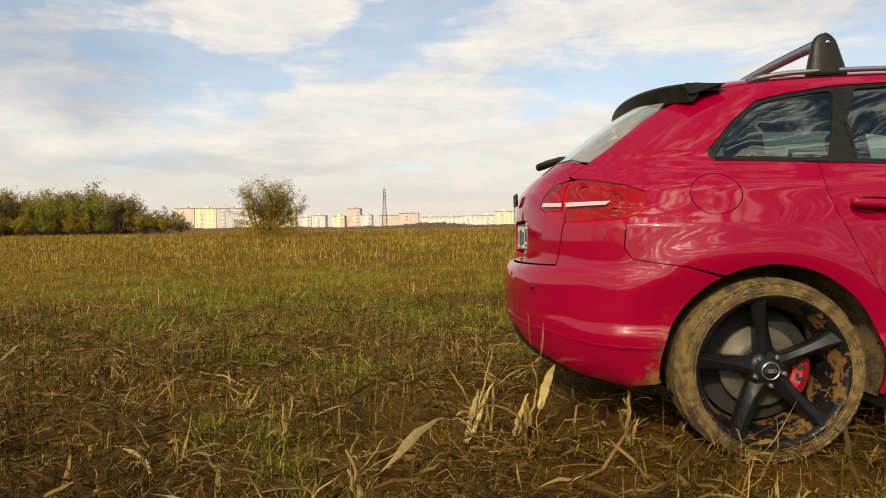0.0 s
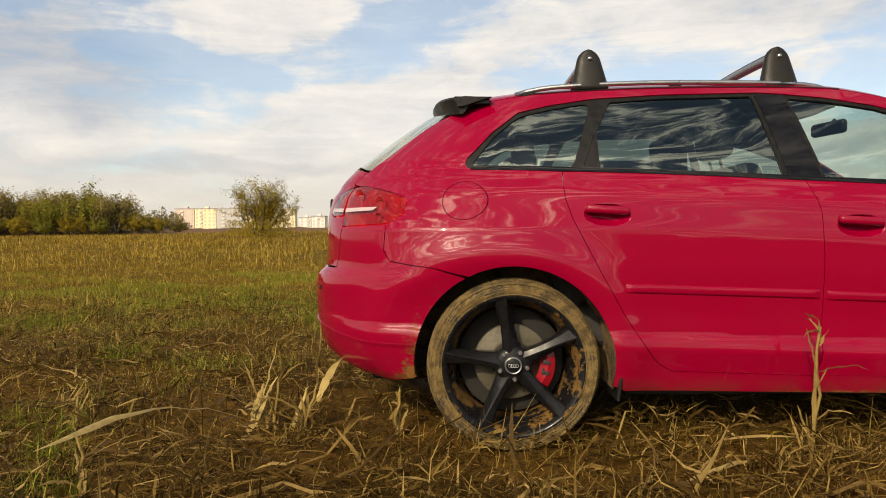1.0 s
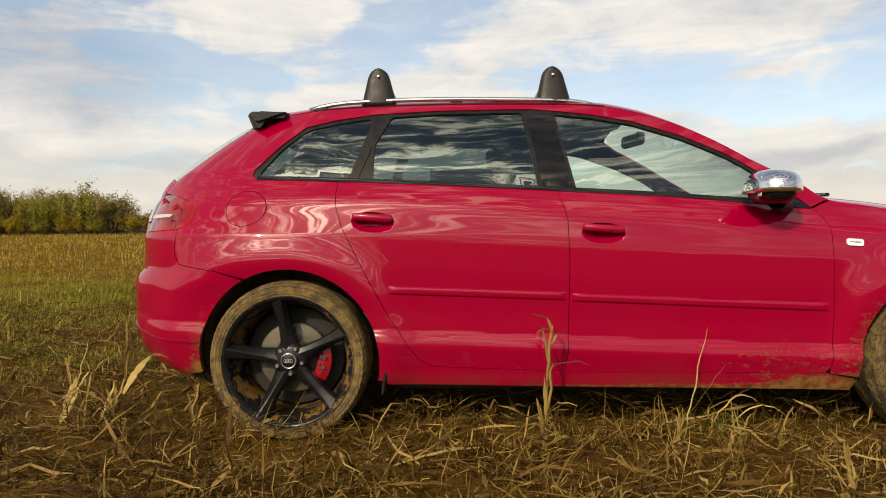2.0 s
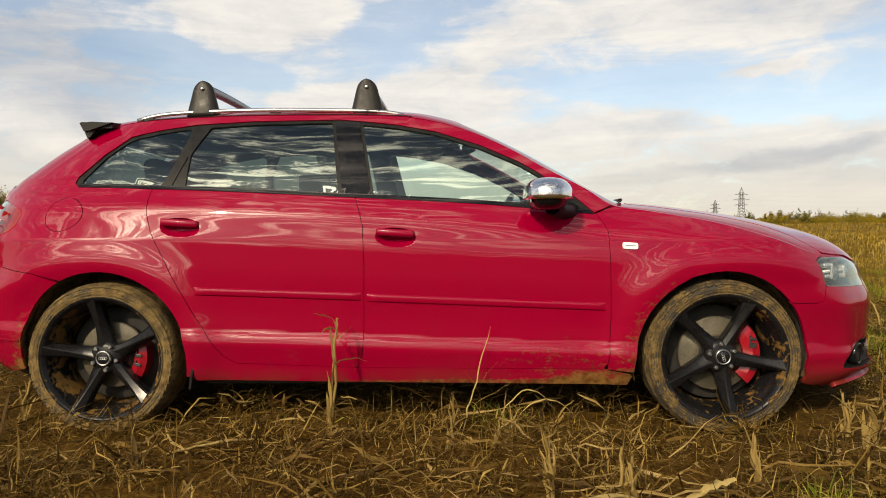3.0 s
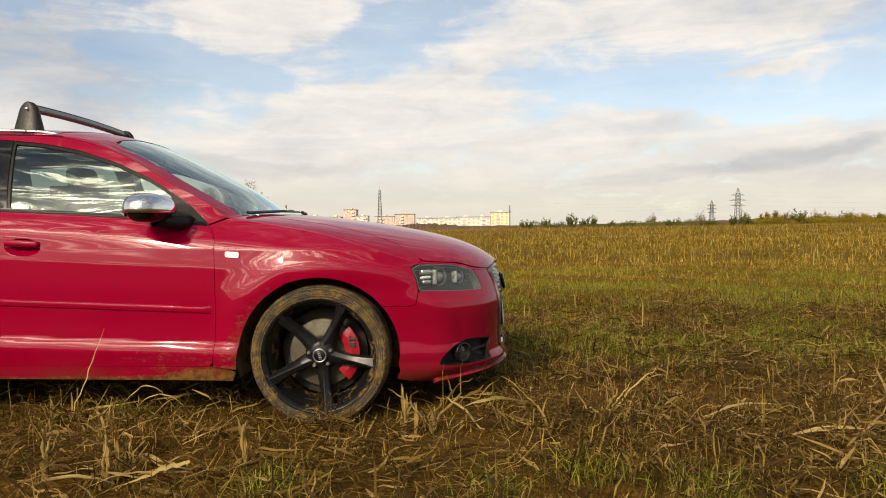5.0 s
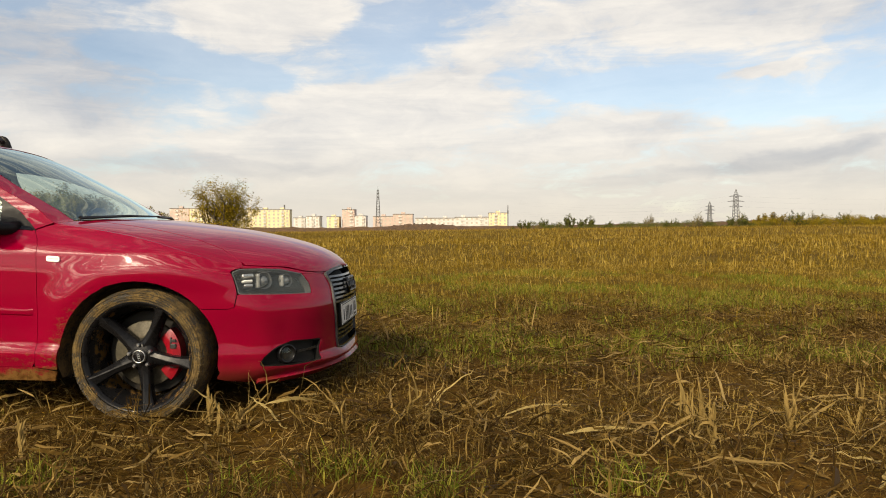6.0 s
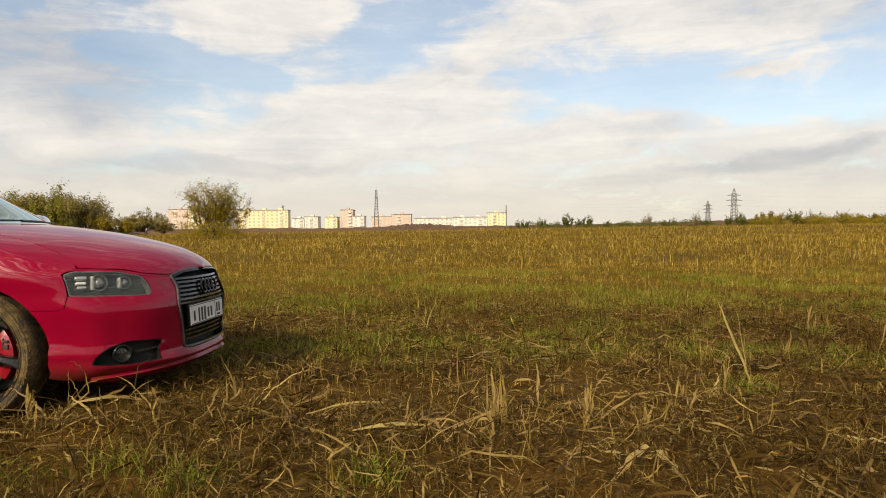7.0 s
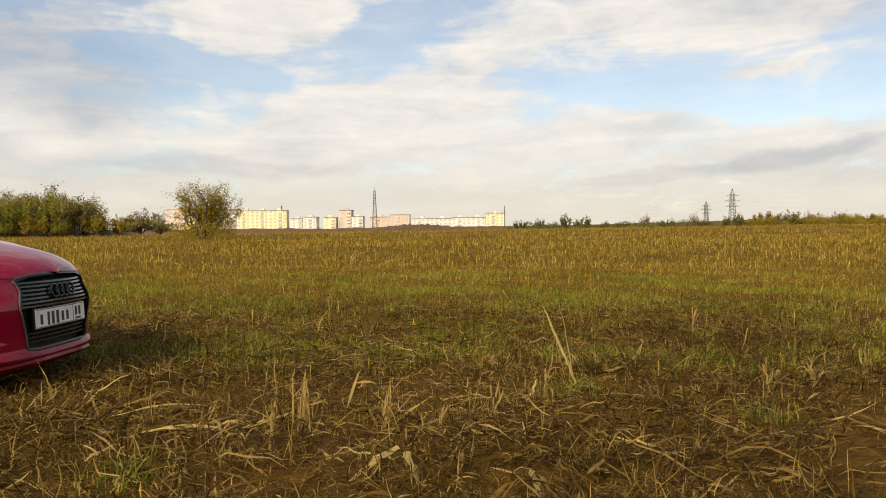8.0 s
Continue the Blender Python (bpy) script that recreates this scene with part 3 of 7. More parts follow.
FRONT_END = curve([.12, .17, .205, .225, .24, .26, .29, .36, .50, .60, .66, .70, .75, .80, .9],
                  [1.95, 2.09, 2.155, 2.175, 2.17, 2.152, 2.147, 2.150, 2.162, 2.152, 2.13, 2.10, 2.03, 1.95, 1.75])
WF = 1.15  # length of the parameter round the front corner
X0F = 1.15
NOSE_FULL = curve([.1, .50, .62, 1.4], [2.8, 2.8, 2.25, 2.25])  # how square the nose is in plan


def half_width(x, z):
    w = W_PROFILE(z + SHEAR(z) * x)
    up = np.clip((z - .8) / .2, 0, 1)
    w = w - up * .075 * np.clip(np.abs(x + .25) - .1, 0, 2) ** 2 * np.where(x < 0, .9, .75)
    for hx in (-1.289, 1.289):  # swell of the wheel arches
        r = np.hypot(x - hx, z - .31)
        w = w + .022 * np.exp(-((r - .40) / .085) ** 2) * np.clip((z - .12) / .15, 0, 1)
    return w


def side(u, z):
    """A point of the body's side (right side, y < 0), running round both corners."""
    u, z = np.asarray(u, float), np.asarray(z, float)
    x0r = -1.30 + .45 * np.clip(z - 1.0, 0, .4)
    tr = np.clip((x0r - u) / (2.35 + x0r), 0, 1) * np.pi / 2
    tf = np.clip((u - X0F) / WF, 0, 1) * np.pi / 2
    x = np.clip(u, x0r, X0F)
    w = half_width(np.clip(u, -1.9, 1.75), z)
    x = x + (REAR_END(z) - x0r) * np.sin(tr) ** (2 / 2.6) + (FRONT_END(z) - X0F) * np.sin(tf) ** (2 / 2.4)
    y = -w * np.cos(tr) ** (2 / (2.7 + 2.3 * np.clip((z - .98) / .1, 0, 1))) * np.cos(tf) ** (2 / NOSE_FULL(z))
    return np.stack([x, y, z + 0 * x], -1)



# upper edge of the side, where roof, screen and bonnet begin
EDGE = curve([-2.4, -1.75, -1.50, -1.246, -1.008, -.708, -.324, -.046, .106, .255, .425, .568, .757, .856, 1.0, 1.15, 1.3, 1.45, 1.6, 1.8, 1.9, 2.02, 2.3],
             [1.31, 1.31, 1.322, 1.338, 1.350, 1.355, 1.352, 1.342, 1.315, 1.268, 1.188, 1.104, 1.003, .935, .913, .886, .845, .785, .722, .709, .684, .674, .690])
# middle line of roof, screen and bonnet
MIDDLE_Z = curve([-1.7, -1.45, -1.2, -.8, -.4, 0, .20, .27, .377, .55, .718, .968, 1.03, 1.08, 1.25, 1.5, 1.6, 1.86, 2.0, 2.06, 2.13, 2.2],
                 [1.36, 1.385, 1.408, 1.428, 1.432, 1.415, 1.375, 1.350, 1.303, 1.215, 1.125, .980, .965, .962, .945, .91, .893, .835, .785, .752, .70, .62])
MIDDLE_X = curve([-2.4, -1.45, -.3, .1, .3, .86, 1.0, 1.5, 2.0, 2.3], [-2.3, -1.50, -.3, .16, .42, 1.02, 1.14, 1.66, 2.03, 2.14])


def upper(u, v):
    """A point of roof, screen or bonnet: v = 0 at the side's edge, 1 in the middle."""
    u, v = np.asarray(u, float), np.asarray(v, float)
    e = side(u, EDGE(u))
    mx = MIDDLE_X(u)
    s = 1 - (1 - v) ** 2
    x = e[..., 0] + (mx - e[..., 0]) * s
    h = np.clip(1 - (1 - v) ** 2.3, 0, 1) ** 0.75
    z = e[..., 2] + (MIDDLE_Z(mx) - e[..., 2]) * h
    return np.stack([x, e[..., 1] * (1 - v), z], -1)


def u_at(x, z):
    """The side's parameter at which it stands at x, at height z."""
    us = np.linspace(-2.35, 2.3, 1500)
    return float(np.interp(x, side(us, np.full(1500, z))[:, 0], us))


def arch(x0, z0, r, a0, a1, n=26):
    """Points of a wheel arch, by angles in degrees from the nose upwards."""
    pts = []
    for a in np.linspace(radians(a0), radians(a1), n):
        z = z0 + r * math.sin(a)
        pts.append((u_at(x0 + r * math.cos(a), z), z))
    return pts


def all_round(u, z):
    """The side's surface carried on round nose and tail to the left side."""
    u = np.asarray(u, float)
    far = (u > 2.30) | (u < -2.35)
    p = side(np.where(u > 2.30, 4.60 - u, np.where(u < -2.35, -4.70 - u, u)), z)
    return np.where(far[..., None], p * np.array([1, -1, 1]), p)


def across(u, b):
    """Roof, screen and bonnet from the right edge (b = 0) to the left edge (b = 1.2)."""
    v = np.asarray(b, float) / 0.6
    p = upper(u, np.where(v > 1, 2 - v, v))
    return np.where((v > 1)[..., None], p * np.array([1, -1, 1]), p)
from mathutils.geometry import delaunay_2d_cdt


def dense(poly, step):
    out = []
    for (a, b), (c, d) in zip(poly, poly[1:] + poly[:1]):
        n = max(1, int(math.hypot(c - a, d - b) / step))
        out += [(a + (c - a) * k / n, b + (d - b) * k / n) for k in range(n)]
    return out


def eased(poly, r):
    """Round the corners of an outline."""
    out, n = [], len(poly)
    for i in range(n):
        p, a, b = (np.array(poly[k % n], float) for k in (i, i - 1, i + 1))
        la, lb = np.linalg.norm(a - p), np.linalg.norm(b - p)
        k = min(r, la * 0.45, lb * 0.45)
        s, e = p + (a - p) / la * k, p + (b - p) / lb * k
        for t in (0, 0.25, 0.5, 0.75, 1):
            out.append(tuple((1 - t) ** 2 * s + 2 * t * (1 - t) * p + t * t * e))
    return out


def shrunk(poly, d):
    """An outline moved inwards by d (outwards where d is negative)."""
    P = np.array(poly, float)
    e = np.roll(P, -1, 0) - P
    L = np.linalg.norm(e, axis=1)
    P = P[L > 1e-6]
    e = np.roll(P, -1, 0) - P
    area = np.sum(P[:, 0] * np.roll(P[:, 1], -1) - np.roll(P[:, 0], -1) * P[:, 1])
    n = np.stack([-e[:, 1], e[:, 0]], 1) / np.linalg.norm(e, axis=1)[:, None] * (1 if area > 0 else -1)
    m = n + np.roll(n, 1, 0)
    m /= np.maximum(np.linalg.norm(m, axis=1), 0.6)[:, None]
    return [tuple(p) for p in P + m * d]


def inside(P, poly):
    x, y = P[:, 0], P[:, 1]
    hit = np.zeros(len(P), bool)
    for (a, b), (c, d) in zip(poly, poly[1:] + poly[:1]):
        if b != d:
            hit ^= ((b > y) != (d > y)) & (x < (c - a) * (y - b) / (d - b) + a)
    return hit


def skin(name, surface, outline, mat, holes=(), step=0.03, gap=0.0013, lift=0.0, thick=0.012, sign=1, edge=0.015):
    """A sheet of the car's skin inside an outline of the surface's two parameters, with a folded rim."""
    outer = dense(shrunk(outline, gap), edge)
    rings = [outer] + [dense(list(h), edge) for h in holes]
    pts, edges = [], []
    for r in rings:
        k = len(pts)
        pts += r
        edges += [(k + i, k + (i + 1) % len(r)) for i in range(len(r))]
    lo, hi = np.min(outer, 0), np.max(outer, 0)
    gx, gz = np.meshgrid(np.arange(lo[0] + step / 2, hi[0], step), np.arange(lo[1] + step / 2, hi[1], step), indexing="ij")
    G = np.stack([gx.ravel(), gz.ravel()], 1)
    keep = inside(G, outer)
    for h in rings[1:]:
        keep &= ~inside(G, h)
    B = np.array(pts)
    G = G[keep]
    if len(G):
        G = G[np.array([np.min((B[:, 0] - a) ** 2 + (B[:, 1] - b) ** 2) for a, b in G]) > (0.45 * step) ** 2]
    allp = [Vector(p) for p in pts] + [Vector(p) for p in G]
    v2, _, tri, *_ = delaunay_2d_cdt(allp, edges, [], 0, 1e-5)
    V = np.array([tuple(p) for p in v2])
    T = np.array([t for t in tri if len(t) == 3])
    mid = V[T].mean(1)
    ok = inside(mid, outer)
    for h in rings[1:]:
        ok &= ~inside(mid, h)
    T = T[ok]
    e1, e2 = V[T[:, 1]] - V[T[:, 0]], V[T[:, 2]] - V[T[:, 0]]
    T = T[np.abs(e1[:, 0] * e2[:, 1] - e1[:, 1] * e2[:, 0]) > 2e-7]

    def at(Q, off):
        Q = np.asarray(Q, float)
        p = surface(Q[:, 0], Q[:, 1])
        d = 1e-3
        n = np.cross(surface(Q[:, 0] + d, Q[:, 1]) - surface(Q[:, 0] - d, Q[:, 1]), surface(Q[:, 0], Q[:, 1] + d) - surface(Q[:, 0], Q[:, 1] - d))
        n /= np.linalg.norm(n, axis=1)[:, None] + 1e-12
        n *= np.sign(np.sum(n * (p - np.array([0, 0, 0.45])), 1))[:, None]
        p = p + n * off
        turn = np.array([1, sign, 1])
        return p * turn, n * turn
    p, n = at(V, lift)
    face = np.cross(p[T[:, 1]] - p[T[:, 0]], p[T[:, 2]] - p[T[:, 0]])
    back = np.sum(face * n[T].mean(1), 1) < 0
    T[back] = T[back][:, ::-1]
    verts, normals, faces = [p], [n], [T]
    k = len(V)
    for r in rings:
        m = len(r)
        verts += [at(r, lift)[0], at(r, lift - thick)[0]]
        normals.append(np.zeros((2 * m, 3)))
        i = np.arange(m)
        faces.append(np.stack([k + i, k + (i + 1) % m, k + m + (i + 1) % m, k + m + i], 1))
        k += 2 * m
    me = mesh_of(name, np.concatenate(verts), faces, mat)
    if len(me.vertices) == k:
        me.normals_split_custom_set_from_vertices(np.concatenate(normals).tolist())
    return me


def belt(u):
    return float(curve([-1.40, -.82, -.29, .30, .78], [1.037, 1.011, .982, .947, .901])(u))


car = thing("car", "muddy red five-door hatchback with black wheels and roof bars", "car")

REAR_ARCH = arch(-1.289, 0.308, 0.364, 116, -12)
FRONT_ARCH = arch(1.289, 0.300, 0.362, 190, 0 - 18)
R_DOOR_BACK = [(-1.098, 1.019), (-1.101, .965), (-1.096, .915), (-1.072, .839), (-.978, .653), (-.889, .49), (-.806, .363), (-.770, .318), (-.72, .288)]
DOOR_SPLIT = [(-.224, .975), (-.200, .905), (-.188, .856), (-.182, .695), (-.186, .45), (-.190, .34), (-.200, .285), (-.225, .270)]
F_DOOR_FRONT = [(.779, .901), (.806, .860), (.820, .826), (.826, .689), (.827, .483), (.820, .33), (.812, .285), (.795, .262)]
WINDOW_TOP = [(.775, .905), (.68, .990), (.541, 1.083), (.47, 1.126), (.302, 1.203), (.107, 1.268), (-.067, 1.302), (-.217, 1.320), (-.32, 1.329), (-.70, 1.326), (-.957, 1.315), (-1.134, 1.290), (-1.240, 1.262), (-1.328, 1.182), (-1.398, 1.078), (-1.399, 1.056), (-1.388, 1.042), (-1.370, 1.037)]
LAMP = [(1.552, .698), (1.590, .712), (1.68, .711), (1.77, .705), (1.874, .677), (1.890, .63), (1.903, .577), (1.73, .582), (1.557, .592)]
TAIL_OUT = [(-1.895, .984), (-1.818, .985), (-1.72, .970), (-1.646, .953), (-1.585, .930), (-1.572, .915), (-1.584, .866), (-1.61, .846), (-1.651, .832), (-1.78, .827), (-1.905, .824)]
TAIL_IN = [(-1.905, .984), (-1.98, .970), (-2.035, .925), (-2.06, .880), (-2.02, .868), (-1.915, .868)]
RED_LOW = [(-2.35, .395), (-2.2, .40), (-2.135, .355), (-1.94, .278), (-1.867, .252), (-1.70, .236), (-1.575, .252)]
GRILLE = [(2.026, .662), (2.04, .672), (2.12, .686), (2.30, .694), (2.30, .262), (2.18, .262), (2.132, .270), (2.108, .377), (2.069, .52), (2.034, .628)]
FOG = [(1.630, .240), (1.67, .286), (1.72, .328), (1.80, .352), (1.987, .341), (1.965, .236), (1.78, .230)]


def edge_line(a, b, n=40):
    return [(u, float(EDGE(u))) for u in np.linspace(a, b, n)]


BODY_SIDE = (edge_line(.85, -1.50, 60) + [(-1.60, 1.305), (-1.745, 1.250), (-1.785, 1.215), (-1.812, 1.169), (-1.840, 1.123), (-1.888, 1.048), (-1.930, 1.000)] + [(-1.895, .990)] + TAIL_OUT[1:9]
             + [(-1.654, .79), (-1.659, .731), (-1.632, .692), (-1.56, .679), (-1.474, .667)] + REAR_ARCH + [(-.905, .226), (-.89, .214), (-.2, .205), (.895, .194), (.915, .235)]
             + [(.795, .262), (-.2, .270), (-.72, .288)] + R_DOOR_BACK[::-1][1:] + WINDOW_TOP[::-1])
REAR_DOOR = R_DOOR_BACK + DOOR_SPLIT[::-1] + [(u, belt(u)) for u in (-.40, -.60, -.82, -.95)]
FRONT_DOOR = DOOR_SPLIT + F_DOOR_FRONT[::-1] + [(u, belt(u)) for u in (.60, .40, .20, 0, -.12)]
FENDER = F_DOOR_FRONT[:-1] + [(.812, .262), (.918, .25)] + FRONT_ARCH[2:19] + [(1.420, .526), (1.512, .523), (1.538, .532), (1.552, .592), (1.548, .698), (1.572, .709), (1.600, .714)] + edge_line(1.60, .87, 26) + [(.83, .922)]
MIRROR_F = None
BUMPER_F = ([(1.420, .525), (1.512, .5225), (1.5392, .532), (1.5533, .588)] + LAMP[8:5:-1] + [(1.892, .63), (1.877, .675)] + [(1.97, .668), (2.018, .664)]
            + [(2.034, .628), (2.069, .52), (2.108, .377), (2.132, .266), (2.18, .258), (2.30, .258), MIRROR_F, (2.30, .178), (2.16, .178), (2.0, .168), (1.78, .156), (1.62, .160), (1.52, .176)]
            + FRONT_ARCH[::-1][:8])
BUMPER_R = [(-1.474, .6665), (-1.56, .6785), (-1.6322, .6912), (-1.6600, .730), (-1.6550, .79), (-1.650, .830), (-1.78, .825), (-1.905, .822), (-1.917, .80), (-1.946, .660), (-2.35, .655), None] + RED_LOW + [(-1.553, .262)] + [(u_at(-1.289 + 0.364 * math.cos(radians(a)), .308 + 0.364 * math.sin(radians(a))), .308 + 0.364 * math.sin(radians(a))) for a in np.linspace(186, 118, 16)]
TAILGATE = [(-1.949, .664), (-2.35, .660), None, (-2.35, 1.065), (-2.08, 1.066), (-1.96, 1.052), (-1.893, 1.044), (-1.934, 1.000), (-1.91, .988), (-1.98, .974), (-2.04, .928), (-2.066, .878), (-2.02, .864), (-1.905, .862), (-1.909, .822), (-1.92, .80)]
SIDE_HOLE = WINDOW_TOP + [(-1.098, 1.019), (-.82, 1.011), (-.29, .982), (.30, .947)]
QUARTER_GLASS = eased([(-1.386, 1.047), (-1.318, 1.172), (-1.235, 1.250), (-1.130, 1.278), (-.968, 1.301), (-1.058, 1.033)], .035)
DOOR_GLASS_R = eased([(-.958, 1.022), (-.958, 1.178), (-.893, 1.304), (-.70, 1.315), (-.348, 1.318), (-.296, .992)], .012)
DOOR_GLASS_F = eased([(-.212, 1.307), (-.067, 1.290), (.107, 1.256), (.302, 1.190), (.47, 1.113), (.541, 1.070), (.580, 1.044), (.60, .945), (.30, .962), (-.146, .988)], .010)
CORNER_PANE = eased([(-.968, 1.024), (-.968, 1.170), (-1.022, 1.026)], .008)
B_POST = [(-.335, 1.322), (-.228, 1.319), (-.158, .979), (-.278, .986)]

for sign in (1, -1):
    hole = [SIDE_HOLE]
    cap_ring = [(-1.392 + .060 * math.cos(a), .914 + .073 * math.sin(a)) for a in np.linspace(0, 2 * math.pi, 40, endpoint=False)]
    body = part("body_side", skin("body_side", side, BODY_SIDE, RED, holes=[cap_ring] if sign == 1 else [], sign=sign, step=.017), car, "glossy red body side with splashed mud")
    if sign == 1:
        part("fuel_flap", skin("fuel_flap", side, cap_ring, RED, gap=.0022, sign=sign), body)
    dishes = [[(hx + .084 * math.copysign(abs(math.cos(a)) ** .75, math.cos(a)), hz - .006 - .04 * hx * 0 + .040 * math.copysign(abs(math.sin(a)) ** .85, math.sin(a)) - .045 * .084 * math.cos(a)) for a in np.linspace(0, 2 * math.pi, 44, endpoint=False)] for hx, hz in ((-.949, .861), (-.052, .814))]
    rear_door = part("rear_door", skin("rear_door", side, REAR_DOOR, RED, holes=[dishes[0]], sign=sign, step=.014), car)
    front_door = part("front_door", skin("front_door", side, FRONT_DOOR, RED, holes=[dishes[1]], sign=sign, step=.014), car, "red door with mud splashed along its lower edge")
    part("front_fender", skin("front_fender", side, FENDER, RED, sign=sign, gap=.001, step=.02), car, "red fender with mud round the wheel arch")
    # frames and glass of the side windows
    frame_holes = [QUARTER_GLASS, DOOR_GLASS_R, DOOR_GLASS_F, CORNER_PANE]
    part("window_frame", skin("window_frame", side, SIDE_HOLE, BLACK_PLASTIC, holes=frame_holes, sign=sign, lift=-.006, gap=-.003, step=.02), car, "black window surround")
    part("quarter_window", skin("quarter_window", side, QUARTER_GLASS, DARK_GLASS, sign=sign, lift=-.010, gap=-.004, thick=.004, step=.04), car, "dark tinted glass")
    part("rear_door_window", skin("rear_door_window", side, DOOR_GLASS_R, DARK_GLASS, sign=sign, lift=-.012, gap=-.004, thick=.004, step=.04), rear_door, "dark tinted glass")
    part("corner_pane", skin("corner_pane", side, CORNER_PANE, BLACK_PLASTIC, sign=sign, lift=-.010, gap=-.002, thick=.004), rear_door)
    part("front_door_window", skin("front_door_window", side, DOOR_GLASS_F, GLASS, sign=sign, lift=-.012, gap=-.004, thick=.004, step=.04), front_door, "lightly tinted glass")
    part("door_post_cover", skin("door_post_cover", side, B_POST, BLACK_GLOSS, sign=sign, lift=-.002, gap=0, thick=.006), car, "glossy black post cover")
    belt_strip = [(u, belt(u) - .004) for u in np.linspace(-1.38, .77, 30)] + [(u, belt(u) + .013) for u in np.linspace(.75, -1.38, 30)]
    part("belt_strip", skin("belt_strip", side, belt_strip, BLACK_GLOSS, sign=sign, lift=.003, gap=0, thick=.010, step=.008), car)
    # rubbing strips, a low ridge on each door
    for door, (a, za), (b, zb) in ((rear_door, (-.885, .590), (-.197, .564)), (front_door, (-.172, .560), (.805, .519))):
        us, ss = np.linspace(a, b, 60)[:, None], np.array([-1, -.96, -.68, -.62, 0, .62, .68, .96, 1])[None, :]
        ends = np.clip(np.minimum(us - a, b - us) / .02, 0, 1)
        P = side(us + 0 * ss, za + (zb - za) * (us - a) / (b - a) + ss * .017)
        P[..., 1] -= .001 + .0085 * np.clip((1 - np.abs(ss)) / .34, 0, 1) * ends
        P[..., 1] *= sign
        m = P.shape[1]
        i, j = np.meshgrid(np.arange(59), np.arange(m - 1), indexing="ij")
        q = np.stack([i * m + j, (i + 1) * m + j, (i + 1) * m + j + 1, i * m + j + 1], -1).reshape(-1, 4)
        part("rubbing_strip", mesh_of("rubbing_strip", P.reshape(-1, 3), q if sign == 1 else q[:, ::-1], RED), door)
    # handles: a dished recess with a bow over it
    for door, hx, hz in ((rear_door, -.949, .861), (front_door, -.052, .814)):
        c = side(np.array([hx]), np.array([hz]))[0]
        bm = bmesh.new()
        bmesh.ops.create_cube(bm, size=1)
        bmesh.ops.scale(bm, vec=(.160, .026, .030), verts=bm.verts)
        bmesh.ops.bevel(bm, geom=bm.edges[:], offset=.011, segments=4, affect="EDGES", profile=.5)
        for v in bm.verts:
            v.co.y += 0.012 * (v.co.x / .08) ** 2
            v.co.z += -.0022 * math.sin(v.co.x * 20) - .042 * v.co.x
        bm.transform(Matrix.Translation((c[0], sign * (c[1] - .014), c[2] + .012)) @ Matrix.Diagonal((1, sign, 1, 1)))
        dish = dishes[0] if hx < -.5 else dishes[1]

        def hollow(u, z):
            q = side(u, z)
            r = ((u - hx) / .086) ** 2 + ((z - hz + .006 + .045 * (u - hx)) / .042) ** 2
            return q + np.stack([0 * r, .034 * np.clip(1 - r, 0, 1), 0 * r], -1)
        part("handle_dish", skin("handle_dish", hollow, dish, RED, sign=sign, gap=-.001, thick=.002, step=.006), door)
        part("door_handle", bm_mesh("door_handle", bm, RED, angle=60), door)
    # side repeater
    rep = eased([(.874, .782), (.936, .778), (.936, .752), (.874, .756)], .009)
    rp = part("side_repeater", skin("side_repeater", side, rep, LAMP_BRIGHT, sign=sign, lift=.007, gap=0, thick=.010), car, "clear side repeater lamp with chrome rim")
    part("marking", skin("marking", side, [(.884, .772), (.926, .769), (.926, .765), (.884, .768)], ALU, sign=sign, lift=.0095, gap=0, thick=.002), rp)



def both_halves(outline, turn):
    """An outline whose half ends at the middle line (None marks the place) closed with its mirror image."""
    k = outline.index(None)
    half = outline[k + 1:] + outline[:k]
    return half + [(turn - u, z) for u, z in half[::-1]]


def other(outline, turn):
    return [(turn - u, z) for u, z in outline]


NOSE, TAIL = 4.60, -4.70
fog_r = eased(FOG, .02)
front_bumper = part("front_bumper", skin("front_bumper", all_round, both_halves(BUMPER_F, NOSE), RED, holes=[fog_r, other(fog_r, NOSE)], step=.022), car, "red front bumper with a lip spoiler")
rear_bumper = part("rear_bumper", skin("rear_bumper", all_round, both_halves(BUMPER_R, TAIL), RED, step=.022), car, "dusty red rear bumper")
us = np.linspace(-2.34, -1.8, 400)
ua = float(np.interp(.30, -side(us, np.full(400, .765))[:, 1], us))
plate_hole = eased([(ua, .695), (TAIL - ua, .695), (TAIL - ua, .838), (ua, .838)], .015)
tailgate = part("tailgate", skin("tailgate", all_round, both_halves(TAILGATE, TAIL), RED, holes=[plate_hole], step=.022), car)
part("plate_recess", skin("plate_recess", all_round, plate_hole, RED, lift=-.040, gap=-.004, step=.03), tailgate)
part("recess_wall", skin("recess_wall", all_round, plate_hole, RED, holes=[shrunk(plate_hole, .003)], lift=-.002, gap=0, thick=.042), tailgate)
part("bumper_valance", skin("bumper_valance", all_round, both_halves([(-1.575, .245), (-1.70, .232), (-1.867, .248), (-1.94, .272), (-2.135, .350), (-2.2, .395), (-2.35, .395), None, (-2.35, .25), (-2.1, .22), (-1.8, .185), (-1.575, .19)], TAIL), BLACK_PLASTIC, lift=-.012), rear_bumper, "black plastic valance")
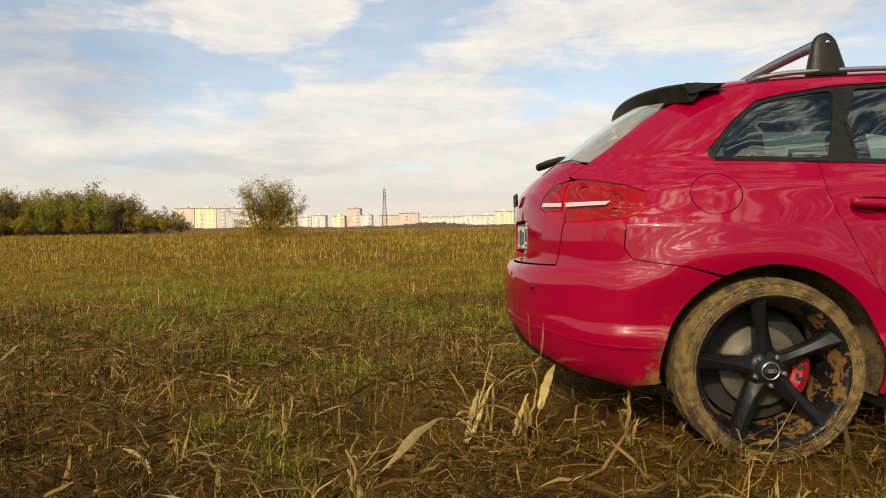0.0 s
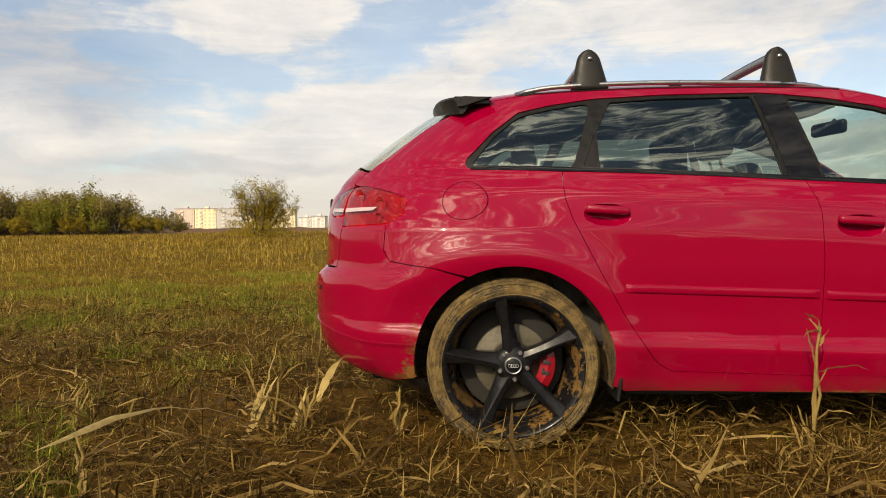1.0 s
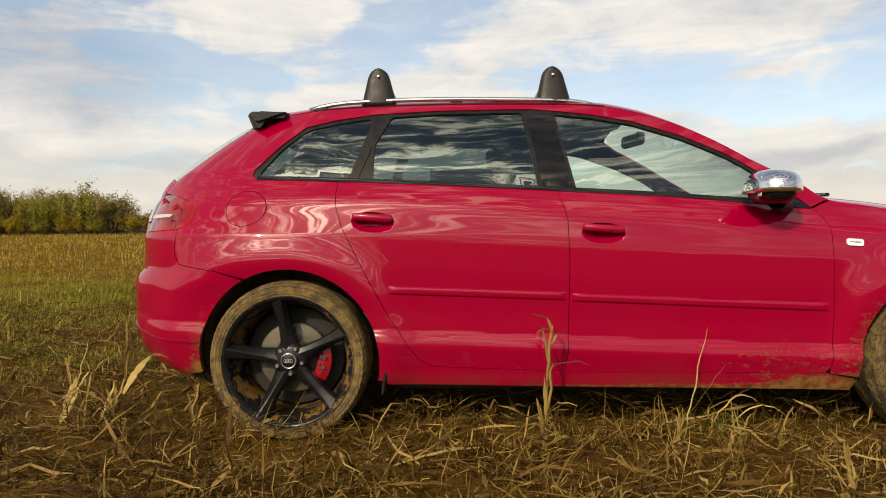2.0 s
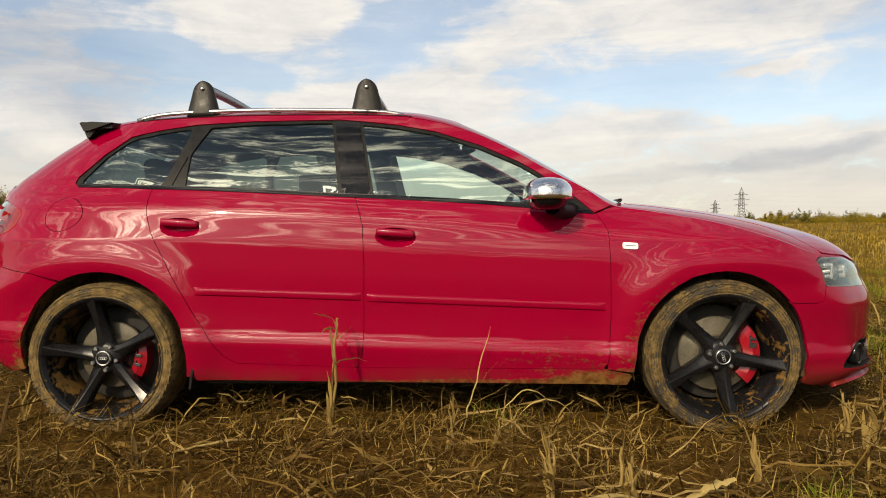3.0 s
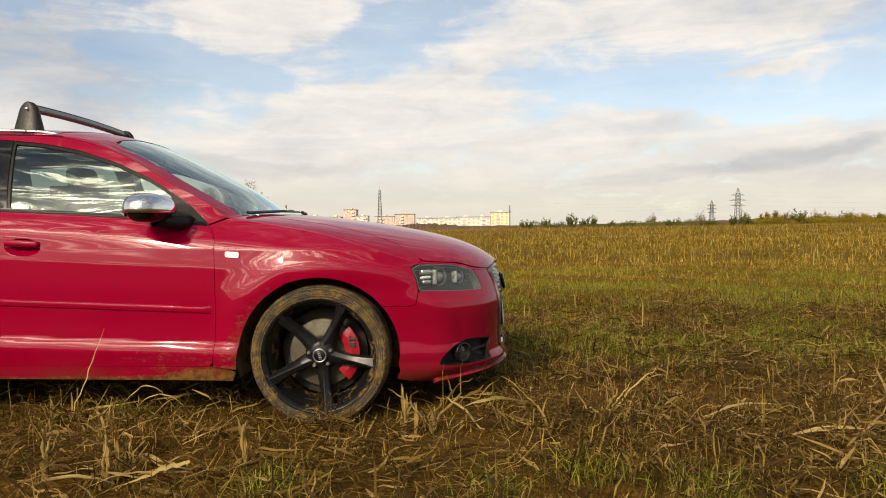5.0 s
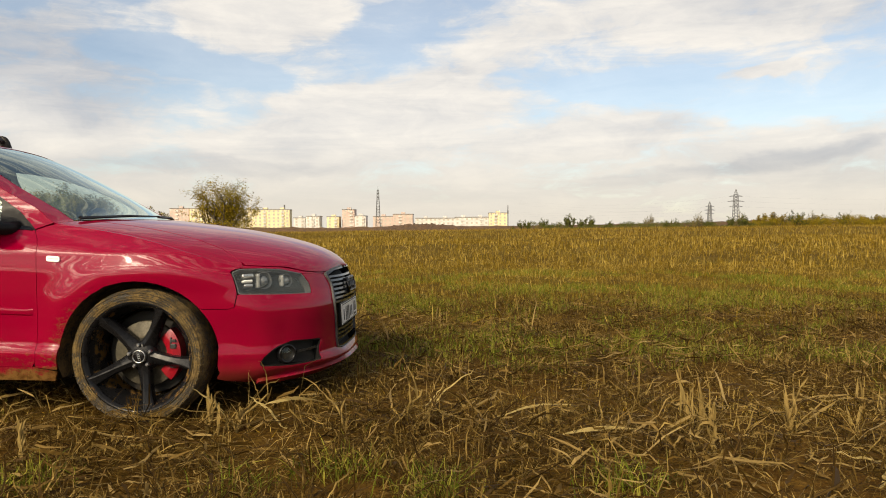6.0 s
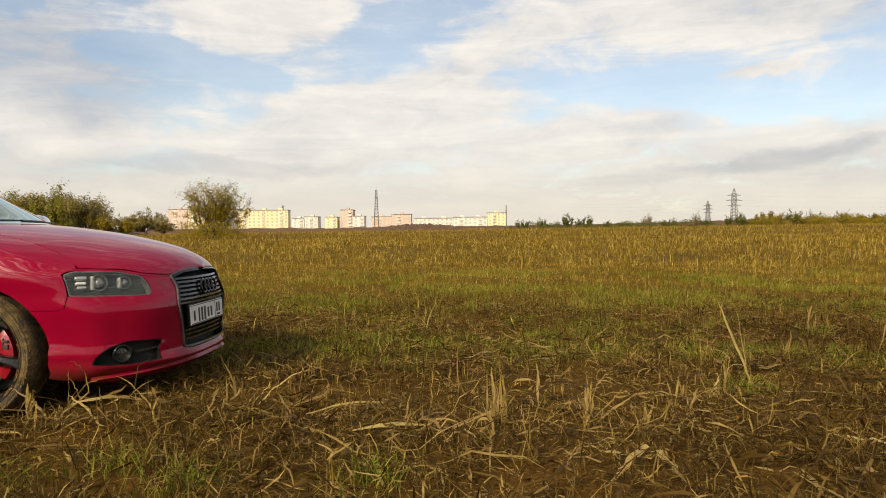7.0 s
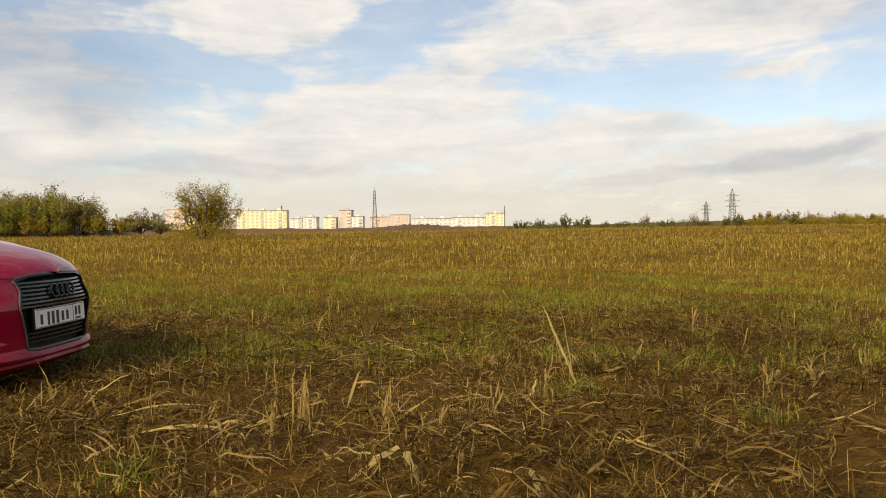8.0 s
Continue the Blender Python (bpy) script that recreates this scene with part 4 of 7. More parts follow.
# bumper crease: a thin ridge
for sgn in (1, -1):
    part("bumper_ridge", skin("bumper_ridge", side, [(-1.53, .378), (-1.75, .384), (-2.0, .415), (-2.3, .44), (-2.3, .448), (-2.0, .423), (-1.75, .392), (-1.53, .386)], RED, sign=sgn, lift=.004, gap=0, thick=.01, step=.01), rear_bumper)
    c = side(np.array([-2.02]), np.array([.575]))[0]
    v, f = lathe([(0, -.004), (.008, -.004), (.010, 0)], 14)
    part("parking_sensor", mesh_of("parking_sensor", v, f, BLACK_PLASTIC), rear_bumper, m=pose(c[0] - .003, c[1] * sgn, c[2], rz=-65 * sgn if sgn == 1 else 245))
lip = [(1.66, .166), (1.78, .156), (1.95, .166), (2.15, .176), (2.30, .178), None, (2.30, .214), (2.15, .211), (1.95, .200), (1.78, .188), (1.66, .178)]
part("lip_spoiler", skin("lip_spoiler", all_round, both_halves(lip, NOSE), RED, lift=.019, gap=0, thick=.05, step=.012), front_bumper)
rim = [(u, z + .0015) for u, z in ((1.60, .7135), (1.68, .711), (1.77, .705), (1.874, .677), (1.97, .668), (2.03, .666), (2.12, .686), (2.30, .694))]
part("slam_panel", skin("slam_panel", all_round, both_halves([(u, float(EDGE(u)) + .006) for u in (1.60, 1.68, 1.77, 1.874, 1.95, 2.03, 2.12)][::-1] + rim + [None, (2.30, .712)], NOSE), RED, lift=-.004, gap=0, thick=.01, step=.02), front_bumper)
# rear window, with the dark band round it
rear_glass = [(-2.35, 1.305), None, (-2.35, 1.072), (-2.09, 1.074), (-1.96, 1.058), (-1.892, 1.052), (-1.844, 1.123), (-1.816, 1.169), (-1.789, 1.218), (-1.75, 1.253), (-1.78, 1.29)]
part("rear_window", skin("rear_window", all_round, both_halves(rear_glass, TAIL), REAR_GLASS, lift=-.002, thick=.006, step=.05), tailgate, "tinted rear window")

# bonnet, roof, screen
def both_edges(right):
    return right + [(u, 1.2 - b) for u, b in right[::-1]]


BONNET = both_edges([(.885, .60), (.885, .35), (.872, .17), (.885, .130), (1.2, .127), (1.40, .118), (1.51, .086), (1.575, .036), (1.62, .006), (1.70, .003), (1.8, .003), (1.88, .003), (2.02, .003), (2.16, .004), (2.285, .01)])
part("bonnet", skin("bonnet", across, BONNET, RED, step=.025, gap=.001), car, "long red bonnet")
for sgn in (1, -1):
    crown = [(.858, .002), (1.0, .001), (1.3, .001), (1.610, .001), (1.585, .034), (1.505, .084), (1.395, .115), (1.2, .124), (.885, .126), (.865, .10)]
    part("fender_crown", skin("fender_crown", upper, [(u, b / .6) for u, b in crown], RED, sign=sgn, step=.02, gap=-.0035, lift=-.001), car)
    pillar = [(-.2, .001), (.1, .001), (.4, .001), (.855, .001), (.862, .07), (.845, .085), (.55, .080), (.26, .082), (.19, .12), (-.2, .12)]
    part("screen_pillar", skin("screen_pillar", upper, [(u, b / .6) for u, b in pillar], RED, sign=sgn, step=.02, gap=0), car)
SCREEN = both_edges([(.135, .60), (.145, .40), (.165, .20), (.20, .118), (.26, .086), (.55, .084), (.845, .089), (.855, .30), (.862, .60)])
part("windscreen", skin("windscreen", across, SCREEN, SCREEN_GLASS, step=.05, lift=-.002, thick=.005), car, "clear windscreen")
ROOF = both_edges([(-1.52, .60), (-1.52, .05), (-1.48, .002), (-1.2, .001), (-.8, .001), (-.205, .001), (-.205, .118), (.185, .118), (.163, .20), (.142, .40), (.133, .60)])
part("roof", skin("roof", across, ROOF, RED, step=.035, gap=.0005), car)
part("headlining", skin("headlining", across, both_edges([(-1.48, .60), (-1.48, .02), (-.8, .012), (.1, .02), (.13, .60)]), LINER, step=.06, lift=-.035, gap=0), car, "grey headlining")
COWL = both_edges([(.862, .60), (.856, .30), (.848, .10), (.872, .12), (.884, .35), (.884, .60)])
part("cowl", skin("cowl", across, COWL, BLACK_PLASTIC, step=.03, lift=-.012, gap=-.003), car, "black plastic scuttle")
# wipers
for pts in (((.895, -.56), (.885, -.25), (.872, .08)), ((.90, .02), (.89, .25), (.86, .56))):
    line = []
    for x0, y0 in pts:
        bb = .6 + y0
        q = across(np.array([x0 - .03]), np.array([max(.09, min(1.1, .6 + y0 * .9))]))[0]
        line.append((q[0], q[1], q[2] + .014))
    part("wiper", tube_mesh("wiper", line, [.009, .008, .005], BLACK_PLASTIC, 6), car, "black windscreen wiper")

# inner shell, floor and wheel housings: the dark behind gaps and arches
for sgn in (1, -1):
    shell = [(u, belt(u) - .03) for u in np.linspace(-1.35, .75, 12)] + [(.9, .90), (1.2, .85), (1.5, .74), (1.9, .66), (2.05, .60), (2.1, .25), (1.6, .22)] + [(a, b) for a, b in arch(1.289, .300, .374, -12, 192)] + [(.85, .23), (-.85, .23)] + [(a, b) for a, b in arch(-1.289, .308, .376, -12, 192)] + [(-1.7, .26), (-2.25, .42), (-2.25, .78), (-1.9, .80), (-1.6, .81), (-1.5, .98)]
    part("inner_shell", skin("inner_shell", side, shell, BLACK_MATT, sign=sgn, lift=-.045, gap=0, step=.06), car)
    for hx, hz, r in ((-1.289, .308, .374), (1.289, .300, .372)):
        a = np.linspace(radians(-14), radians(194), 30)
        ring = np.stack([np.cos(a), 0 * a, np.sin(a)], -1)
        yo = [-side(np.array([u_at(hx + r * math.cos(t) * .99, hz + r * math.sin(t) * .99)]), np.array([hz + r * math.sin(t) * .99]))[0, 1] - .012 for t in a]
        o = ring * r + np.array([hx, 0, hz])
        outer, inner = o.copy(), o.copy()
        outer[:, 1], inner[:, 1] = -np.array(yo) * sgn, -.56 * sgn
        mid = np.array([[hx, -.56 * sgn, hz - .1]])
        n = len(a)
        i = np.arange(n - 1)
        me = mesh_of("wheel_housing", np.concatenate([outer, inner, mid]), [np.stack([i, i + 1, n + i + 1, n + i], 1), np.stack([n + i, n + i + 1, np.full(n - 1, 2 * n)], 1)], LINER_MUD)
        part("wheel_housing", me, car)
    flap = box(.012, .20, .13, .004)
    part("mud_flap", bm_mesh("mud_flap", flap, BLACK_PLASTIC), car, m=pose(-.905, -.745 * sgn, .245, ry=8))
for w, d, h, x0, z0 in ((1.76, 1.52, .10, 0, .235), (3.7, 1.06, .10, 0, .25), (.30, 1.2, .08, -1.72, .30), (.26, 1.1, .06, 1.78, .235)):
    part("underbody", bm_mesh("underbody", box(w, d, h, .02), BLACK_MATT), car, m=pose(x0, 0, z0))

# ---- grille, plates and lamps ----
inner_grille = [(2.040, .655), (2.12, .674), (2.30, .682), None, (2.30, .274), (2.18, .274), (2.142, .280), (2.116, .40), (2.080, .53), (2.047, .62)]
g_in = both_halves(inner_grille, NOSE)
g_out = both_halves(GRILLE[:4] + [None] + GRILLE[4:], NOSE)
grille = part("grille", skin("grille", all_round, g_out, BLACK_GLOSS, holes=[g_in], lift=.008, gap=0, thick=.05, step=.02), front_bumper, "tall black single-frame grille")
part("grille_trim", skin("grille_trim", all_round, g_out, TRIM_GREY, holes=[shrunk(g_out, .004)], lift=.010, gap=-.001, thick=.02, step=.02), front_bumper, "thin bright grille edge")
part("grille_backing", skin("grille_backing", all_round, g_out, BLACK_MATT, lift=-.045, gap=0, step=.04), front_bumper)
def grille_edge(z):
    return float(np.interp(z, (.284, .29, .40, .53, .62, .65), (2.142, 2.142, 2.116, 2.080, 2.047, 2.040)))
for z0 in (.310, .334, .358, .512, .535, .558, .581, .604, .627, .648):
    a = grille_edge(z0) + .004
    strip = [(a, z0 - .0055), (2.2, z0 - .0055), (NOSE - 2.2, z0 - .0055), (NOSE - a, z0 - .0055), (NOSE - a, z0 + .0055), (NOSE - 2.2, z0 + .0055), (2.2, z0 + .0055), (a, z0 + .0055)]
    part("grille_slat", skin("grille_slat", all_round, strip, SLAT_BLACK, lift=-.004, gap=0, thick=.02, step=.009), front_bumper)
part("plate_holder", bm_mesh("plate_holder", box(.02, .54, .128, .006), BLACK_PLASTIC), front_bumper, m=pose(2.135, 0, .437, ry=-3))
def number_plate(parent, m):
    p = part("number_plate", bm_mesh("number_plate", box(.006, .52, .112, .0025), WHITE), parent, "white number plate with black characters", m)
    for y0, w, h in ((-.205, .034, .052), (-.135, .030, .070), (-.090, .036, .070), (-.043, .036, .070), (.012, .034, .052), (.062, .034, .052), (.160, .030, .050), (.200, .030, .050), (.180, .08, .010)):
        z0 = -.036 if w > .05 else .008 if y0 > .1 else -.006
        part("plate_character_bar", bm_mesh("plate_character_bar", box(.002, w * .74, h * 1.1), INK), p, m=pose(.0035, y0, z0))
    for dz in (-.051, .051):
        part("plate_border", bm_mesh("plate_border", box(.002, .508, .004), INK), p, m=pose(.0032, 0, dz))
    part("plate_divider", bm_mesh("plate_divider", box(.002, .004, .10), INK), p, m=pose(.0032, .128, 0))
    return p
number_plate(front_bumper, pose(2.148, 0, .437, ry=-3))
number_plate(tailgate, pose(-2.052, 0, .765, ry=0, rz=180))
# badge: four plain rings in dark metal
for k in range(4):
    a = np.linspace(0, 2 * np.pi, 25)
    pts = np.stack([0 * a, .038 * np.cos(a) + (k - 1.5) * .054, .038 * np.sin(a)], -1)
    part("badge_ring", tube_mesh("badge_ring", pts, .0075, BLACK_GLOSS, 8), front_bumper, m=pose(2.158, 0, .590, ry=-10))
    part("badge_ring", tube_mesh("badge_ring", pts * .67, .005, BLACK_GLOSS, 6), tailgate, m=pose(-2.085, 0, .93))


def on_side(u, z, sgn, depth):
    """A point below the skin, and the turn about z that faces a lamp outwards there."""
    p = side(np.array([u, u + .01]), np.array([z, z]))
    t = p[1] - p[0]
    n = np.array([t[1], -t[0], 0]) / np.hypot(t[0], t[1])
    q = p[0] - n * depth
    return Vector((q[0], q[1] * sgn, q[2])), math.degrees(math.atan2(n[1] * sgn, n[0])) + 90


for sgn in (1, -1):
    lamp_line = eased(LAMP, .012)
    head = part("headlight", skin("headlight", side, lamp_line, LAMP_BLACK, sign=sgn, lift=-.075, gap=-.004, step=.02), car, "clear headlight with round projector lamps")
    part("lamp_wall", skin("lamp_wall", side, lamp_line, LAMP_BLACK, holes=[shrunk(lamp_line, .004)], sign=sgn, lift=-.004, gap=0, thick=.075), head)
    part("lamp_cover", skin("lamp_cover", side, lamp_line, LAMP_COVER, sign=sgn, lift=.0, gap=.001, thick=.003, step=.03), head, "clear plastic cover")
    part("reflector_shroud", skin("reflector_shroud", side, shrunk(lamp_line, .016), LAMP_BLACK, sign=sgn, lift=-.062, gap=0, step=.02), head)
    # two projectors: a chromed half bowl standing beside a lens
    for u0, z0, r in ((1.680, .648, .040), (1.790, .643, .032)):
        q, turn = on_side(u0, z0, sgn, .040)
        m1 = Matrix.Translation(q) @ pose(0, 0, 0, rz=turn)
        v, f = lathe([(r * .30, .030), (r * .62, .020), (r * .86, .002), (r, -.012), (r * 1.06, -.010), (r * 1.06, .03)], 28)
        ring = part("projector_ring", mesh_of("projector_ring", v, f, LAMP_BLACK), head, "grey lamp bowl", m1)
        v, f = lathe([(.0004, -.022), (r * .3, -.019), (r * .58, -.008), (r * .70, .006), (r * .70, .03)], 24)
        part("projector_lens", mesh_of("projector_lens", v, f, LENS), ring)
        part("bowl_column", bm_mesh("bowl_column", box(r * .50, .030, r * 1.8, .009, seg=4), LAMP_PALE), ring, "chromed bowl edge", pose(-r * .78, -.004, 0))
    q, turn = on_side(1.606, .652, sgn, .030)
    m0 = Matrix.Translation(q) @ pose(0, 0, 0, rz=turn)
    for w, h, dx, dz, mat in ((.056, .020, .004, .022, LAMP_BOWL), (.050, .014, .004, -.004, LAMP_BRIGHT), (.044, .018, .006, -.026, LAMP_BOWL)):
        part("reflector_bar", bm_mesh("reflector_bar", box(w, .030, h, .007, seg=3), mat), head, m=m0 @ pose(dx, 0, dz, rx=-14))
    q, turn = on_side(1.73, .690, sgn, .030)
    part("reflector_bar", bm_mesh("reflector_bar", box(.15, .018, .008, .003), LAMP_BLACK), head, m=Matrix.Translation(q) @ pose(0, 0, 0, ry=4, rz=turn))
    # fog lamp in its intake
    part("intake_backing", skin("intake_backing", side, fog_r, BLACK_MATT, sign=sgn, lift=-.06, gap=-.01, step=.03), front_bumper)
    part("intake_wall", skin("intake_wall", side, fog_r, BLACK_PLASTIC, holes=[shrunk(fog_r, .006)], sign=sgn, lift=-.002, gap=0, thick=.06), front_bumper, "black intake frame")
    q, turn = on_side(1.785, .288, sgn, .02)
    v, f = lathe([(.0004, .012), (.022, .008), (.034, -.006), (.040, -.010), (.045, -.006), (.047, .03)], 28)
    part("fog_lamp", mesh_of("fog_lamp", v, f, BLACK_PLASTIC), front_bumper, "round fog lamp in a dark housing", Matrix.Translation(q) @ pose(0, 0, 0, rz=turn))
    v, f = lathe([(.0004, -.008), (.02, -.006), (.033, -.001)], 24)
    part("fog_lens", mesh_of("fog_lens", v, f, LAMP_COVER), front_bumper, m=Matrix.Translation(q) @ pose(0, 0, 0, rz=turn))
    v, f = lathe([(.036, -.012), (.040, -.018), (.046, -.016), (.049, -.006), (.049, .01)], 28)
    part("fog_bezel", mesh_of("fog_bezel", v, f, BLACK_GLOSS), front_bumper, m=Matrix.Translation(q) @ pose(0, 0, 0, rz=turn))
    part("intake_bar", skin("intake_bar", side, [(1.84, .296), (1.98, .306), (1.978, .294), (1.84, .284)], SLAT_BLACK, sign=sgn, lift=-.012, gap=0, step=.008), front_bumper)
    # tail lamps
    for line, owner in ((TAIL_OUT, car), (TAIL_IN, tailgate)):
        line = eased(line, .008)
        tail = part("tail_light", skin("tail_light", side, line, TAIL_RED, sign=sgn, lift=-.012, gap=-.004, step=.015), owner, "red tail light with a white stripe")
        part("lamp_cover", skin("lamp_cover", side, line, RED_COVER, sign=sgn, lift=.001, gap=.001, thick=.003, step=.03), tail, "glossy red cover")
        stripe = [(-1.895, .880), (-1.72, .883), (-1.70, .896), (-1.72, .896), (-1.895, .896)] if owner is car else [(-2.045, .886), (-1.918, .882), (-1.918, .896), (-2.038, .900)]
        part("reversing_stripe", skin("reversing_stripe", side, stripe, STRIPE, sign=sgn, lift=.003, gap=0, thick=.004, step=.007), tail, "pale reversing lamp stripe")
        if owner is car:
            for u0, z0, r in ((-1.69, .905, .030), (-1.69, .855, .018), (-1.82, .940, .03)):
                q, turn = on_side(u0, z0, sgn, .010)
                v, f = lathe([(.0004, .014), (r * .5, .010), (r * .9, -.004), (r, -.008)], 24)
                part("bulb_reflector", mesh_of("bulb_reflector", v, f, TAIL_RED), tail, m=Matrix.Translation(q) @ pose(0, 0, 0, rz=turn))

# ---- wheels ----
def build_wheel(base, front):
    prof = [(.205, .085), (.222, .080), (.232, .060), (.226, .030), (.224, -.02), (.226, -.060), (.234, -.078), (.243, -.086), (.247, -.096), (.242, -.099), (.236, -.094), (.230, -.080), (.214, -.040), (.204, .02), (.200, .07)]
    v, f = lathe([(r * 1.05, y) for r, y in prof], 80, True)
    rubber = RUBBER_DARK if front else RUBBER
    wheel = part("wheel", mesh_of("wheel", v, f, RIM_LIP if front else RIM_MUD), car, "muddy black five-spoke wheel")
    v, f = lathe([(.2400, -.088), (.2470, -.0985), (.2540, -.1035), (.2595, -.1045), (.2625, -.1015), (.2625, -.094), (.250, -.080)], 80)
    part("rim_lip", mesh_of("rim_lip", v, f, RIM_LIP), wheel, "black rim lip flecked with mud")
    # tyre with a bulged wall, then blocks of tread
    prof = [(.246, .088), (.268, .104), (.290, .108), (.305, .100), (.3135, .082), (.3165, .04), (.3175, 0), (.3165, -.04), (.3135, -.082), (.305, -.100), (.292, -.108), (.272, -.106), (.258, -.100), (.248, -.090), (.244, -.07), (.244, .07)]
    v, f = lathe(prof, 96, True)
    tyre = part("tyre", mesh_of("tyre", v, f, rubber), wheel, "worn tyre caked in tan mud")
    pieces = []
    for k in range(58):
        a = 2 * math.pi * k / 58
        for y0, w, sk in ((-.088, .042, .5), (-.038, .040, .9), (.038, .040, -.9), (.088, .042, -.5)):
            bm = box(.0285, w, .010)
            r0 = .3125 if abs(y0) < .06 else .3045
            tilt = 0 if abs(y0) < .06 else math.copysign(22, y0)
            bm.transform(Matrix.Rotation(-a, 4, "Y") @ Matrix.Translation((0, y0, r0)) @ pose(0, 0, 0, rx=-tilt, rz=sk * 20))
            bm.verts.ensure_lookup_table()
            pieces.append((np.array([q.co[:] for q in bm.verts]), np.array([[q.index for q in fc.verts] for fc in bm.faces])))
            bm.free()
    tagged(part("tread", joined("tread", pieces, rubber), tyre), kind="stuff")
    for r, h in ((.262, .0015), (.285, .0015)):
        a = np.linspace(0, 2 * np.pi, 72)
        part("wall_rib", tube_mesh("wall_rib", np.stack([r * np.cos(a), 0 * a - .1065, r * np.sin(a)], -1), .0022, rubber, 5), tyre)
    # blades: a ridge along each, narrow in the waist, with a hooked outer end
    n, rs = 17, np.linspace(.034, .250, 17)
    t = (rs - rs[0]) / (rs[-1] - rs[0])
    mid = -.010 * t ** 1.6
    wl = .038 - .012 * np.sin(t * np.pi) ** .8 + .004 * t ** 4
    wr = .038 - .009 * np.sin(t * np.pi) ** .8 - .014 * t ** 1.5
    yf = -.064 - .034 * t ** 1.2 + .007 * np.sin(t * np.pi)
    rows = []
    for i in range(n):
        m0, r0, q = mid[i], rs[i], -.35 + .75 * t[i]
        tip = .012 * t[i] ** 5
        rows.append([(m0 - wl[i], yf[i] + .048, r0), (m0 - wl[i], yf[i] + .012, r0 + tip), (m0 - wl[i] * .80, yf[i] + .004, r0 + tip), (m0 + q * wl[i] * .6 - .003, yf[i] - .004, r0), (m0 + q * wl[i] * .6 + .003, yf[i] - .003, r0), (m0 + wr[i] * .80, yf[i] + .012, r0), (m0 + wr[i], yf[i] + .020, r0), (m0 + wr[i], yf[i] + .050, r0)])
    P = np.array(rows)
    k = P.shape[1]
    i, j = np.meshgrid(np.arange(n - 1), np.arange(k), indexing="ij")
    f = np.stack([i * k + j, i * k + (j + 1) % k, (i + 1) * k + (j + 1) % k, (i + 1) * k + j], -1).reshape(-1, 4)
    bm = bmesh.new()
    vs = [bm.verts.new(p) for p in P.reshape(-1, 3)]
    for q in f:
        bm.faces.new([vs[a] for a in q])
    bm.faces.new(vs[-k:])
    spoke = bm_mesh("spoke", bm, RIM, angle=24)
    for s in range(5):
        part("spoke", spoke, wheel, m=Matrix.Rotation(-radians(base + 72 * s - 90), 4, "Y"))
    v, f = lathe([(.0004, -.070), (.045, -.068), (.064, -.060), (.070, -.048), (.070, .02)], 40)
    hub = part("hub", mesh_of("hub", v, f, RIM), wheel)
    v, f = lathe([(.0004, -.084), (.024, -.0835), (.027, -.082), (.0275, -.079), (.0275, -.06)], 36)
    cap = part("centre_cap", mesh_of("centre_cap", v, f, BLACK_GLOSS), wheel, "black centre cap with a silver ring")
    v, f = lathe([(.0260, -.0825), (.0275, -.085), (.0305, -.085), (.0320, -.081), (.0320, -.06)], 36)
    part("cap_ring", mesh_of("cap_ring", v, f, ALU), cap)
    for q in range(4):
        a = np.linspace(0, 2 * np.pi, 17)
        part("cap_mark", tube_mesh("cap_mark", np.stack([.0058 * np.cos(a) + (q - 1.5) * .0085, 0 * a - .0845, .0058 * np.sin(a)], -1), .0012, ALU, 5), cap, m=Matrix.Rotation(0 if not front else radians(75), 4, "Y"))
    v, f = lathe([(.0004, -.082), (.006, -.082), (.009, -.079), (.0095, -.06), (.0125, -.055)], 6)
    bolt = mesh_of("bolt", v, f, ALU, False)
    for s in range(5):
        a = radians(base + 72 * s + 36)
        part("bolt", bolt, wheel, m=pose(.0525 * math.cos(a), .002, .0525 * math.sin(a)))
    # brake: disc with its bell, and the red caliper
    R = .156 if front else .142
    v, f = lathe([(.078, -.012), (.086, .010), (R - .004, .010), (R, .013), (R, .033), (R - .004, .036), (.08, .036)], 64)
    disc = part("brake_disc", mesh_of("brake_disc", v, f, STEEL), wheel, "brown-grey steel brake disc")
    v, f = lathe([(.0004, -.030), (.06, -.028), (.076, -.020), (.079, -.004)], 40)
    part("disc_bell", mesh_of("disc_bell", v, f, BLACK_MATT), disc)
    v, f = lathe([(.0004, .05), (.18, .05), (.20, .06)], 40)
    part("back_plate", mesh_of("back_plate", v, f, BLACK_MATT), disc)
    bm = bmesh.new()
    hw = radians(45 if front else 27)
    ro, ri = R + .018, R - (.050 if front else .038)
    rowsp = []
    for a in np.linspace(-hw, hw, 13):
        e = 1 - .25 * abs(a / hw) ** 4
        rowsp.append([(ri * math.cos(a), y, ri * math.sin(a)) for y in (.06, -.016 * e)] + [(((ri + ro) / 2) * math.cos(a), -.032 * e, ((ri + ro) / 2) * math.sin(a))] + [(ro * math.cos(a), y, ro * math.sin(a)) for y in (-.020 * e, .06)])
    Q = [[bm.verts.new(p) for p in r] for r in rowsp]
    for r1, r2 in zip(Q, Q[1:]):
        for a in range(5):
            bm.faces.new((r1[a], r1[(a + 1) % 5], r2[(a + 1) % 5], r2[a]))
    bm.faces.new(Q[0])
    bm.faces.new(Q[-1][::-1])
    cal = part("brake_caliper", bm_mesh("brake_caliper", bm, CALIPER_RED, angle=40), wheel, "bright red brake caliper", Matrix.Rotation(-radians(0 if front else -8), 4, "Y"))
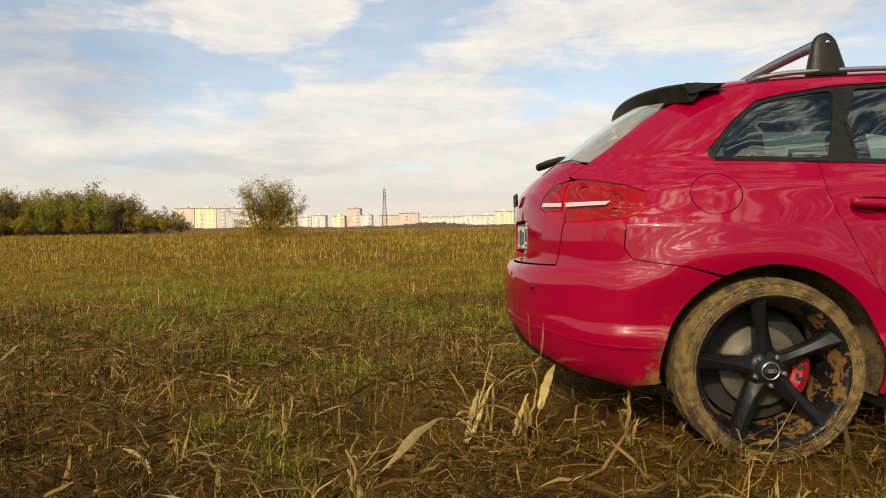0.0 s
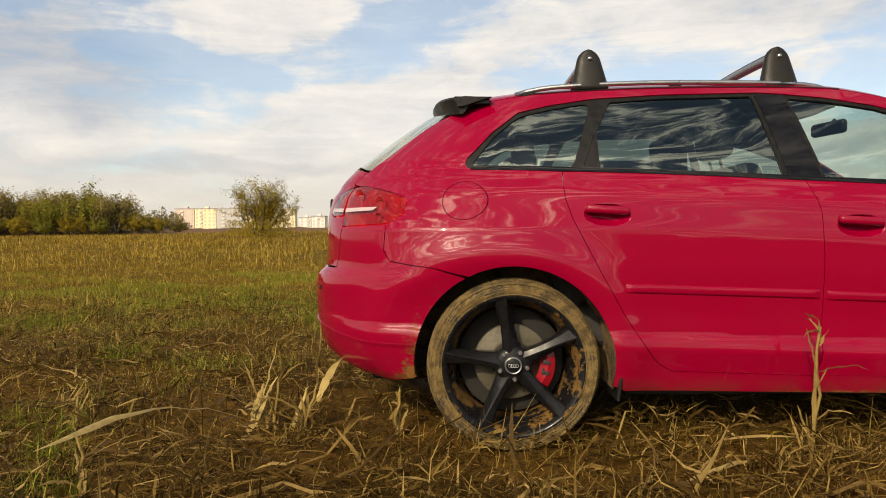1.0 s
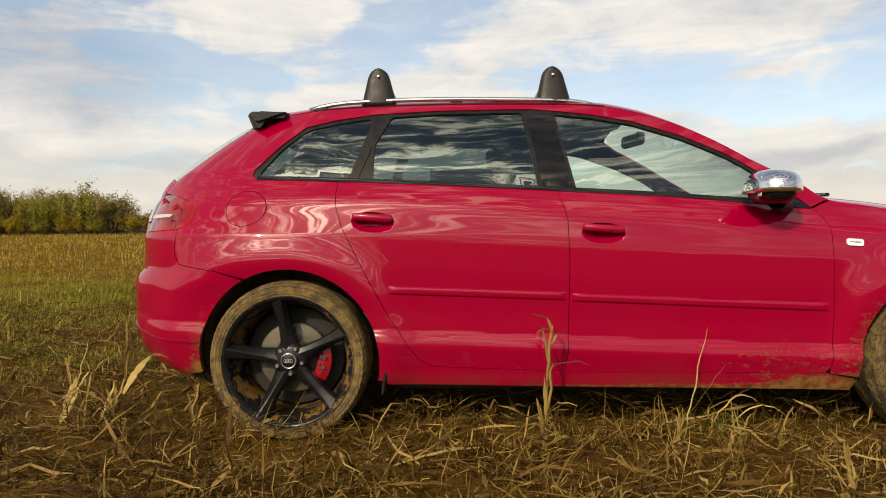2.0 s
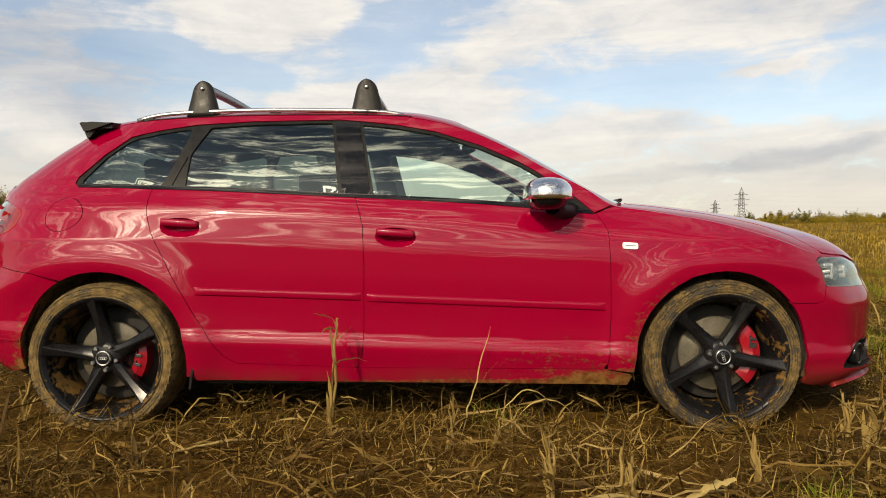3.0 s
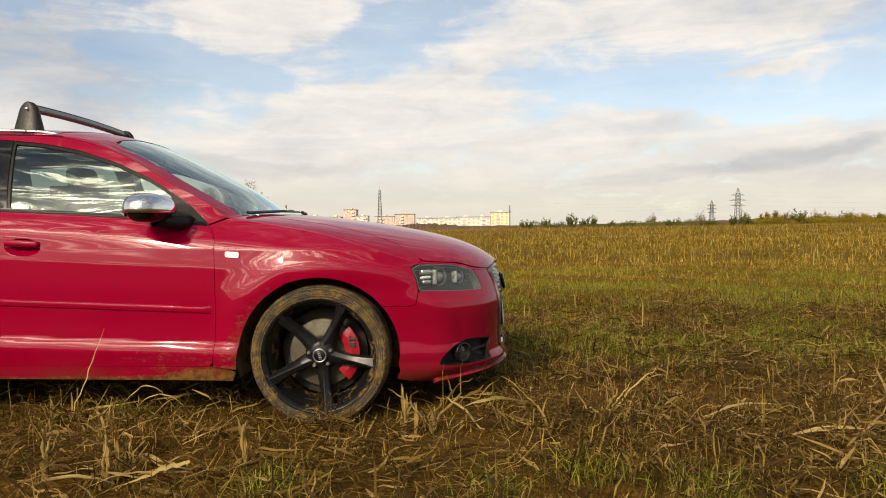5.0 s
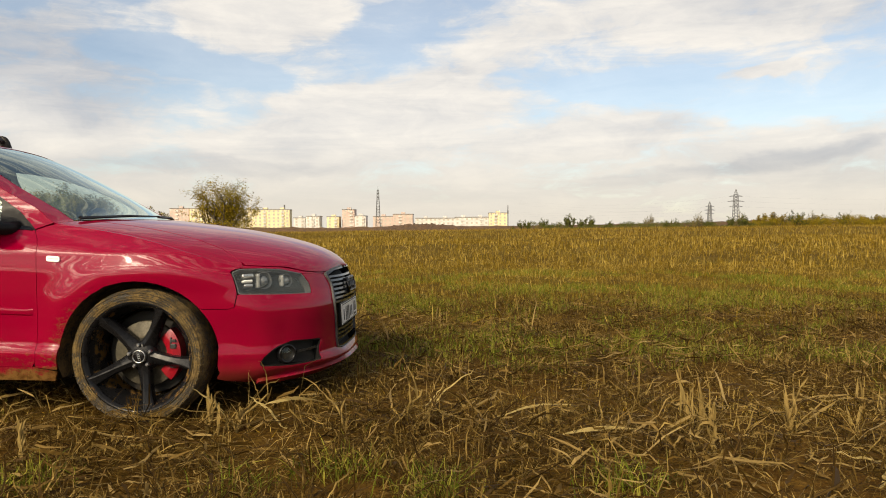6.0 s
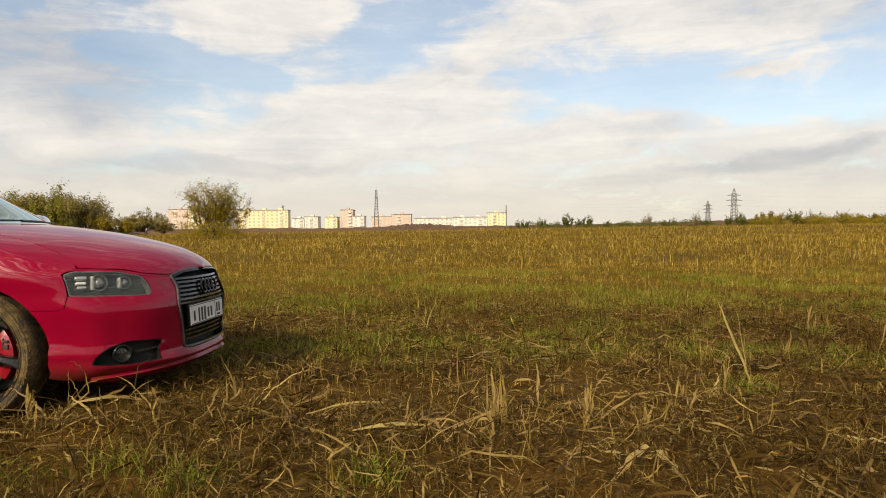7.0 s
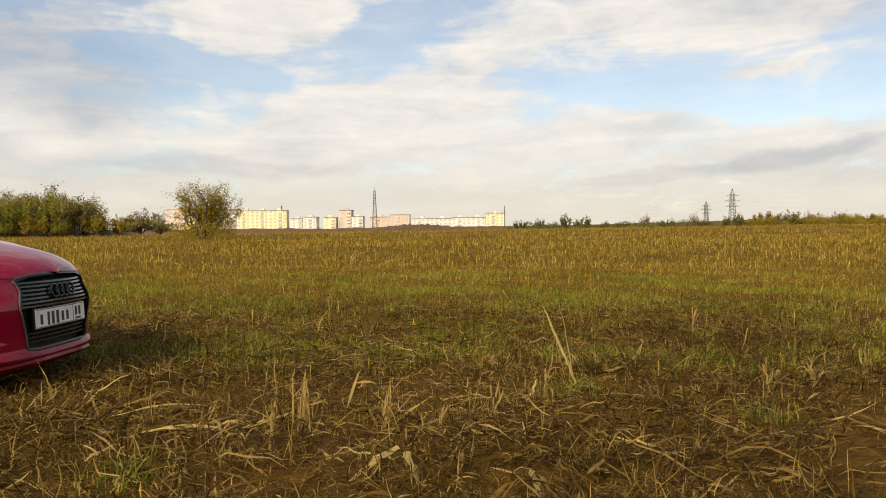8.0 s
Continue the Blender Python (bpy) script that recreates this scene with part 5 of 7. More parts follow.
    for z0, h in ((-.055, .016), (.040, .022), (.066, .012)) if front else ((-.02, .014), (.02, .014)):
        part("dark_mark", bm_mesh("dark_mark", box(.026, .008, h, .002), INK), cal, m=pose(R - .014, -.030, z0))
        part("dark_mark", bm_mesh("dark_mark", box(.008, .008, h * 1.6, .002), INK), cal, m=pose(R - .026, -.029, z0 + .006))
    return wheel


for hx, base, front in ((-1.289, 24, False), (1.289, 60, True)):
    w = build_wheel(base, front)
    w.matrix_basis = pose(hx, -.738, .308)
    copy_thing(w, pose(hx, .738, .308, rz=180))
for hx in (-1.289, 1.289):
    part("axle", tube_mesh("axle", [(hx, -.66, .30), (hx, .66, .30)], .035, BLACK_MATT, 10), car)

# ---- mirrors ----
def shell_of(name, sx, sy, sz, mat, lo, hi, power=2.6):
    """A rounded housing, cut between two heights."""
    n, m = 28, 16
    a = np.linspace(0, 2 * np.pi, n, endpoint=False)
    z = np.linspace(lo, hi, m)
    ring = (1 - np.abs(z) ** power) ** (1 / power)
    c, s = np.sign(np.cos(a)) * np.abs(np.cos(a)) ** (2 / power), np.sign(np.sin(a)) * np.abs(np.sin(a)) ** (2 / power)
    V = np.stack([sx * ring[:, None] * c, sy * ring[:, None] * s, sz * np.repeat(z[:, None], n, 1)], -1)
    i, j = np.meshgrid(np.arange(m - 1), np.arange(n), indexing="ij")
    f = np.stack([i * n + j, i * n + (j + 1) % n, (i + 1) * n + (j + 1) % n, (i + 1) * n + j], -1).reshape(-1, 4)
    caps = np.stack([np.arange(n)[::-1], np.arange(n) + (m - 1) * n])
    V[:, :, 0] *= 1 - .25 * (V[:, :, 1:2] / sy)[:, :, 0] * -1 * .5
    return mesh_of(name, V, [f, caps], mat)


for sgn in (1, -1):
    mir = part("door_mirror", shell_of("door_mirror", .080, .118, .064, BLACK_GLOSS, -.92, .0, 2.5), car, "door mirror with a polished chrome cap", pose(.563, -.915 * sgn, .972, rz=-6 * sgn) @ Matrix.Diagonal((1, sgn, 1, 1)))
    part("mirror_cap", shell_of("mirror_cap", .098, .124, .070, CHROME, -.26, .985, 2.45), mir, "polished chrome cap")
    part("mirror_foot", tube_mesh("mirror_foot", [(.02, .02, -.045), (.05, .08, -.060), (.085, .13, -.062), (.10, .18, -.06)], [.035, .032, .030, .034], BLACK_PLASTIC, 12), mir)
    part("mirror_glass", bm_mesh("mirror_glass", box(.004, .165, .075, .0018), CHROME), mir, m=pose(-.066, 0, .004))

# ---- roof rails, rack, spoiler ----
for sgn in (1, -1):
    xs = np.linspace(-1.255, -.02, 26)
    zs = curve([-1.255, -1.18, -1.077, -.697, -.32, -.10, -.02], [1.345, 1.364, 1.375, 1.385, 1.379, 1.368, 1.348])(xs)
    ys = -np.interp(xs, (-1.25, -1.0, -.3, 0), (.53, .540, .545, .54)) * sgn
    part("roof_rail", tube_mesh("roof_rail", np.stack([xs, ys, zs], -1), .010, ALU, 10), car, "bright aluminium roof rail")
    for x0 in (-1.2, -.62, -.08):
        part("rail_foot", bm_mesh("rail_foot", box(.05, .012, .018, .004), BLACK_PLASTIC), car, m=pose(x0, -.540 * sgn, float(np.interp(x0, xs, zs)) - .014))
    strip = [(u, .003) for u in np.linspace(-1.25, 0, 20)] + [(u, .010) for u in np.linspace(0, -1.25, 20)]
    part("roof_seam", skin("roof_seam", upper, [(a, b / .6) for a, b in strip], BLACK_PLASTIC, sign=sgn, lift=.002, gap=0, thick=.004, step=.02), car)

for x0 in (-.954, -.204):
    bar = thing("roof_bar", "dark grey load bar with tall fin-shaped feet on the roof rails", "roof bar", "load bars on the car roof")
    a = np.linspace(-.50, .50, 13)
    part("crossbar", joined("crossbar", [tube(np.stack([0 * a + x0, a, 1.492 + .012 * (1 - (a / .53) ** 2)], -1), .019, 12)], BAR_GREY, True), bar, "grooved grey metal bar")
    part("crossbar_groove", joined("crossbar_groove", [tube(np.stack([0 * a + x0, a, 1.511 + .012 * (1 - (a / .53) ** 2)], -1), .006, 6)], BLACK_PLASTIC, True), bar)
    for sgn in (1, -1):
        # fin: a tall round-headed shape, thicker at the foot
        line = []
        for t in (0, .1, .2, .35, .5, .62, .72, .8, .86, .91, .95, .98, 1.0):
            w = (.077 - .041 * t) * (1 - max(0, (t - .72) / .28) ** 2.4) ** .5 + .001
            line.append((t, w))
        n = 20
        V = []
        for t, w in line:
            b = np.linspace(0, 2 * np.pi, n, endpoint=False)
            dy = .036 * (1 - .55 * t)
            px, py = np.sign(np.cos(b)) * np.abs(np.cos(b)) ** .7, np.sign(np.sin(b)) * np.abs(np.sin(b)) ** .8
            V.append(np.stack([x0 + w * px - .004 * t, -sgn * (.520 - .014 * t) + dy * py, 0 * b + 1.362 + .165 * t], -1))
        V = np.array(V)
        m = len(line)
        i, j = np.meshgrid(np.arange(m - 1), np.arange(n), indexing="ij")
        f = np.stack([i * n + j, i * n + (j + 1) % n, (i + 1) * n + (j + 1) % n, (i + 1) * n + j], -1).reshape(-1, 4)
        foot = part("rack_foot", mesh_of("rack_foot", V, [f, np.stack([np.arange(n)[::-1], np.arange(n) + (m - 1) * n])], FOOT_GREY), bar, "dark grey plastic foot")
        v, f = lathe([(.0004, -.006), (.006, -.006), (.0085, -.002), (.0085, .006)], 16)
        part("screw", mesh_of("screw", v, f, CHROME), foot, "shiny screw", pose(x0 - .002, -sgn * .534, 1.487, rz=0 if sgn == 1 else 180))
        part("foot_pad", bm_mesh("foot_pad", box(.125, .06, .012, .004), BLACK_PLASTIC), foot, m=pose(x0, -.522 * sgn, 1.372))

ys = np.linspace(-.56, .56, 29)
V = []
for y in ys:
    k = (y / .56) ** 2
    ztop = 1.360 - .030 * k
    xl, xt = -1.34 - .02 * k, -1.60 + .075 * k + .03 * k ** 4
    V.append([(xl, y, ztop + .004), (xt + .04, y, ztop + .010), (xt, y, ztop + .006), (xt - .004, y, ztop - .002), (xt + .020, y, ztop - .062), (xt + .032, y, ztop - .060), (xt + .060, y, ztop - .022), (xl, y, ztop - .020)])
V = np.array(V)
n, k = V.shape[:2]
i, j = np.meshgrid(np.arange(n - 1), np.arange(k), indexing="ij")
f = np.stack([i * k + j, i * k + (j + 1) % k, (i + 1) * k + (j + 1) % k, (i + 1) * k + j], -1).reshape(-1, 4)
part("roof_spoiler", mesh_of("roof_spoiler", V, [f, np.stack([np.arange(k)[::-1], np.arange(k) + (n - 1) * k])], BLACK_PLASTIC, False), tailgate, "black roof spoiler over the rear window")
for sgn in (1, -1):
    bm = bmesh.new()
    pr = [(-1.35, 1.333), (-1.495, 1.336), (-1.503, 1.330), (-1.485, 1.296), (-1.46, 1.298), (-1.40, 1.318)]
    fc = bm.faces.new([bm.verts.new((x, -.575 * sgn, z)) for x, z in pr])
    ext = bmesh.ops.extrude_face_region(bm, geom=[fc])
    bmesh.ops.translate(bm, vec=(0, .03 * sgn, 0), verts=[v for v in ext["geom"] if isinstance(v, bmesh.types.BMVert)])
    part("spoiler_end", bm_mesh("spoiler_end", bm, BLACK_PLASTIC, angle=40), tailgate)
part("rear_wiper", joined("rear_wiper", [tube([(-1.975, .03, 1.082), (-1.945, -.04, 1.090), (-1.90, -.16, 1.098), (-1.87, -.24, 1.095)], [.017, .018, .014, .009], 10)], BLACK_PLASTIC, True), tailgate, "black rear wiper")

# ---- cabin ----
def seat(x0, y0, wide, back=.62, name="car_seat"):
    s = part(name, bm_mesh(name, box(.50, wide, .16, .05, seg=3), CLOTH), car, "dark cloth seat", pose(x0, y0, .42))
    part("backrest", bm_mesh("backrest", box(.13, wide, back, .05, seg=3), CLOTH), s, m=pose(-.30, 0, .34, ry=-16))
    return s


for y0 in (-.36, .36):
    s = seat(.02, y0, .50)
    part("headrest", bm_mesh("headrest", box(.09, .26, .19, .04, seg=3), CLOTH), s, m=pose(-.43, 0, .765, ry=-10))
    for dy in (-.06, .06):
        part("headrest_post", tube_mesh("headrest_post", [(-.40, dy, .60), (-.43, dy, .70)], .006, CHROME, 6), s)
s = seat(-.80, 0, 1.24, .56, "rear_bench")
for y0 in (-.38, .38):
    part("headrest", bm_mesh("headrest", box(.08, .26, .14, .035, seg=3), CLOTH), s, m=pose(-.41, y0, .69, ry=-10))
dash = part("dashboard", bm_mesh("dashboard", box(.48, 1.36, .22, .07, seg=4), BLACK_PLASTIC), car, m=pose(.72, 0, .80, ry=6))
a = np.linspace(0, 2 * np.pi, 33)
wheel_ring = part("steering_wheel", tube_mesh("steering_wheel", np.stack([.185 * np.cos(a), .185 * np.sin(a), 0 * a], -1), .015, BLACK_PLASTIC, 8), car, m=pose(.42, .36, .87, ry=-62))
part("steering_boss", bm_mesh("steering_boss", box(.15, .12, .05, .02), BLACK_PLASTIC), wheel_ring)
part("interior_mirror", bm_mesh("interior_mirror", box(.035, .22, .065, .018, seg=3), BLACK_PLASTIC), car, m=pose(.26, 0, 1.27, rz=12))
part("mirror_stem", tube_mesh("mirror_stem", [(.26, 0, 1.28), (.29, 0, 1.312)], .008, BLACK_PLASTIC, 6), car)
part("parcel_shelf", bm_mesh("parcel_shelf", box(.5, 1.2, .02, .006), CLOTH), car, m=pose(-1.38, 0, .93))
for sgn in (1, -1):
    part("door_lining", skin("door_lining", side, [(-1.05, .99), (.70, .88), (.72, .40), (-.75, .40)], CLOTH, sign=sgn, lift=-.075, gap=0, step=.08), car)
# things seen through the glass
part("sunshade", bm_mesh("sunshade", box(.012, .42, .20, .005), PALE), car, "pale mesh sunshade", pose(-.58, .62, 1.09, rz=84))
part("seat_belt", bm_mesh("seat_belt", box(.045, .003, .44), PALE), car, m=pose(-.15, .60, 1.08, ry=-14))

# ---- far things ----
def patchy(x, y, scale, seed):
    return np.array([noise.noise(Vector((a * scale, b * scale, seed))) for a, b in zip(x, y)])


def leaf_cards(centres, size, rng, flat=0.3):
    """One small four-cornered leaf, slightly folded, at each place, turned outwards and up to the light."""
    n = len(centres)
    out = centres - centres.mean(0)
    out /= np.linalg.norm(out, axis=1)[:, None] + 1e-6
    c = rng.normal(size=(n, 3)) * 0.55 + out * 0.9 + np.array([0, 0, 0.35])
    c /= np.linalg.norm(c, axis=1)[:, None]
    a = rng.normal(size=(n, 3))
    a -= c * np.sum(a * c, 1)[:, None]
    a /= np.linalg.norm(a, axis=1)[:, None]
    b = np.cross(c, a)
    s = size * rng.uniform(0.6, 1.4, n)[:, None]
    v = np.stack([centres - a * s, centres + b * s * 0.45 + c * s * flat * 0.5, centres + a * s, centres - b * s * 0.45 + c * s * flat * 0.5], 1)
    f = np.arange(n * 4).reshape(n, 4)
    return v.reshape(-1, 3), f


def plant(name, label, category, seed, height, spread, stems, leaf_n, leaf_size, leaf_mat, bare=0.3, stem_r=0.09, levels=3, group="", low=0.1, width=0.0):
    """A tree or bush: stems that fork into limbs and twigs, with leaves gathered round the outer twigs."""
    rng = np.random.default_rng(seed)
    top = thing(name, label, category, group)
    woods, tips = [], []

    def grow(p, d, length, r, level):
        n = 4
        pts, rr = [p], [r]
        for k in range(n):
            d = d + rng.normal(size=3) * 0.16 + np.array([0, 0, 0.05])
            d = d / np.linalg.norm(d)
            p = p + d * length / n
            pts.append(p)
            rr.append(r * (1 - 0.55 * (k + 1) / n))
            if level >= levels - 1 or k > 1:
                tips.append((p, level))
        if level > 1:
            pts, rr = pts[::2], rr[::2]
        woods.append(tube(pts, rr, 5 if level < 2 else 3, False))
        ends = pts
        if level < levels:
            for _ in range(rng.integers(3, 5)):
                side_way = rng.normal(size=3)
                side_way[2] = abs(side_way[2]) * 0.4
                e = d * 0.75 + side_way / np.linalg.norm(side_way) * 0.75
                k = rng.integers(1, len(ends))
                grow(ends[k], e / np.linalg.norm(e), length * rng.uniform(0.5, 0.75), r * 0.45, level + 1)
    for s in range(stems):
        a = 2 * math.pi * (s + rng.uniform(0, 0.8)) / stems
        out = spread * rng.uniform(0.25, 1.0)
        d = np.array([math.cos(a) * out, math.sin(a) * out, 1.0])
        grow(np.array([math.cos(a) * 0.25 * out, math.sin(a) * 0.25 * out, -0.1]), d / np.linalg.norm(d), height * rng.uniform(0.36, 0.50), stem_r * rng.uniform(0.7, 1.1), 0)
    pts = np.array([t for t, _ in tips])
    fat = width / (np.ptp(pts[:, 0]) * 0.5 + np.ptp(pts[:, 1]) * 0.5) if width else 1.0
    grown = np.array([fat, fat, height / pts[:, 2].max() * 0.97])
    def hug(P):
        """Twigs that reach past the rounded crown are bent back to it."""
        P = P * grown
        if not width:
            return P
        mid, half = np.array([0, 0, .52 * height]), np.array([.52 * width, .52 * width, .56 * height])
        q = (P - mid) / half
        r = np.linalg.norm(q, axis=1)[:, None] + 1e-6
        return mid + q * half * np.where(r > .85, (.85 + (r - .85) * .30) / r, 1)
    pts = hug(pts)
    woods = [(hug(v), f) for v, f in woods]
    part("trunk", joined("trunk", woods, BARK, True), top)
    density = np.clip((1 - bare) + bare * (1.3 - pts[:, 2] / height * 2.0), 0.015, 1)
    density *= np.clip((pts[:, 2] / height - low) * 6, 0.1, 1)
    pick = rng.choice(len(pts), leaf_n, p=density / density.sum())
    centres = pts[pick] + rng.normal(size=(leaf_n, 3)) * height * 0.026
    if low < 0:  # leaves down to the grass
        a, r = rng.uniform(0, 2 * np.pi, 3600), width * .40 * np.sqrt(rng.uniform(0, 1, 3600))
        skirt = np.stack([r * np.cos(a), r * np.sin(a), height * (.03 + .24 * rng.uniform(0, 1, 3600) * (r / width + .6))], -1)
        centres = np.concatenate([centres, skirt])
    centres[:, 2] = np.maximum(centres[:, 2], 0.1)
    v, f = leaf_cards(centres, leaf_size, rng)
    part("crown", mesh_of("crown", v, f, leaf_mat, False), top)
    return top


def put(ob, x, y, turn=0.0, scale=1.0, sink=0.05):
    ob.matrix_basis = Matrix.Translation((x, y, float(ground_z(x, y)) - sink)) @ Matrix.Rotation(turn, 4, "Z") @ Matrix.Diagonal((scale, scale, scale, 1))


def again(ob, x, y, turn, scale):
    o = copy_thing(ob, Matrix.Identity(4))
    put(o, x, y, turn, scale)
    return o


bush = plant("bush", "broad half-bare bush with yellow-green leaves low down", "bush", 5, 7.0, 0.75, 11, 11500, 0.090, LEAVES_YELLOW, bare=0.62, stem_r=0.10, levels=3, low=-.1, width=8.6)
put(bush, -22.2, 69)
rng = np.random.default_rng(3)
kinds = [
    plant("tree", "dense green-leaved thicket tree at the field edge", "tree", 11, 8.0, 0.60, 8, 4200, 0.18, LEAVES_GREEN, 0.15, 0.10, 3, "trees of the thicket", 0.0, width=7.5),
    plant("tree", "dense yellow-green thicket tree at the field edge", "tree", 12, 7.0, 0.70, 8, 4200, 0.18, LEAVES_YELLOW, 0.15, 0.09, 3, "trees of the thicket", 0.0, width=7.5),
    plant("tree", "sparse dull-green thicket tree at the field edge", "tree", 13, 7.5, 0.55, 8, 4400, 0.15, LEAVES_DULL, 0.25, 0.10, 3, "trees of the thicket", 0.0, width=7.5),
]
spots = [(-57.0, 103, 0, 1.08), (-60.5, 105, 2, 1.02), (-64.0, 102, 0, .92), (-67.0, 106, 1, 1.0), (-70.5, 101, 2, .98), (-74.5, 104, 0, 1.02), (-53.5, 102, 2, .84), (-50.8, 103, 1, .55), (-48.6, 105, 1, .42),
         (-78.5, 103, 1, 1.1), (-83.0, 105, 0, 1.05), (-87.5, 102, 2, 1.0), (-55.2, 107, 1, .95), (-62.2, 110, 0, 1.0), (-69.0, 111, 2, 1.05), (-76.0, 110, 1, 1.1),
         (-58.8, 99.5, 1, .50), (-62.6, 99, 0, .45), (-66.0, 98.5, 1, .5), (-69.5, 98, 0, .48), (-73.0, 98, 1, .5), (-54.8, 100, 0, .45), (-92.0, 105, 0, 1.1), (-97.0, 103, 1, 1.0)]
used = set()
for x, y, k, s in spots:
    if k not in used:
        used.add(k)
        put(kinds[k], x, y, 0.4, s * 1.08)
    else:
        again(kinds[k], x, y, rng.uniform(0, 6.3), s * 1.08)
grey = plant("bush", "grey-brown half-bare bush far across the field", "bush", 21, 6.8, 0.9, 9, 5200, 0.20, LEAVES_DULL, 0.3, 0.12, 3, width=10)
put(grey, -102.5, 230, 0, 1.45)
again(grey, -108.5, 233, 1.9, 1.15)
again(grey, -96.0, 231, 3.9, 1.05)

far_kinds = [
    plant("tree", "small dark green tree on the far edge of the field", "tree", 31, 7.5, 0.45, 5, 1900, 0.24, LEAVES_DARK, 0.15, 0.16, 2, "trees on the horizon", 0.0, width=6.0),
    plant("tree", "small yellow-green tree on the far edge of the field", "tree", 32, 7.0, 0.6, 6, 1900, 0.24, LEAVES_YELLOW, 0.15, 0.14, 2, "trees on the horizon", 0.0, width=6.0),
    plant("tree", "small bare grey tree on the far edge of the field", "tree", 33, 8.0, 0.45, 8, 600, 0.22, LEAVES_DULL, 0.3, 0.16, 2, "trees on the horizon", 0.2, width=6.0),
]
row = [(33, 0, .5), (37, 0, .55), (41, 0, .6), (45, 2, .6), (51, 0, .85), (54, 0, .5), (59, 2, .5), (66, 0, .9), (71, 0, .6), (75, 0, .75), (84, 0, .45), (88, 0, .5), (93, 0, .5), (99, 0, .45), (106, 2, .6), (112, 2, .75), (117, 0, .5),
       (122, 0, .55), (127, 0, .6), (131, 2, .65), (135, 2, .8), (139, 0, .5), (147, 0, .55), (152, 0, .7), (157, 0, .85), (162, 2, .9), (167, 1, .9), (172, 1, 1.0), (177, 1, 1.05), (181, 1, .9), (186, 2, .8), (191, 0, .95), (196, 0, .7),
       (201, 1, .8), (206, 2, .9), (210, 0, .85), (214, 1, .75), (218, 0, 1.0), (222, 2, .9), (226, 1, .9), (230, 1, .95), (234, 1, .9), (238, 0, .8), (243, 1, .95), (248, 0, 1.0), (254, 1, .9), (261, 2, 1.0), (268, 0, .9), (276, 1, 1.0)]
used = set()
for x, k, s in row:
    y = 400 + rng.uniform(-12, 14)
    if k not in used:
        used.add(k)
        put(far_kinds[k], x, y, 0, s, 0.4)
    else:
        again(far_kinds[k], x, y, rng.uniform(0, 6.3), s * rng.uniform(1.15, 1.6))

# hedges and young woods between the single trees
def far_wood(label, x0, x1, y0, lo, hi, n, mat, seed):
    rg = np.random.default_rng(seed)
    x = rg.uniform(x0, x1, n)
    h = lo + (hi - lo) * np.clip(.5 + patchy(x, 0 * x + seed, .11, 3.0) * .9 + patchy(x, 0 * x + seed, .45, 5.0) * .5, 0, 1)
    y = y0 + rg.normal(0, 4, n)
    c = np.stack([x, y, ground_z(x, y) + h * rg.uniform(0, 1, n) ** .7], 1)
    v, f = leaf_cards(c, .30, rg)
    tagged(new("far_wood", mesh_of("far_wood", v, f, mat, False)), label, "hedge", "", "stuff")


# low scrub in front of the town, and the spoil mound
def ridge(name, label, x0, x1, y0, high, deep, seed):
    rg = np.random.default_rng(seed)
    n, m = 90, 12
    xs = np.linspace(x0, x1, n)
    prof = np.interp(np.linspace(0, 1, n), *high)
    V = []
    for i, x in enumerate(xs):
        for j in range(m):
            t = j / (m - 1)
            h = prof[i] * math.sin(math.pi * min(1, t * 1.0)) * (1 + 0.07 * rg.normal() * (0 < j < m - 1))
            V.append((x + rg.normal() * 0.3, y0 + (t - 0.5) * deep, float(ground_z(x, y0)) - 0.3 + max(h, 0)))
    i, j = np.meshgrid(np.arange(n - 1), np.arange(m - 1), indexing="ij")
    f = np.stack([i * m + j, (i + 1) * m + j, (i + 1) * m + j + 1, i * m + j + 1], -1).reshape(-1, 4)
    thing(name, label, "mound", me=mesh_of(name, V, f, SCRUB, False), kind="structure")


ridge("mound", "low brown mound overgrown with scrub", -38, 6, 300, ((0, .15, .42, .65, .85, 1), (.4, 2.2, 3.6, 3.4, 2.8, .4)), 20, 1)
ridge("scrub_belt", "brown undergrowth at the foot of a thicket", -125, -46, 112, ((0, .3, .6, .8, 1), (3.2, 3.0, 3.4, 2.2, .5)), 9, 5)
ridge("scrub_belt", "dark scrub along the far edge of the field", -260, 60, 420, ((0, .3, .5, .55, .7, .85, 1), (3.4, 3.3, 3.6, 3.0, 3.6, 3.2, 3.0)), 14, 2)
ridge("scrub_belt", "dark scrub along the far edge of the field", 20, 300, 440, ((0, .2, .45, .6, 1), (3.0, 3.2, 4.2, 5.4, 5.8)), 14, 3)

far_wood("dull green hedge along the far edge of the field", 40, 175, 396, 1.4, 5.0, 14000, LEAVES_DARK, 51)
far_wood("yellow-green young wood along the far edge of the field", 165, 300, 398, 3.2, 7.6, 20000, LEAVES_YELLOW, 52)

# ---- the town ----
def facade_paint(name, a, c):
    m, g, b = material(name, a, 0.85)
    p = place_of(g)
    x, y, z = g.split(p)
    n = g.noise(p, 0.25, 5)
    g.feed(b.inputs["Base Color"], g.mix(g.ramp(n, 0.35, 0.65), a, c))
    return m


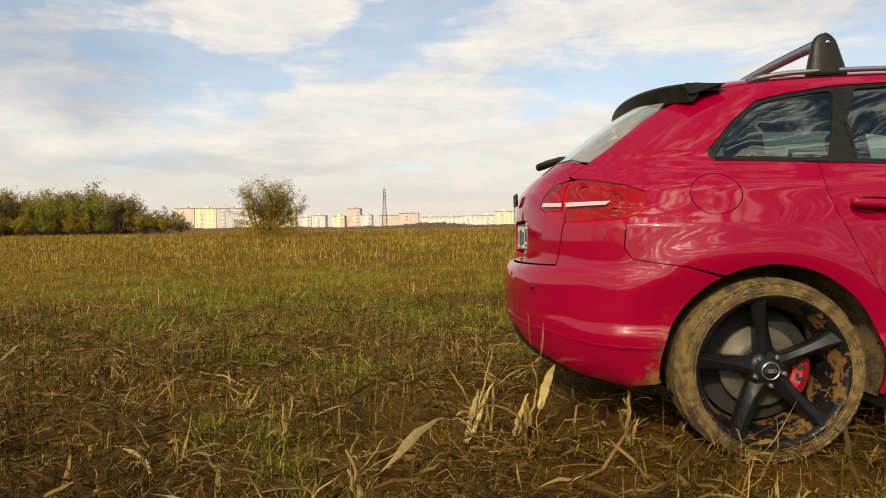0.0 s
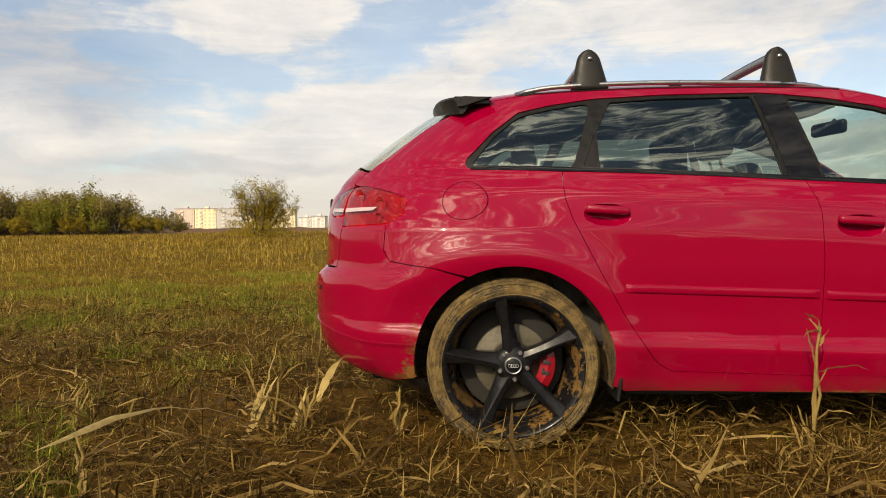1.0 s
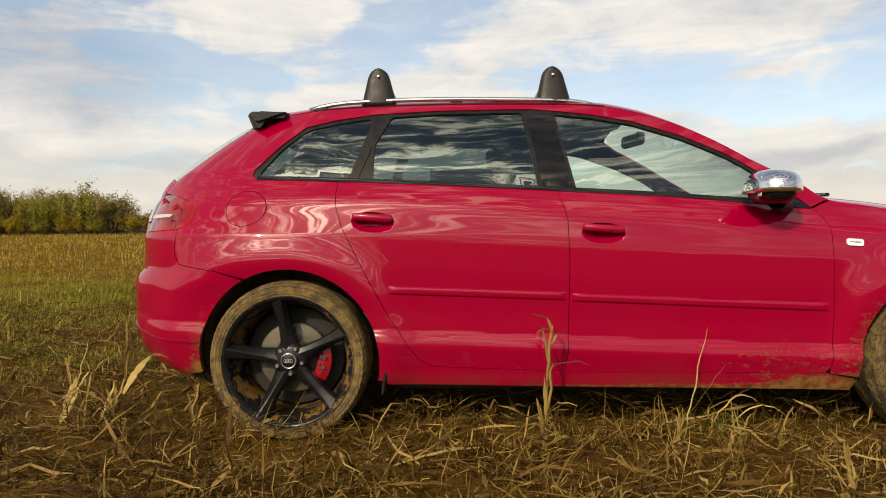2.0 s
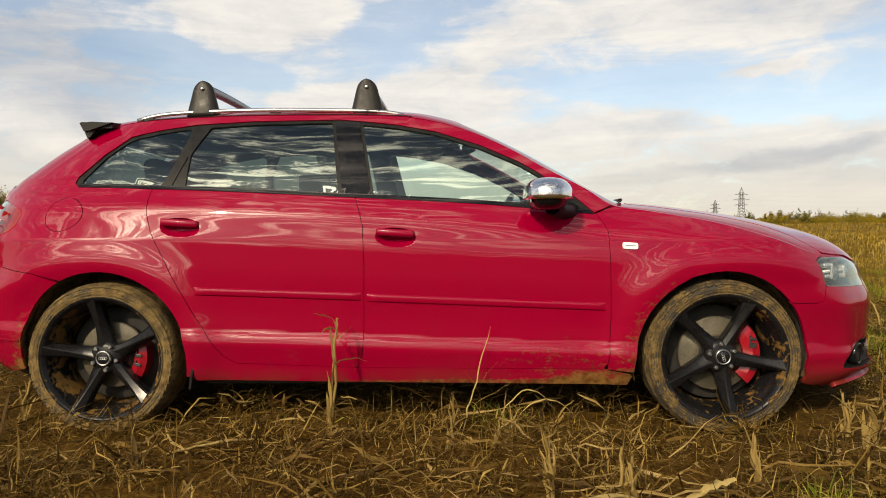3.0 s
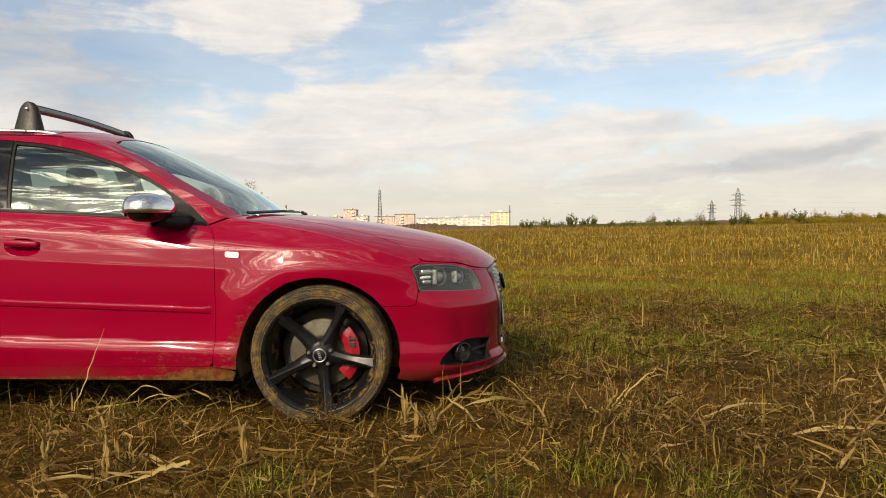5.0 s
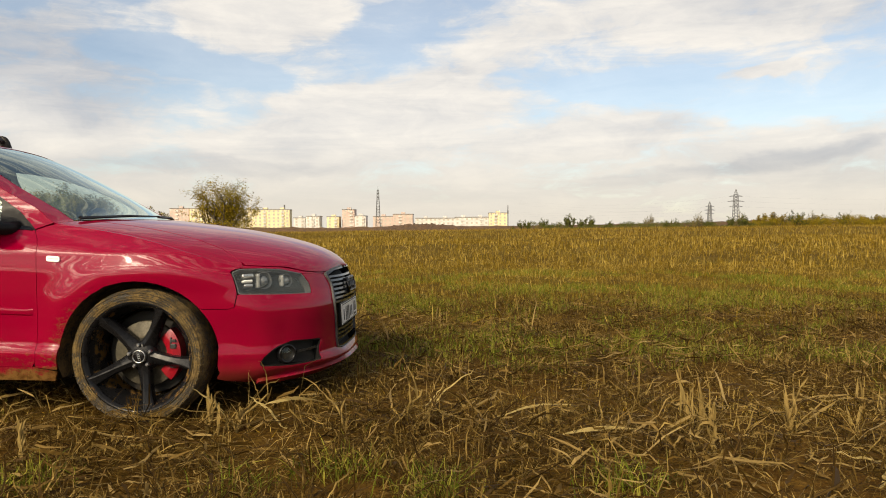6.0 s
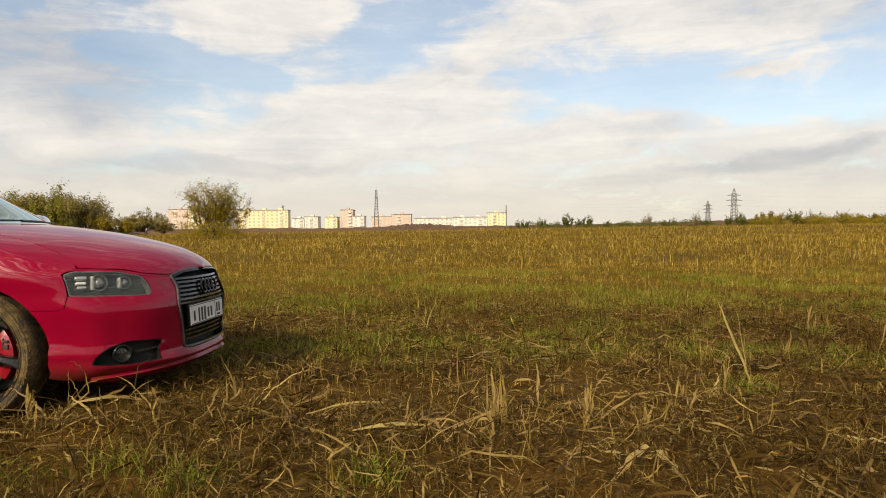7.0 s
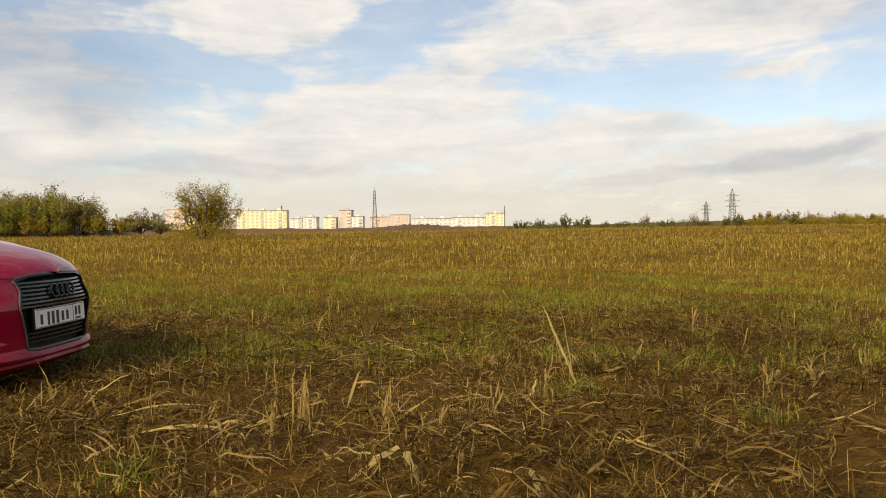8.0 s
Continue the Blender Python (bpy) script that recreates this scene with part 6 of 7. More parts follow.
YELLOW_WALL = facade_paint("yellow_facade", (0.84, 0.72, 0.44), (0.76, 0.65, 0.40))
WHITE_WALL = facade_paint("white_facade", (0.72, 0.70, 0.66), (0.62, 0.60, 0.57))
PINK_WALL = facade_paint("pinkish_facade", (0.64, 0.50, 0.43), (0.56, 0.44, 0.38))
GREY_WALL = facade_paint("grey_facade", (0.50, 0.48, 0.47), (0.42, 0.41, 0.42))
ROOF_GREY = speckled("flat_roof", (0.25, 0.24, 0.23), (0.20, 0.19, 0.18), 0.9, 1)
PANE = speckled("far_window_pane", (0.46, 0.42, 0.36), (0.54, 0.50, 0.44), 0.3, 1)
win_mesh = bm_mesh("window", box(1.5, .25, 1.5), PANE)
bal_mesh = bm_mesh("balcony", box(2.6, .9, 1.1, .05), WHITE_WALL)


def block(x0, x1, top, floors, wall, label, y0=560.0, turn=0.0, step=3.4, tower=False, base=1.6):
    w, h = x1 - x0, top - base
    b = thing("apartment_building", label, "building", "apartment blocks on the horizon", pose((x0 + x1) / 2, y0, base, rz=turn))
    part("wall", bm_mesh("wall", box(w - .02, 12, h, m=Matrix.Translation((0, 6, h / 2))), wall), b)
    rf = part("roof", bm_mesh("roof", box(w + .5, 12.6, .5, .05, Matrix.Translation((0, 6, h + .2))), ROOF_GREY), b)
    for k in range(max(1, int(w // 12))):
        part("lift_housing", bm_mesh("lift_housing", box(3.2, 3.2, 1.6, .05), wall), rf, m=pose(-w / 2 + (k + .5) * w / max(1, int(w // 12)), 5, h + 1.1))
    cols = max(1, int(w // step))
    fh = (h - 2.2) / floors
    for i in range(cols):
        xx = -w / 2 + (i + .5) * w / cols
        for f in range(floors):
            zz = 2.4 + (f + .5) * fh
            part("window", win_mesh, b, m=Matrix.Translation((xx, -.02, zz)) @ Matrix.Diagonal((min(1, w / cols / 2.4), 1, min(1, fh / 2.4), 1)))
            if i % 4 == 1 and f:
                part("balcony", bal_mesh, b, m=Matrix.Translation((xx, -.5, zz - .8)) @ Matrix.Diagonal((min(1, w / cols / 3), 1, min(1, fh / 3), 1)))
    return b


block(-231, -215.5, 21.3, 6, PINK_WALL, "long pinkish apartment block in low sun")
block(-215, -198, 21.2, 6, YELLOW_WALL, "sunlit yellow apartment block on the horizon")
block(-197.5, -174.5, 21.0, 6, GREY_WALL, "greyish apartment block on the horizon")
block(-174, -134.5, 19.9, 6, YELLOW_WALL, "long sunlit yellow apartment block on the horizon", turn=4)
block(-131, -121.5, 13.2, 4, WHITE_WALL, "low white apartment block on the horizon")
block(-121, -110.3, 14.4, 4, WHITE_WALL, "white stepped apartment block on the horizon")
block(-103.4, -94, 13.8, 4, YELLOW_WALL, "short yellowish apartment block on the horizon", y0=555)
block(-92, -82.2, 19.6, 6, PINK_WALL, "tall pinkish apartment tower on the horizon")
block(-82, -73.1, 14.5, 4, WHITE_WALL, "pale apartment block beside a tower")
block(-67.2, -51.5, 13.9, 4, PINK_WALL, "pinkish apartment block behind the mast")
block(-51.4, -35.7, 15.6, 5, PINK_WALL, "pinkish apartment block behind the mound")
block(-33.4, -2, 12.3, 3, WHITE_WALL, "long low white block on the horizon")
block(-1.9, 24.8, 12.9, 3, WHITE_WALL, "long low white block on the horizon")
block(25.1, 39.4, 16.2, 5, YELLOW_WALL, "pale yellow apartment block at the end of the row")
ch = thing("chimney", "thin dark chimney over an apartment block", "chimney", m=pose(-142.0, 575, 1.6))
part("shaft", tube_mesh("shaft", [(0, 0, 0), (0, 0, 22.9)], [.8, .6], PYLON_STEEL, 10), ch)

# ---- mast, pole, pylons and wires ----
def lattice(h, w0, w1, bays, r):
    pieces = []
    def corner(k, z):
        w = w0 + (w1 - w0) * z / h
        return (w * (1 if k in (0, 3) else -1) / 2, w * (1 if k < 2 else -1) / 2, z)
    for k in range(4):
        pieces.append(strut(corner(k, 0), corner(k, h), r))
    for i in range(bays):
        za, zb = h * i / bays, h * (i + 1) / bays
        for k in range(4):
            pieces.append(strut(corner(k, za), corner((k + 1) % 4, zb), r * .6))
            pieces.append(strut(corner(k, zb), corner((k + 1) % 4, zb), r * .6))
    return pieces


mast = thing("radio_mast", "slender steel lattice mast on the horizon", "mast", m=pose(-56.2, 500, 1.5))
part("mast_frame", joined("mast_frame", lattice(30.1, 3.6, 1.0, 13, .14), PYLON_STEEL), mast)
part("antenna", joined("antenna", [tube([(0, 0, 30.1), (0, 0, 32.7)], .09, 5)], PYLON_STEEL), mast)
for z0 in (24.6, 27.6):
    part("platform", bm_mesh("platform", box(1.7, 1.7, .35), PYLON_STEEL), mast, m=pose(0, 0, z0))
pole = thing("lamp_pole", "thin dark pole on the horizon", "pole", m=pose(36.1, 500, 1.6))
part("shaft", tube_mesh("shaft", [(0, 0, 0), (0, 0, 18.4)], [.42, .30], PYLON_STEEL, 8), pole)
part("pole_head", bm_mesh("pole_head", box(.9, .6, 2.4, .1), PYLON_STEEL), pole, m=pose(0, 0, 13.7))


def pylon(x, y, h, arm):
    p = thing("power_pylon", "grey steel lattice power pylon with cross-arms", "pylon", "power pylons on the horizon", pose(x, y, float(ground_z(x, y))))
    part("tower_frame", joined("tower_frame", lattice(h * .93, h * .17, h * .085, 11, .17), PYLON_STEEL), p)
    part("peak", joined("peak", [strut((s * h * .042, t * h * .042, h * .93), (0, 0, h * 1.08), .14) for s in (-1, 1) for t in (-1, 1)], PYLON_STEEL), p)
    for z0, k in ((.60, 1.0), (.74, 1.25), (.88, 1.0)):
        part("cross_arm", joined("cross_arm", [strut((-arm * k, 0, h * z0), (arm * k, 0, h * z0), .13), strut((-arm * k, 0, h * z0), (0, 0, h * z0 + h * .05), .10), strut((arm * k, 0, h * z0), (0, 0, h * z0 + h * .05), .10)], PYLON_STEEL), p)
    return p


pylon(196.1, 500, 26.0, 4.6)
pylon(179.6, 505, 18.1, 3.0)


def wire(a, b, sag, r):
    t = np.linspace(0, 1, 25)[:, None]
    p = np.array(a) * (1 - t) + np.array(b) * t
    p[:, 2] -= sag * 4 * t[:, 0] * (1 - t[:, 0])
    thing("power_line", "thin sagging power line between pylons", "power line", "power lines", me=tube_mesh("power_line", p, r, PYLON_STEEL, 3))


gz = float(ground_z(196, 500))
for z0, k in ((.60, 4.6), (.74, 5.75), (.88, 4.6)):
    wire((196.1 - k, 500, gz + 26.0 * z0), (60 - k, 640, gz + 18 + 10 * z0), 5, .012)
    wire((196.1 + k, 500, gz + 26.0 * z0), (420 + k, 470, gz + 8 + 22 * z0), 5, .012)
    wire((179.6, 505, gz + 18.1 * z0), (40, 620, gz + 8 + 10 * z0), 3, .012)

# ---- straw, grass and stubble ----
RNG = np.random.default_rng(77)


def blades(base, az, length, width, rise, bend, segs, twist=None, fold=0.0, wild=1.0):
    """Leaf strips. rise: steepness at the foot (1 upright, 0 lying); bend: how far the tip bows down."""
    n = len(base)
    t = np.linspace(0, 1, segs + 1)[None, :]
    ang = (rise * math.pi / 2)[:, None] - bend[:, None] * t + RNG.normal(0, .20 * wild, (n, segs + 1))
    step = length[:, None] / segs
    way = az[:, None] + np.cumsum(RNG.normal(0, .16 * wild, (n, segs + 1)), 1)
    flat = np.cos(ang) * step
    dx = np.concatenate([np.zeros((n, 1)), np.cumsum((flat * np.cos(way))[:, :-1], 1)], 1)
    dy = np.concatenate([np.zeros((n, 1)), np.cumsum((flat * np.sin(way))[:, :-1], 1)], 1)
    dz = np.concatenate([np.zeros((n, 1)), np.cumsum(np.sin(ang[:, :-1]) * step, 1)], 1)
    c = np.stack([base[:, None, 0] + dx, base[:, None, 1] + dy, base[:, None, 2] + dz], -1)
    tw = (np.zeros(n) if twist is None else twist)[:, None] + RNG.normal(0, .9, (n, 1)) * t
    s = np.stack([-np.sin(way) * np.cos(tw), np.cos(way) * np.cos(tw), np.sin(tw)], -1)
    w = width[:, None] * 1.15 * np.clip(np.sin(math.pi * (.13 + .86 * t)), .04, 1) ** .75
    w = w * RNG.uniform(1 - .55 * min(1, wild), 1.25, w.shape)
    off = s * w[..., None] * 0.5
    if fold:
        mid = c.copy()
        mid[..., 2] -= w * fold
        v = np.stack([c - off, mid, c + off], 2)
        k = 3
    else:
        v = np.stack([c - off, c + off], 2)
        k = 2
    i = np.arange(n)[:, None, None] * (segs + 1) * k
    a = np.arange(segs)[None, :, None] * k
    q = np.arange(k - 1)[None, None, :]
    f = np.stack([i + a + q, i + a + q + 1, i + a + k + q + 1, i + a + k + q], -1).reshape(-1, 4)
    return v.reshape(-1, 3), f


def on_ground(x, y, up=0.0):
    return np.stack([x, y, ground_z(x, y) + up], 1)


def under_car(x, y):
    return (np.abs(x) < 2.0) & (np.abs(y) < 0.70)


def near_tyres(x, y):
    return (np.minimum(np.abs(x - 1.289), np.abs(x + 1.289)) < .25) & (np.abs(np.abs(y) - .75) < .10)


def stuff(name, label, category, pieces, mat):
    tagged(new(name, joined(name, pieces, mat, False)), label, category, "", "stuff")


def scatter(n, x0, x1, y0, y1, power=1.0):
    x = RNG.uniform(x0, x1, n)
    y = y0 + (y1 - y0) * RNG.uniform(0, 1, n) ** power
    return x, y


def strip(n, y0, y1, power=1.0, more=.4):
    """Scattered over the strip in front of and behind the car, widening with y, thickest at its near edge."""
    y = y0 + (y1 - y0) * RNG.uniform(0, 1, n) ** power
    y = np.where(y < y0 + .45, y - np.abs(RNG.normal(0, .7, n)) * RNG.uniform(0, 1, n), y)
    w = 4.6 + more + .66 * (np.maximum(y, y0) + 3.6)
    u = RNG.uniform(-1, 1, n)
    return .9 + u * w + np.where(np.abs(u) > .8, RNG.normal(0, 1.0, n), 0), y


def mound(x, y):
    """Matted heaps and hollows of the litter."""
    return .085 * np.clip(patchy(x, y, 3.2, 21.0) + .6 * patchy(x, y, 8.0, 22.0) + .15, 0, 1)


# lying straw, thick in the trampled strip near the car
x, y = strip(130000, -2.1, 2.6, 1.3)
keep = (patchy(x, y, 0.9, 1.0) + .8 * patchy(x, y, 2.7, 1.5) + RNG.uniform(-.45, .55, len(x)) > .08) & ~near_tyres(x, y)
x, y = x[keep], y[keep]
n = len(x)
length = (RNG.lognormal(math.log(.070), .62, n) * (1 - .05 * (y + 2.1))).clip(.02, .36)
grain = patchy(x, y, .5, 9.0) * 2.5
straw1 = blades(on_ground(x, y, RNG.uniform(.0, .02, n) + mound(x, y)), grain + RNG.normal(0, .9, n) + np.where(RNG.uniform(size=n) < .5, math.pi, 0), length, RNG.uniform(.0016, .0050, n), RNG.normal(.10, .20, n), RNG.normal(.25, .55, n), 3, RNG.normal(0, .5, n), wild=2.0)
# thinner towards the sides and in front
x, y = RNG.uniform(-13, 15, 34000), RNG.uniform(-9, 3, 34000)
keep = (y < -2.0) | (np.abs(x - .9) > 5 + .66 * (y + 3.6))
x, y = x[keep], y[keep]
n = len(x)
straw2 = blades(on_ground(x, y, RNG.uniform(.0, .02, n)), RNG.uniform(0, 6.283, n), RNG.lognormal(math.log(.10), .5, n).clip(.03, .38), RNG.uniform(.004, .012, n), RNG.normal(.05, .12, n), RNG.normal(.08, .22, n), 1, RNG.normal(0, .5, n), wild=.4)
# and thinning out behind the way of the camera
x, y = RNG.uniform(-8, 10, 28000), -2.05 - 4.0 * RNG.uniform(0, 1, 28000) ** 2
n = len(x)
straw3 = blades(on_ground(x, y, RNG.uniform(.0, .02, n)), RNG.uniform(0, 6.283, n), RNG.lognormal(math.log(.12), .5, n).clip(.03, .40), RNG.uniform(.005, .012, n), RNG.normal(.06, .14, n), RNG.normal(.08, .22, n), 1, RNG.normal(0, .5, n), wild=.4)
stuff("straw_litter", "trampled dry brown and yellow maize straw lying on the earth", "straw", [straw1, straw2, straw3], STRAW)
# broad broken leaves among it
x, y = strip(10500, -2.1, 4.0, 1.4)
keep = ~near_tyres(x, y)
x, y = x[keep], y[keep]
n = len(x)
leaf1 = blades(on_ground(x, y, RNG.uniform(.005, .03, n) + mound(x, y)), RNG.uniform(0, 6.283, n), RNG.lognormal(math.log(.12), .45, n).clip(.05, .36), RNG.uniform(.005, .015, n), RNG.normal(.08, .14, n), RNG.normal(.2, .45, n), 4, RNG.normal(0, .6, n), 0.0, 1.2)
stuff("leaf_litter", "brown and pale broken maize leaves scattered over the straw", "leaves", [leaf1], LEAF_BROWN)
# bundles of stalks pressed flat side by side
cx, cy = strip(800, -2.1, 3.5, 1.25)
keep = ~under_car(cx, cy) & ~near_tyres(cx, cy)
cx, cy = cx[keep], cy[keep]
k = RNG.integers(6, 26, len(cx))
az = np.repeat(RNG.normal(.15, .7, len(cx)), k)
n = k.sum()
along, beside = RNG.normal(0, .10, n), RNG.normal(0, .035, n)
x = np.repeat(cx, k) + along * np.cos(az) - beside * np.sin(az)
y = np.repeat(cy, k) + along * np.sin(az) + beside * np.cos(az)
keep = ~near_tyres(x, y)
x, y, az = x[keep], y[keep], az[keep]
n = len(x)
bundles = blades(on_ground(x, y, RNG.uniform(.0, .05, n)), az + RNG.normal(0, .30, n) + np.where(RNG.uniform(size=n) < .5, math.pi, 0), RNG.lognormal(math.log(.19), .45, n).clip(.06, .5), RNG.uniform(.004, .013, n), RNG.normal(.04, .10, n), RNG.normal(.12, .30, n), 4, RNG.normal(0, .5, n), 0.0, 1.2)
stuff("stalk_bundles", "flattened bundles of brown maize stalks and leaves", "straw", [bundles], LEAF_BROWN)
# short upright stubs and curled leaves
x, y = strip(11000, -2.1, 6.0, 1.4)
keep = ~under_car(x, y) & ~near_tyres(x, y) & (patchy(x, y, 1.3, 4.0) > -.12)
x, y = x[keep], y[keep]
n = len(x)
stub1 = blades(on_ground(x, y, -.01), RNG.uniform(0, 6.283, n), RNG.lognormal(math.log(.09), .45, n).clip(.03, .28), RNG.uniform(.002, .006, n), RNG.uniform(.35, 1.0, n), RNG.uniform(0, 1.0, n) ** 2 * 2.2, 4, RNG.normal(0, .4, n))
stuff("dry_tufts", "curled dry maize leaves standing out of the straw", "dry leaves", [stub1], STRAW)

# knots of torn, curled leaves that make the trampled strip uneven
cx, cy = strip(1750, -2.1, 5.0, 1.2)
keep = ~under_car(cx, cy) & ~near_tyres(cx, cy)
cx, cy = cx[keep], cy[keep]
k = RNG.integers(8, 44, len(cx))
x = np.repeat(cx, k) + RNG.normal(0, .06, k.sum())
y = np.repeat(cy, k) + RNG.normal(0, .055, k.sum())
n = len(x)
knots = blades(on_ground(x, y, RNG.uniform(0, .05, n)), RNG.uniform(0, 6.283, n), RNG.lognormal(math.log(.085), .5, n).clip(.03, .28), RNG.uniform(.002, .008, n), RNG.uniform(.05, .95, n), RNG.uniform(.0, 1.0, n) ** 2 * 2.6, 3, RNG.normal(0, .6, n), wild=1.8)
stuff("leaf_knots", "knots of torn and curled dry maize leaves", "dry leaves", [knots], STRAW)
# fine chaff
x, y = strip(56000, -2.1, 6.0, 1.3)
n = len(x)
chaff = blades(on_ground(x, y, RNG.uniform(-.004, .012, n) + mound(x, y) * .8), RNG.uniform(0, 6.283, n), RNG.uniform(.015, .06, n) * (1 + .12 * (y + 2.1)), RNG.uniform(.003, .009, n) * (1 + .15 * (y + 2.1)), RNG.normal(.05, .28, n), RNG.normal(.1, .3, n), 1, RNG.normal(0, .4, n))
stuff("chaff", "fine brown chaff and broken straw on the earth", "chaff", [chaff], STRAW)

# short dry grass and broken stubble over the middle ground
x, y = strip(190000, -.6, 15.0, 1.25, 1.0)
m1 = patchy(x, y, .8, 31.0) + .7 * patchy(x, y, 3.5, 32.0)
keep = (m1 + RNG.uniform(-.5, .5, len(x)) + np.clip((y - .5) / 4, -.25, .45) > -.05) & ~under_car(x, y) & ~near_tyres(x, y)
x, y = x[keep], y[keep]
n = len(x)
short = blades(on_ground(x, y, -.006), RNG.uniform(0, 6.283, n), RNG.uniform(.03, .085, n) * (1 + .04 * y), RNG.uniform(.003, .007, n) * (1 + .10 * np.clip(y, 0, 15)), RNG.uniform(.15, .95, n), RNG.uniform(0, .8, n), 1, RNG.normal(0, .5, n))
stuff("dry_grass", "short dry yellow-brown grass between the stubble", "dry grass", [short], STUBBLE)

# green grass: a broken band behind the trampled strip, and tufts in front
x, y = strip(210000, .3, 11.0, 1.1)
band = np.exp(-((y - np.interp(x, (-6, 8), (4.9, 3.2))) / 2.3) ** 2)
m1 = patchy(x, y, .55, 2.0) * 1.1 + patchy(x, y, 1.7, 3.0) * .55
keep = (m1 * 1.9 + patchy(x, y, 4.0, 8.0) * 1.2 + band * .50 - .30 * np.clip((3.6 - y) / 2.5, 0, 1) + RNG.uniform(-.22, .22, len(x)) > .40) & ~under_car(x, y)
x, y = x[keep], y[keep]
n = len(x)
grass1 = blades(on_ground(x, y, -.01), RNG.uniform(0, 6.283, n), RNG.uniform(.045, .125, n), RNG.uniform(.0035, .008, n), RNG.uniform(.35, 1.0, n), RNG.uniform(.1, 1.3, n), 2, RNG.normal(0, .5, n))
tufts = [(-3.05, -.62), (-2.75, -1.35), (-2.45, .55), (-2.0, 1.1), (-3.6, .9), (.38, -.80), (2.35, -1.55), (2.7, -1.75), (3.35, -1.7), (5.35, .35), (5.15, .62), (6.55, 1.65), (6.2, 2.3), (5.9, 2.1), (4.3, 1.7), (4.75, 1.9), (7.3, .6), (2.05, -1.72), (1.3, -1.7), (6.0, -.9), (3.0, 1.4), (-4.4, 2.2), (-5.2, 1.4)]
gx, gy = [], []
for tx, ty in tufts:
    k = RNG.integers(70, 190)
    gx.append(tx + RNG.normal(0, .075, k))
    gy.append(ty + RNG.normal(0, .07, k))
for tx, ty, wide in ((6.2, .68, .17), (5.65, .8, .16), (5.13, -.4, .10), (4.2, .80, .16), (4.65, .70, .15), (6.9, .85, .12), (-2.85, .65, .12), (-3.3, -.53, .07), (-2.93, -.96, .06), (-3.9, 2.4, .3), (-2.9, 2.7, .28), (-1.6, 2.9, .25), (-5.2, 2.6, .35)):
    k = int(2200 * wide)
    gx.append(tx + RNG.normal(0, wide, k))
    gy.append(ty + RNG.normal(0, wide * .7, k))
gx, gy = np.concatenate(gx), np.concatenate(gy)
n2 = len(gx)
grass2 = blades(on_ground(gx, gy, -.01), RNG.uniform(0, 6.283, n2), RNG.uniform(.05, .15, n2), RNG.uniform(.0025, .005, n2), RNG.uniform(.5, 1.0, n2), RNG.uniform(.1, 1.2, n2), 4, RNG.normal(0, .5, n2))
stuff("grass", "short green grass growing in patches through the straw", "grass", [grass1, grass2], GRASS)

# golden stubble out to the far edge, thinner and coarser with distance
pieces = []
for y0, y1, per, lo, hi, w0, w1, segs in ((2.0, 12, 70, .06, .20, .004, .010, 3), (12, 26, 62, .10, .30, .007, .017, 2), (26, 55, 25, .15, .38, .013, .030, 2), (55, 125, 8.5, .22, .48, .035, .075, 1)):
    wide0, wide1 = -4 - .72 * (y1 + 4), 6 + .72 * (y1 + 4)
    n = int((wide1 - wide0) * (y1 - y0) * per)
    x, y = scatter(n, wide0, wide1, y0, y1)
    reach = np.abs(x - 1.1) < 6.5 + .72 * (y + 4)
    x, y = x[reach], y[reach]
    clump = patchy(x, y, .45 if y0 < 26 else .12, 6.0) * .8 + patchy(x, y, 1.9 if y0 < 26 else .5, 7.0) * .4
    start = np.clip((y - 1.5 - 1.5 * np.sin(x * .35)) / 8.0, 0, 1)
    keep = (clump + RNG.uniform(-.5, .5, len(x)) > .26 - .46 * start) & ~((x < -17) & (x > -28) & (y > 64) & (y < 74) & (RNG.uniform(size=len(x)) < .6))
    x, y = x[keep], y[keep]
    n = len(x)
    upright = RNG.uniform(size=n) < (.22 if y0 < 5 else .40)
    pieces.append(blades(on_ground(x, y, -.01), RNG.uniform(0, 6.283, n), RNG.uniform(lo, hi, n), RNG.uniform(w0, w1, n), np.where(upright, RNG.uniform(.80, 1.05, n), RNG.uniform(.3, .85, n)), np.where(upright, RNG.uniform(0, .5, n), RNG.uniform(.2, 2.3, n)), segs, RNG.normal(0, .5, n)))
stuff("stubble", "golden standing maize stubble covering the field", "stubble", pieces, STUBBLE)


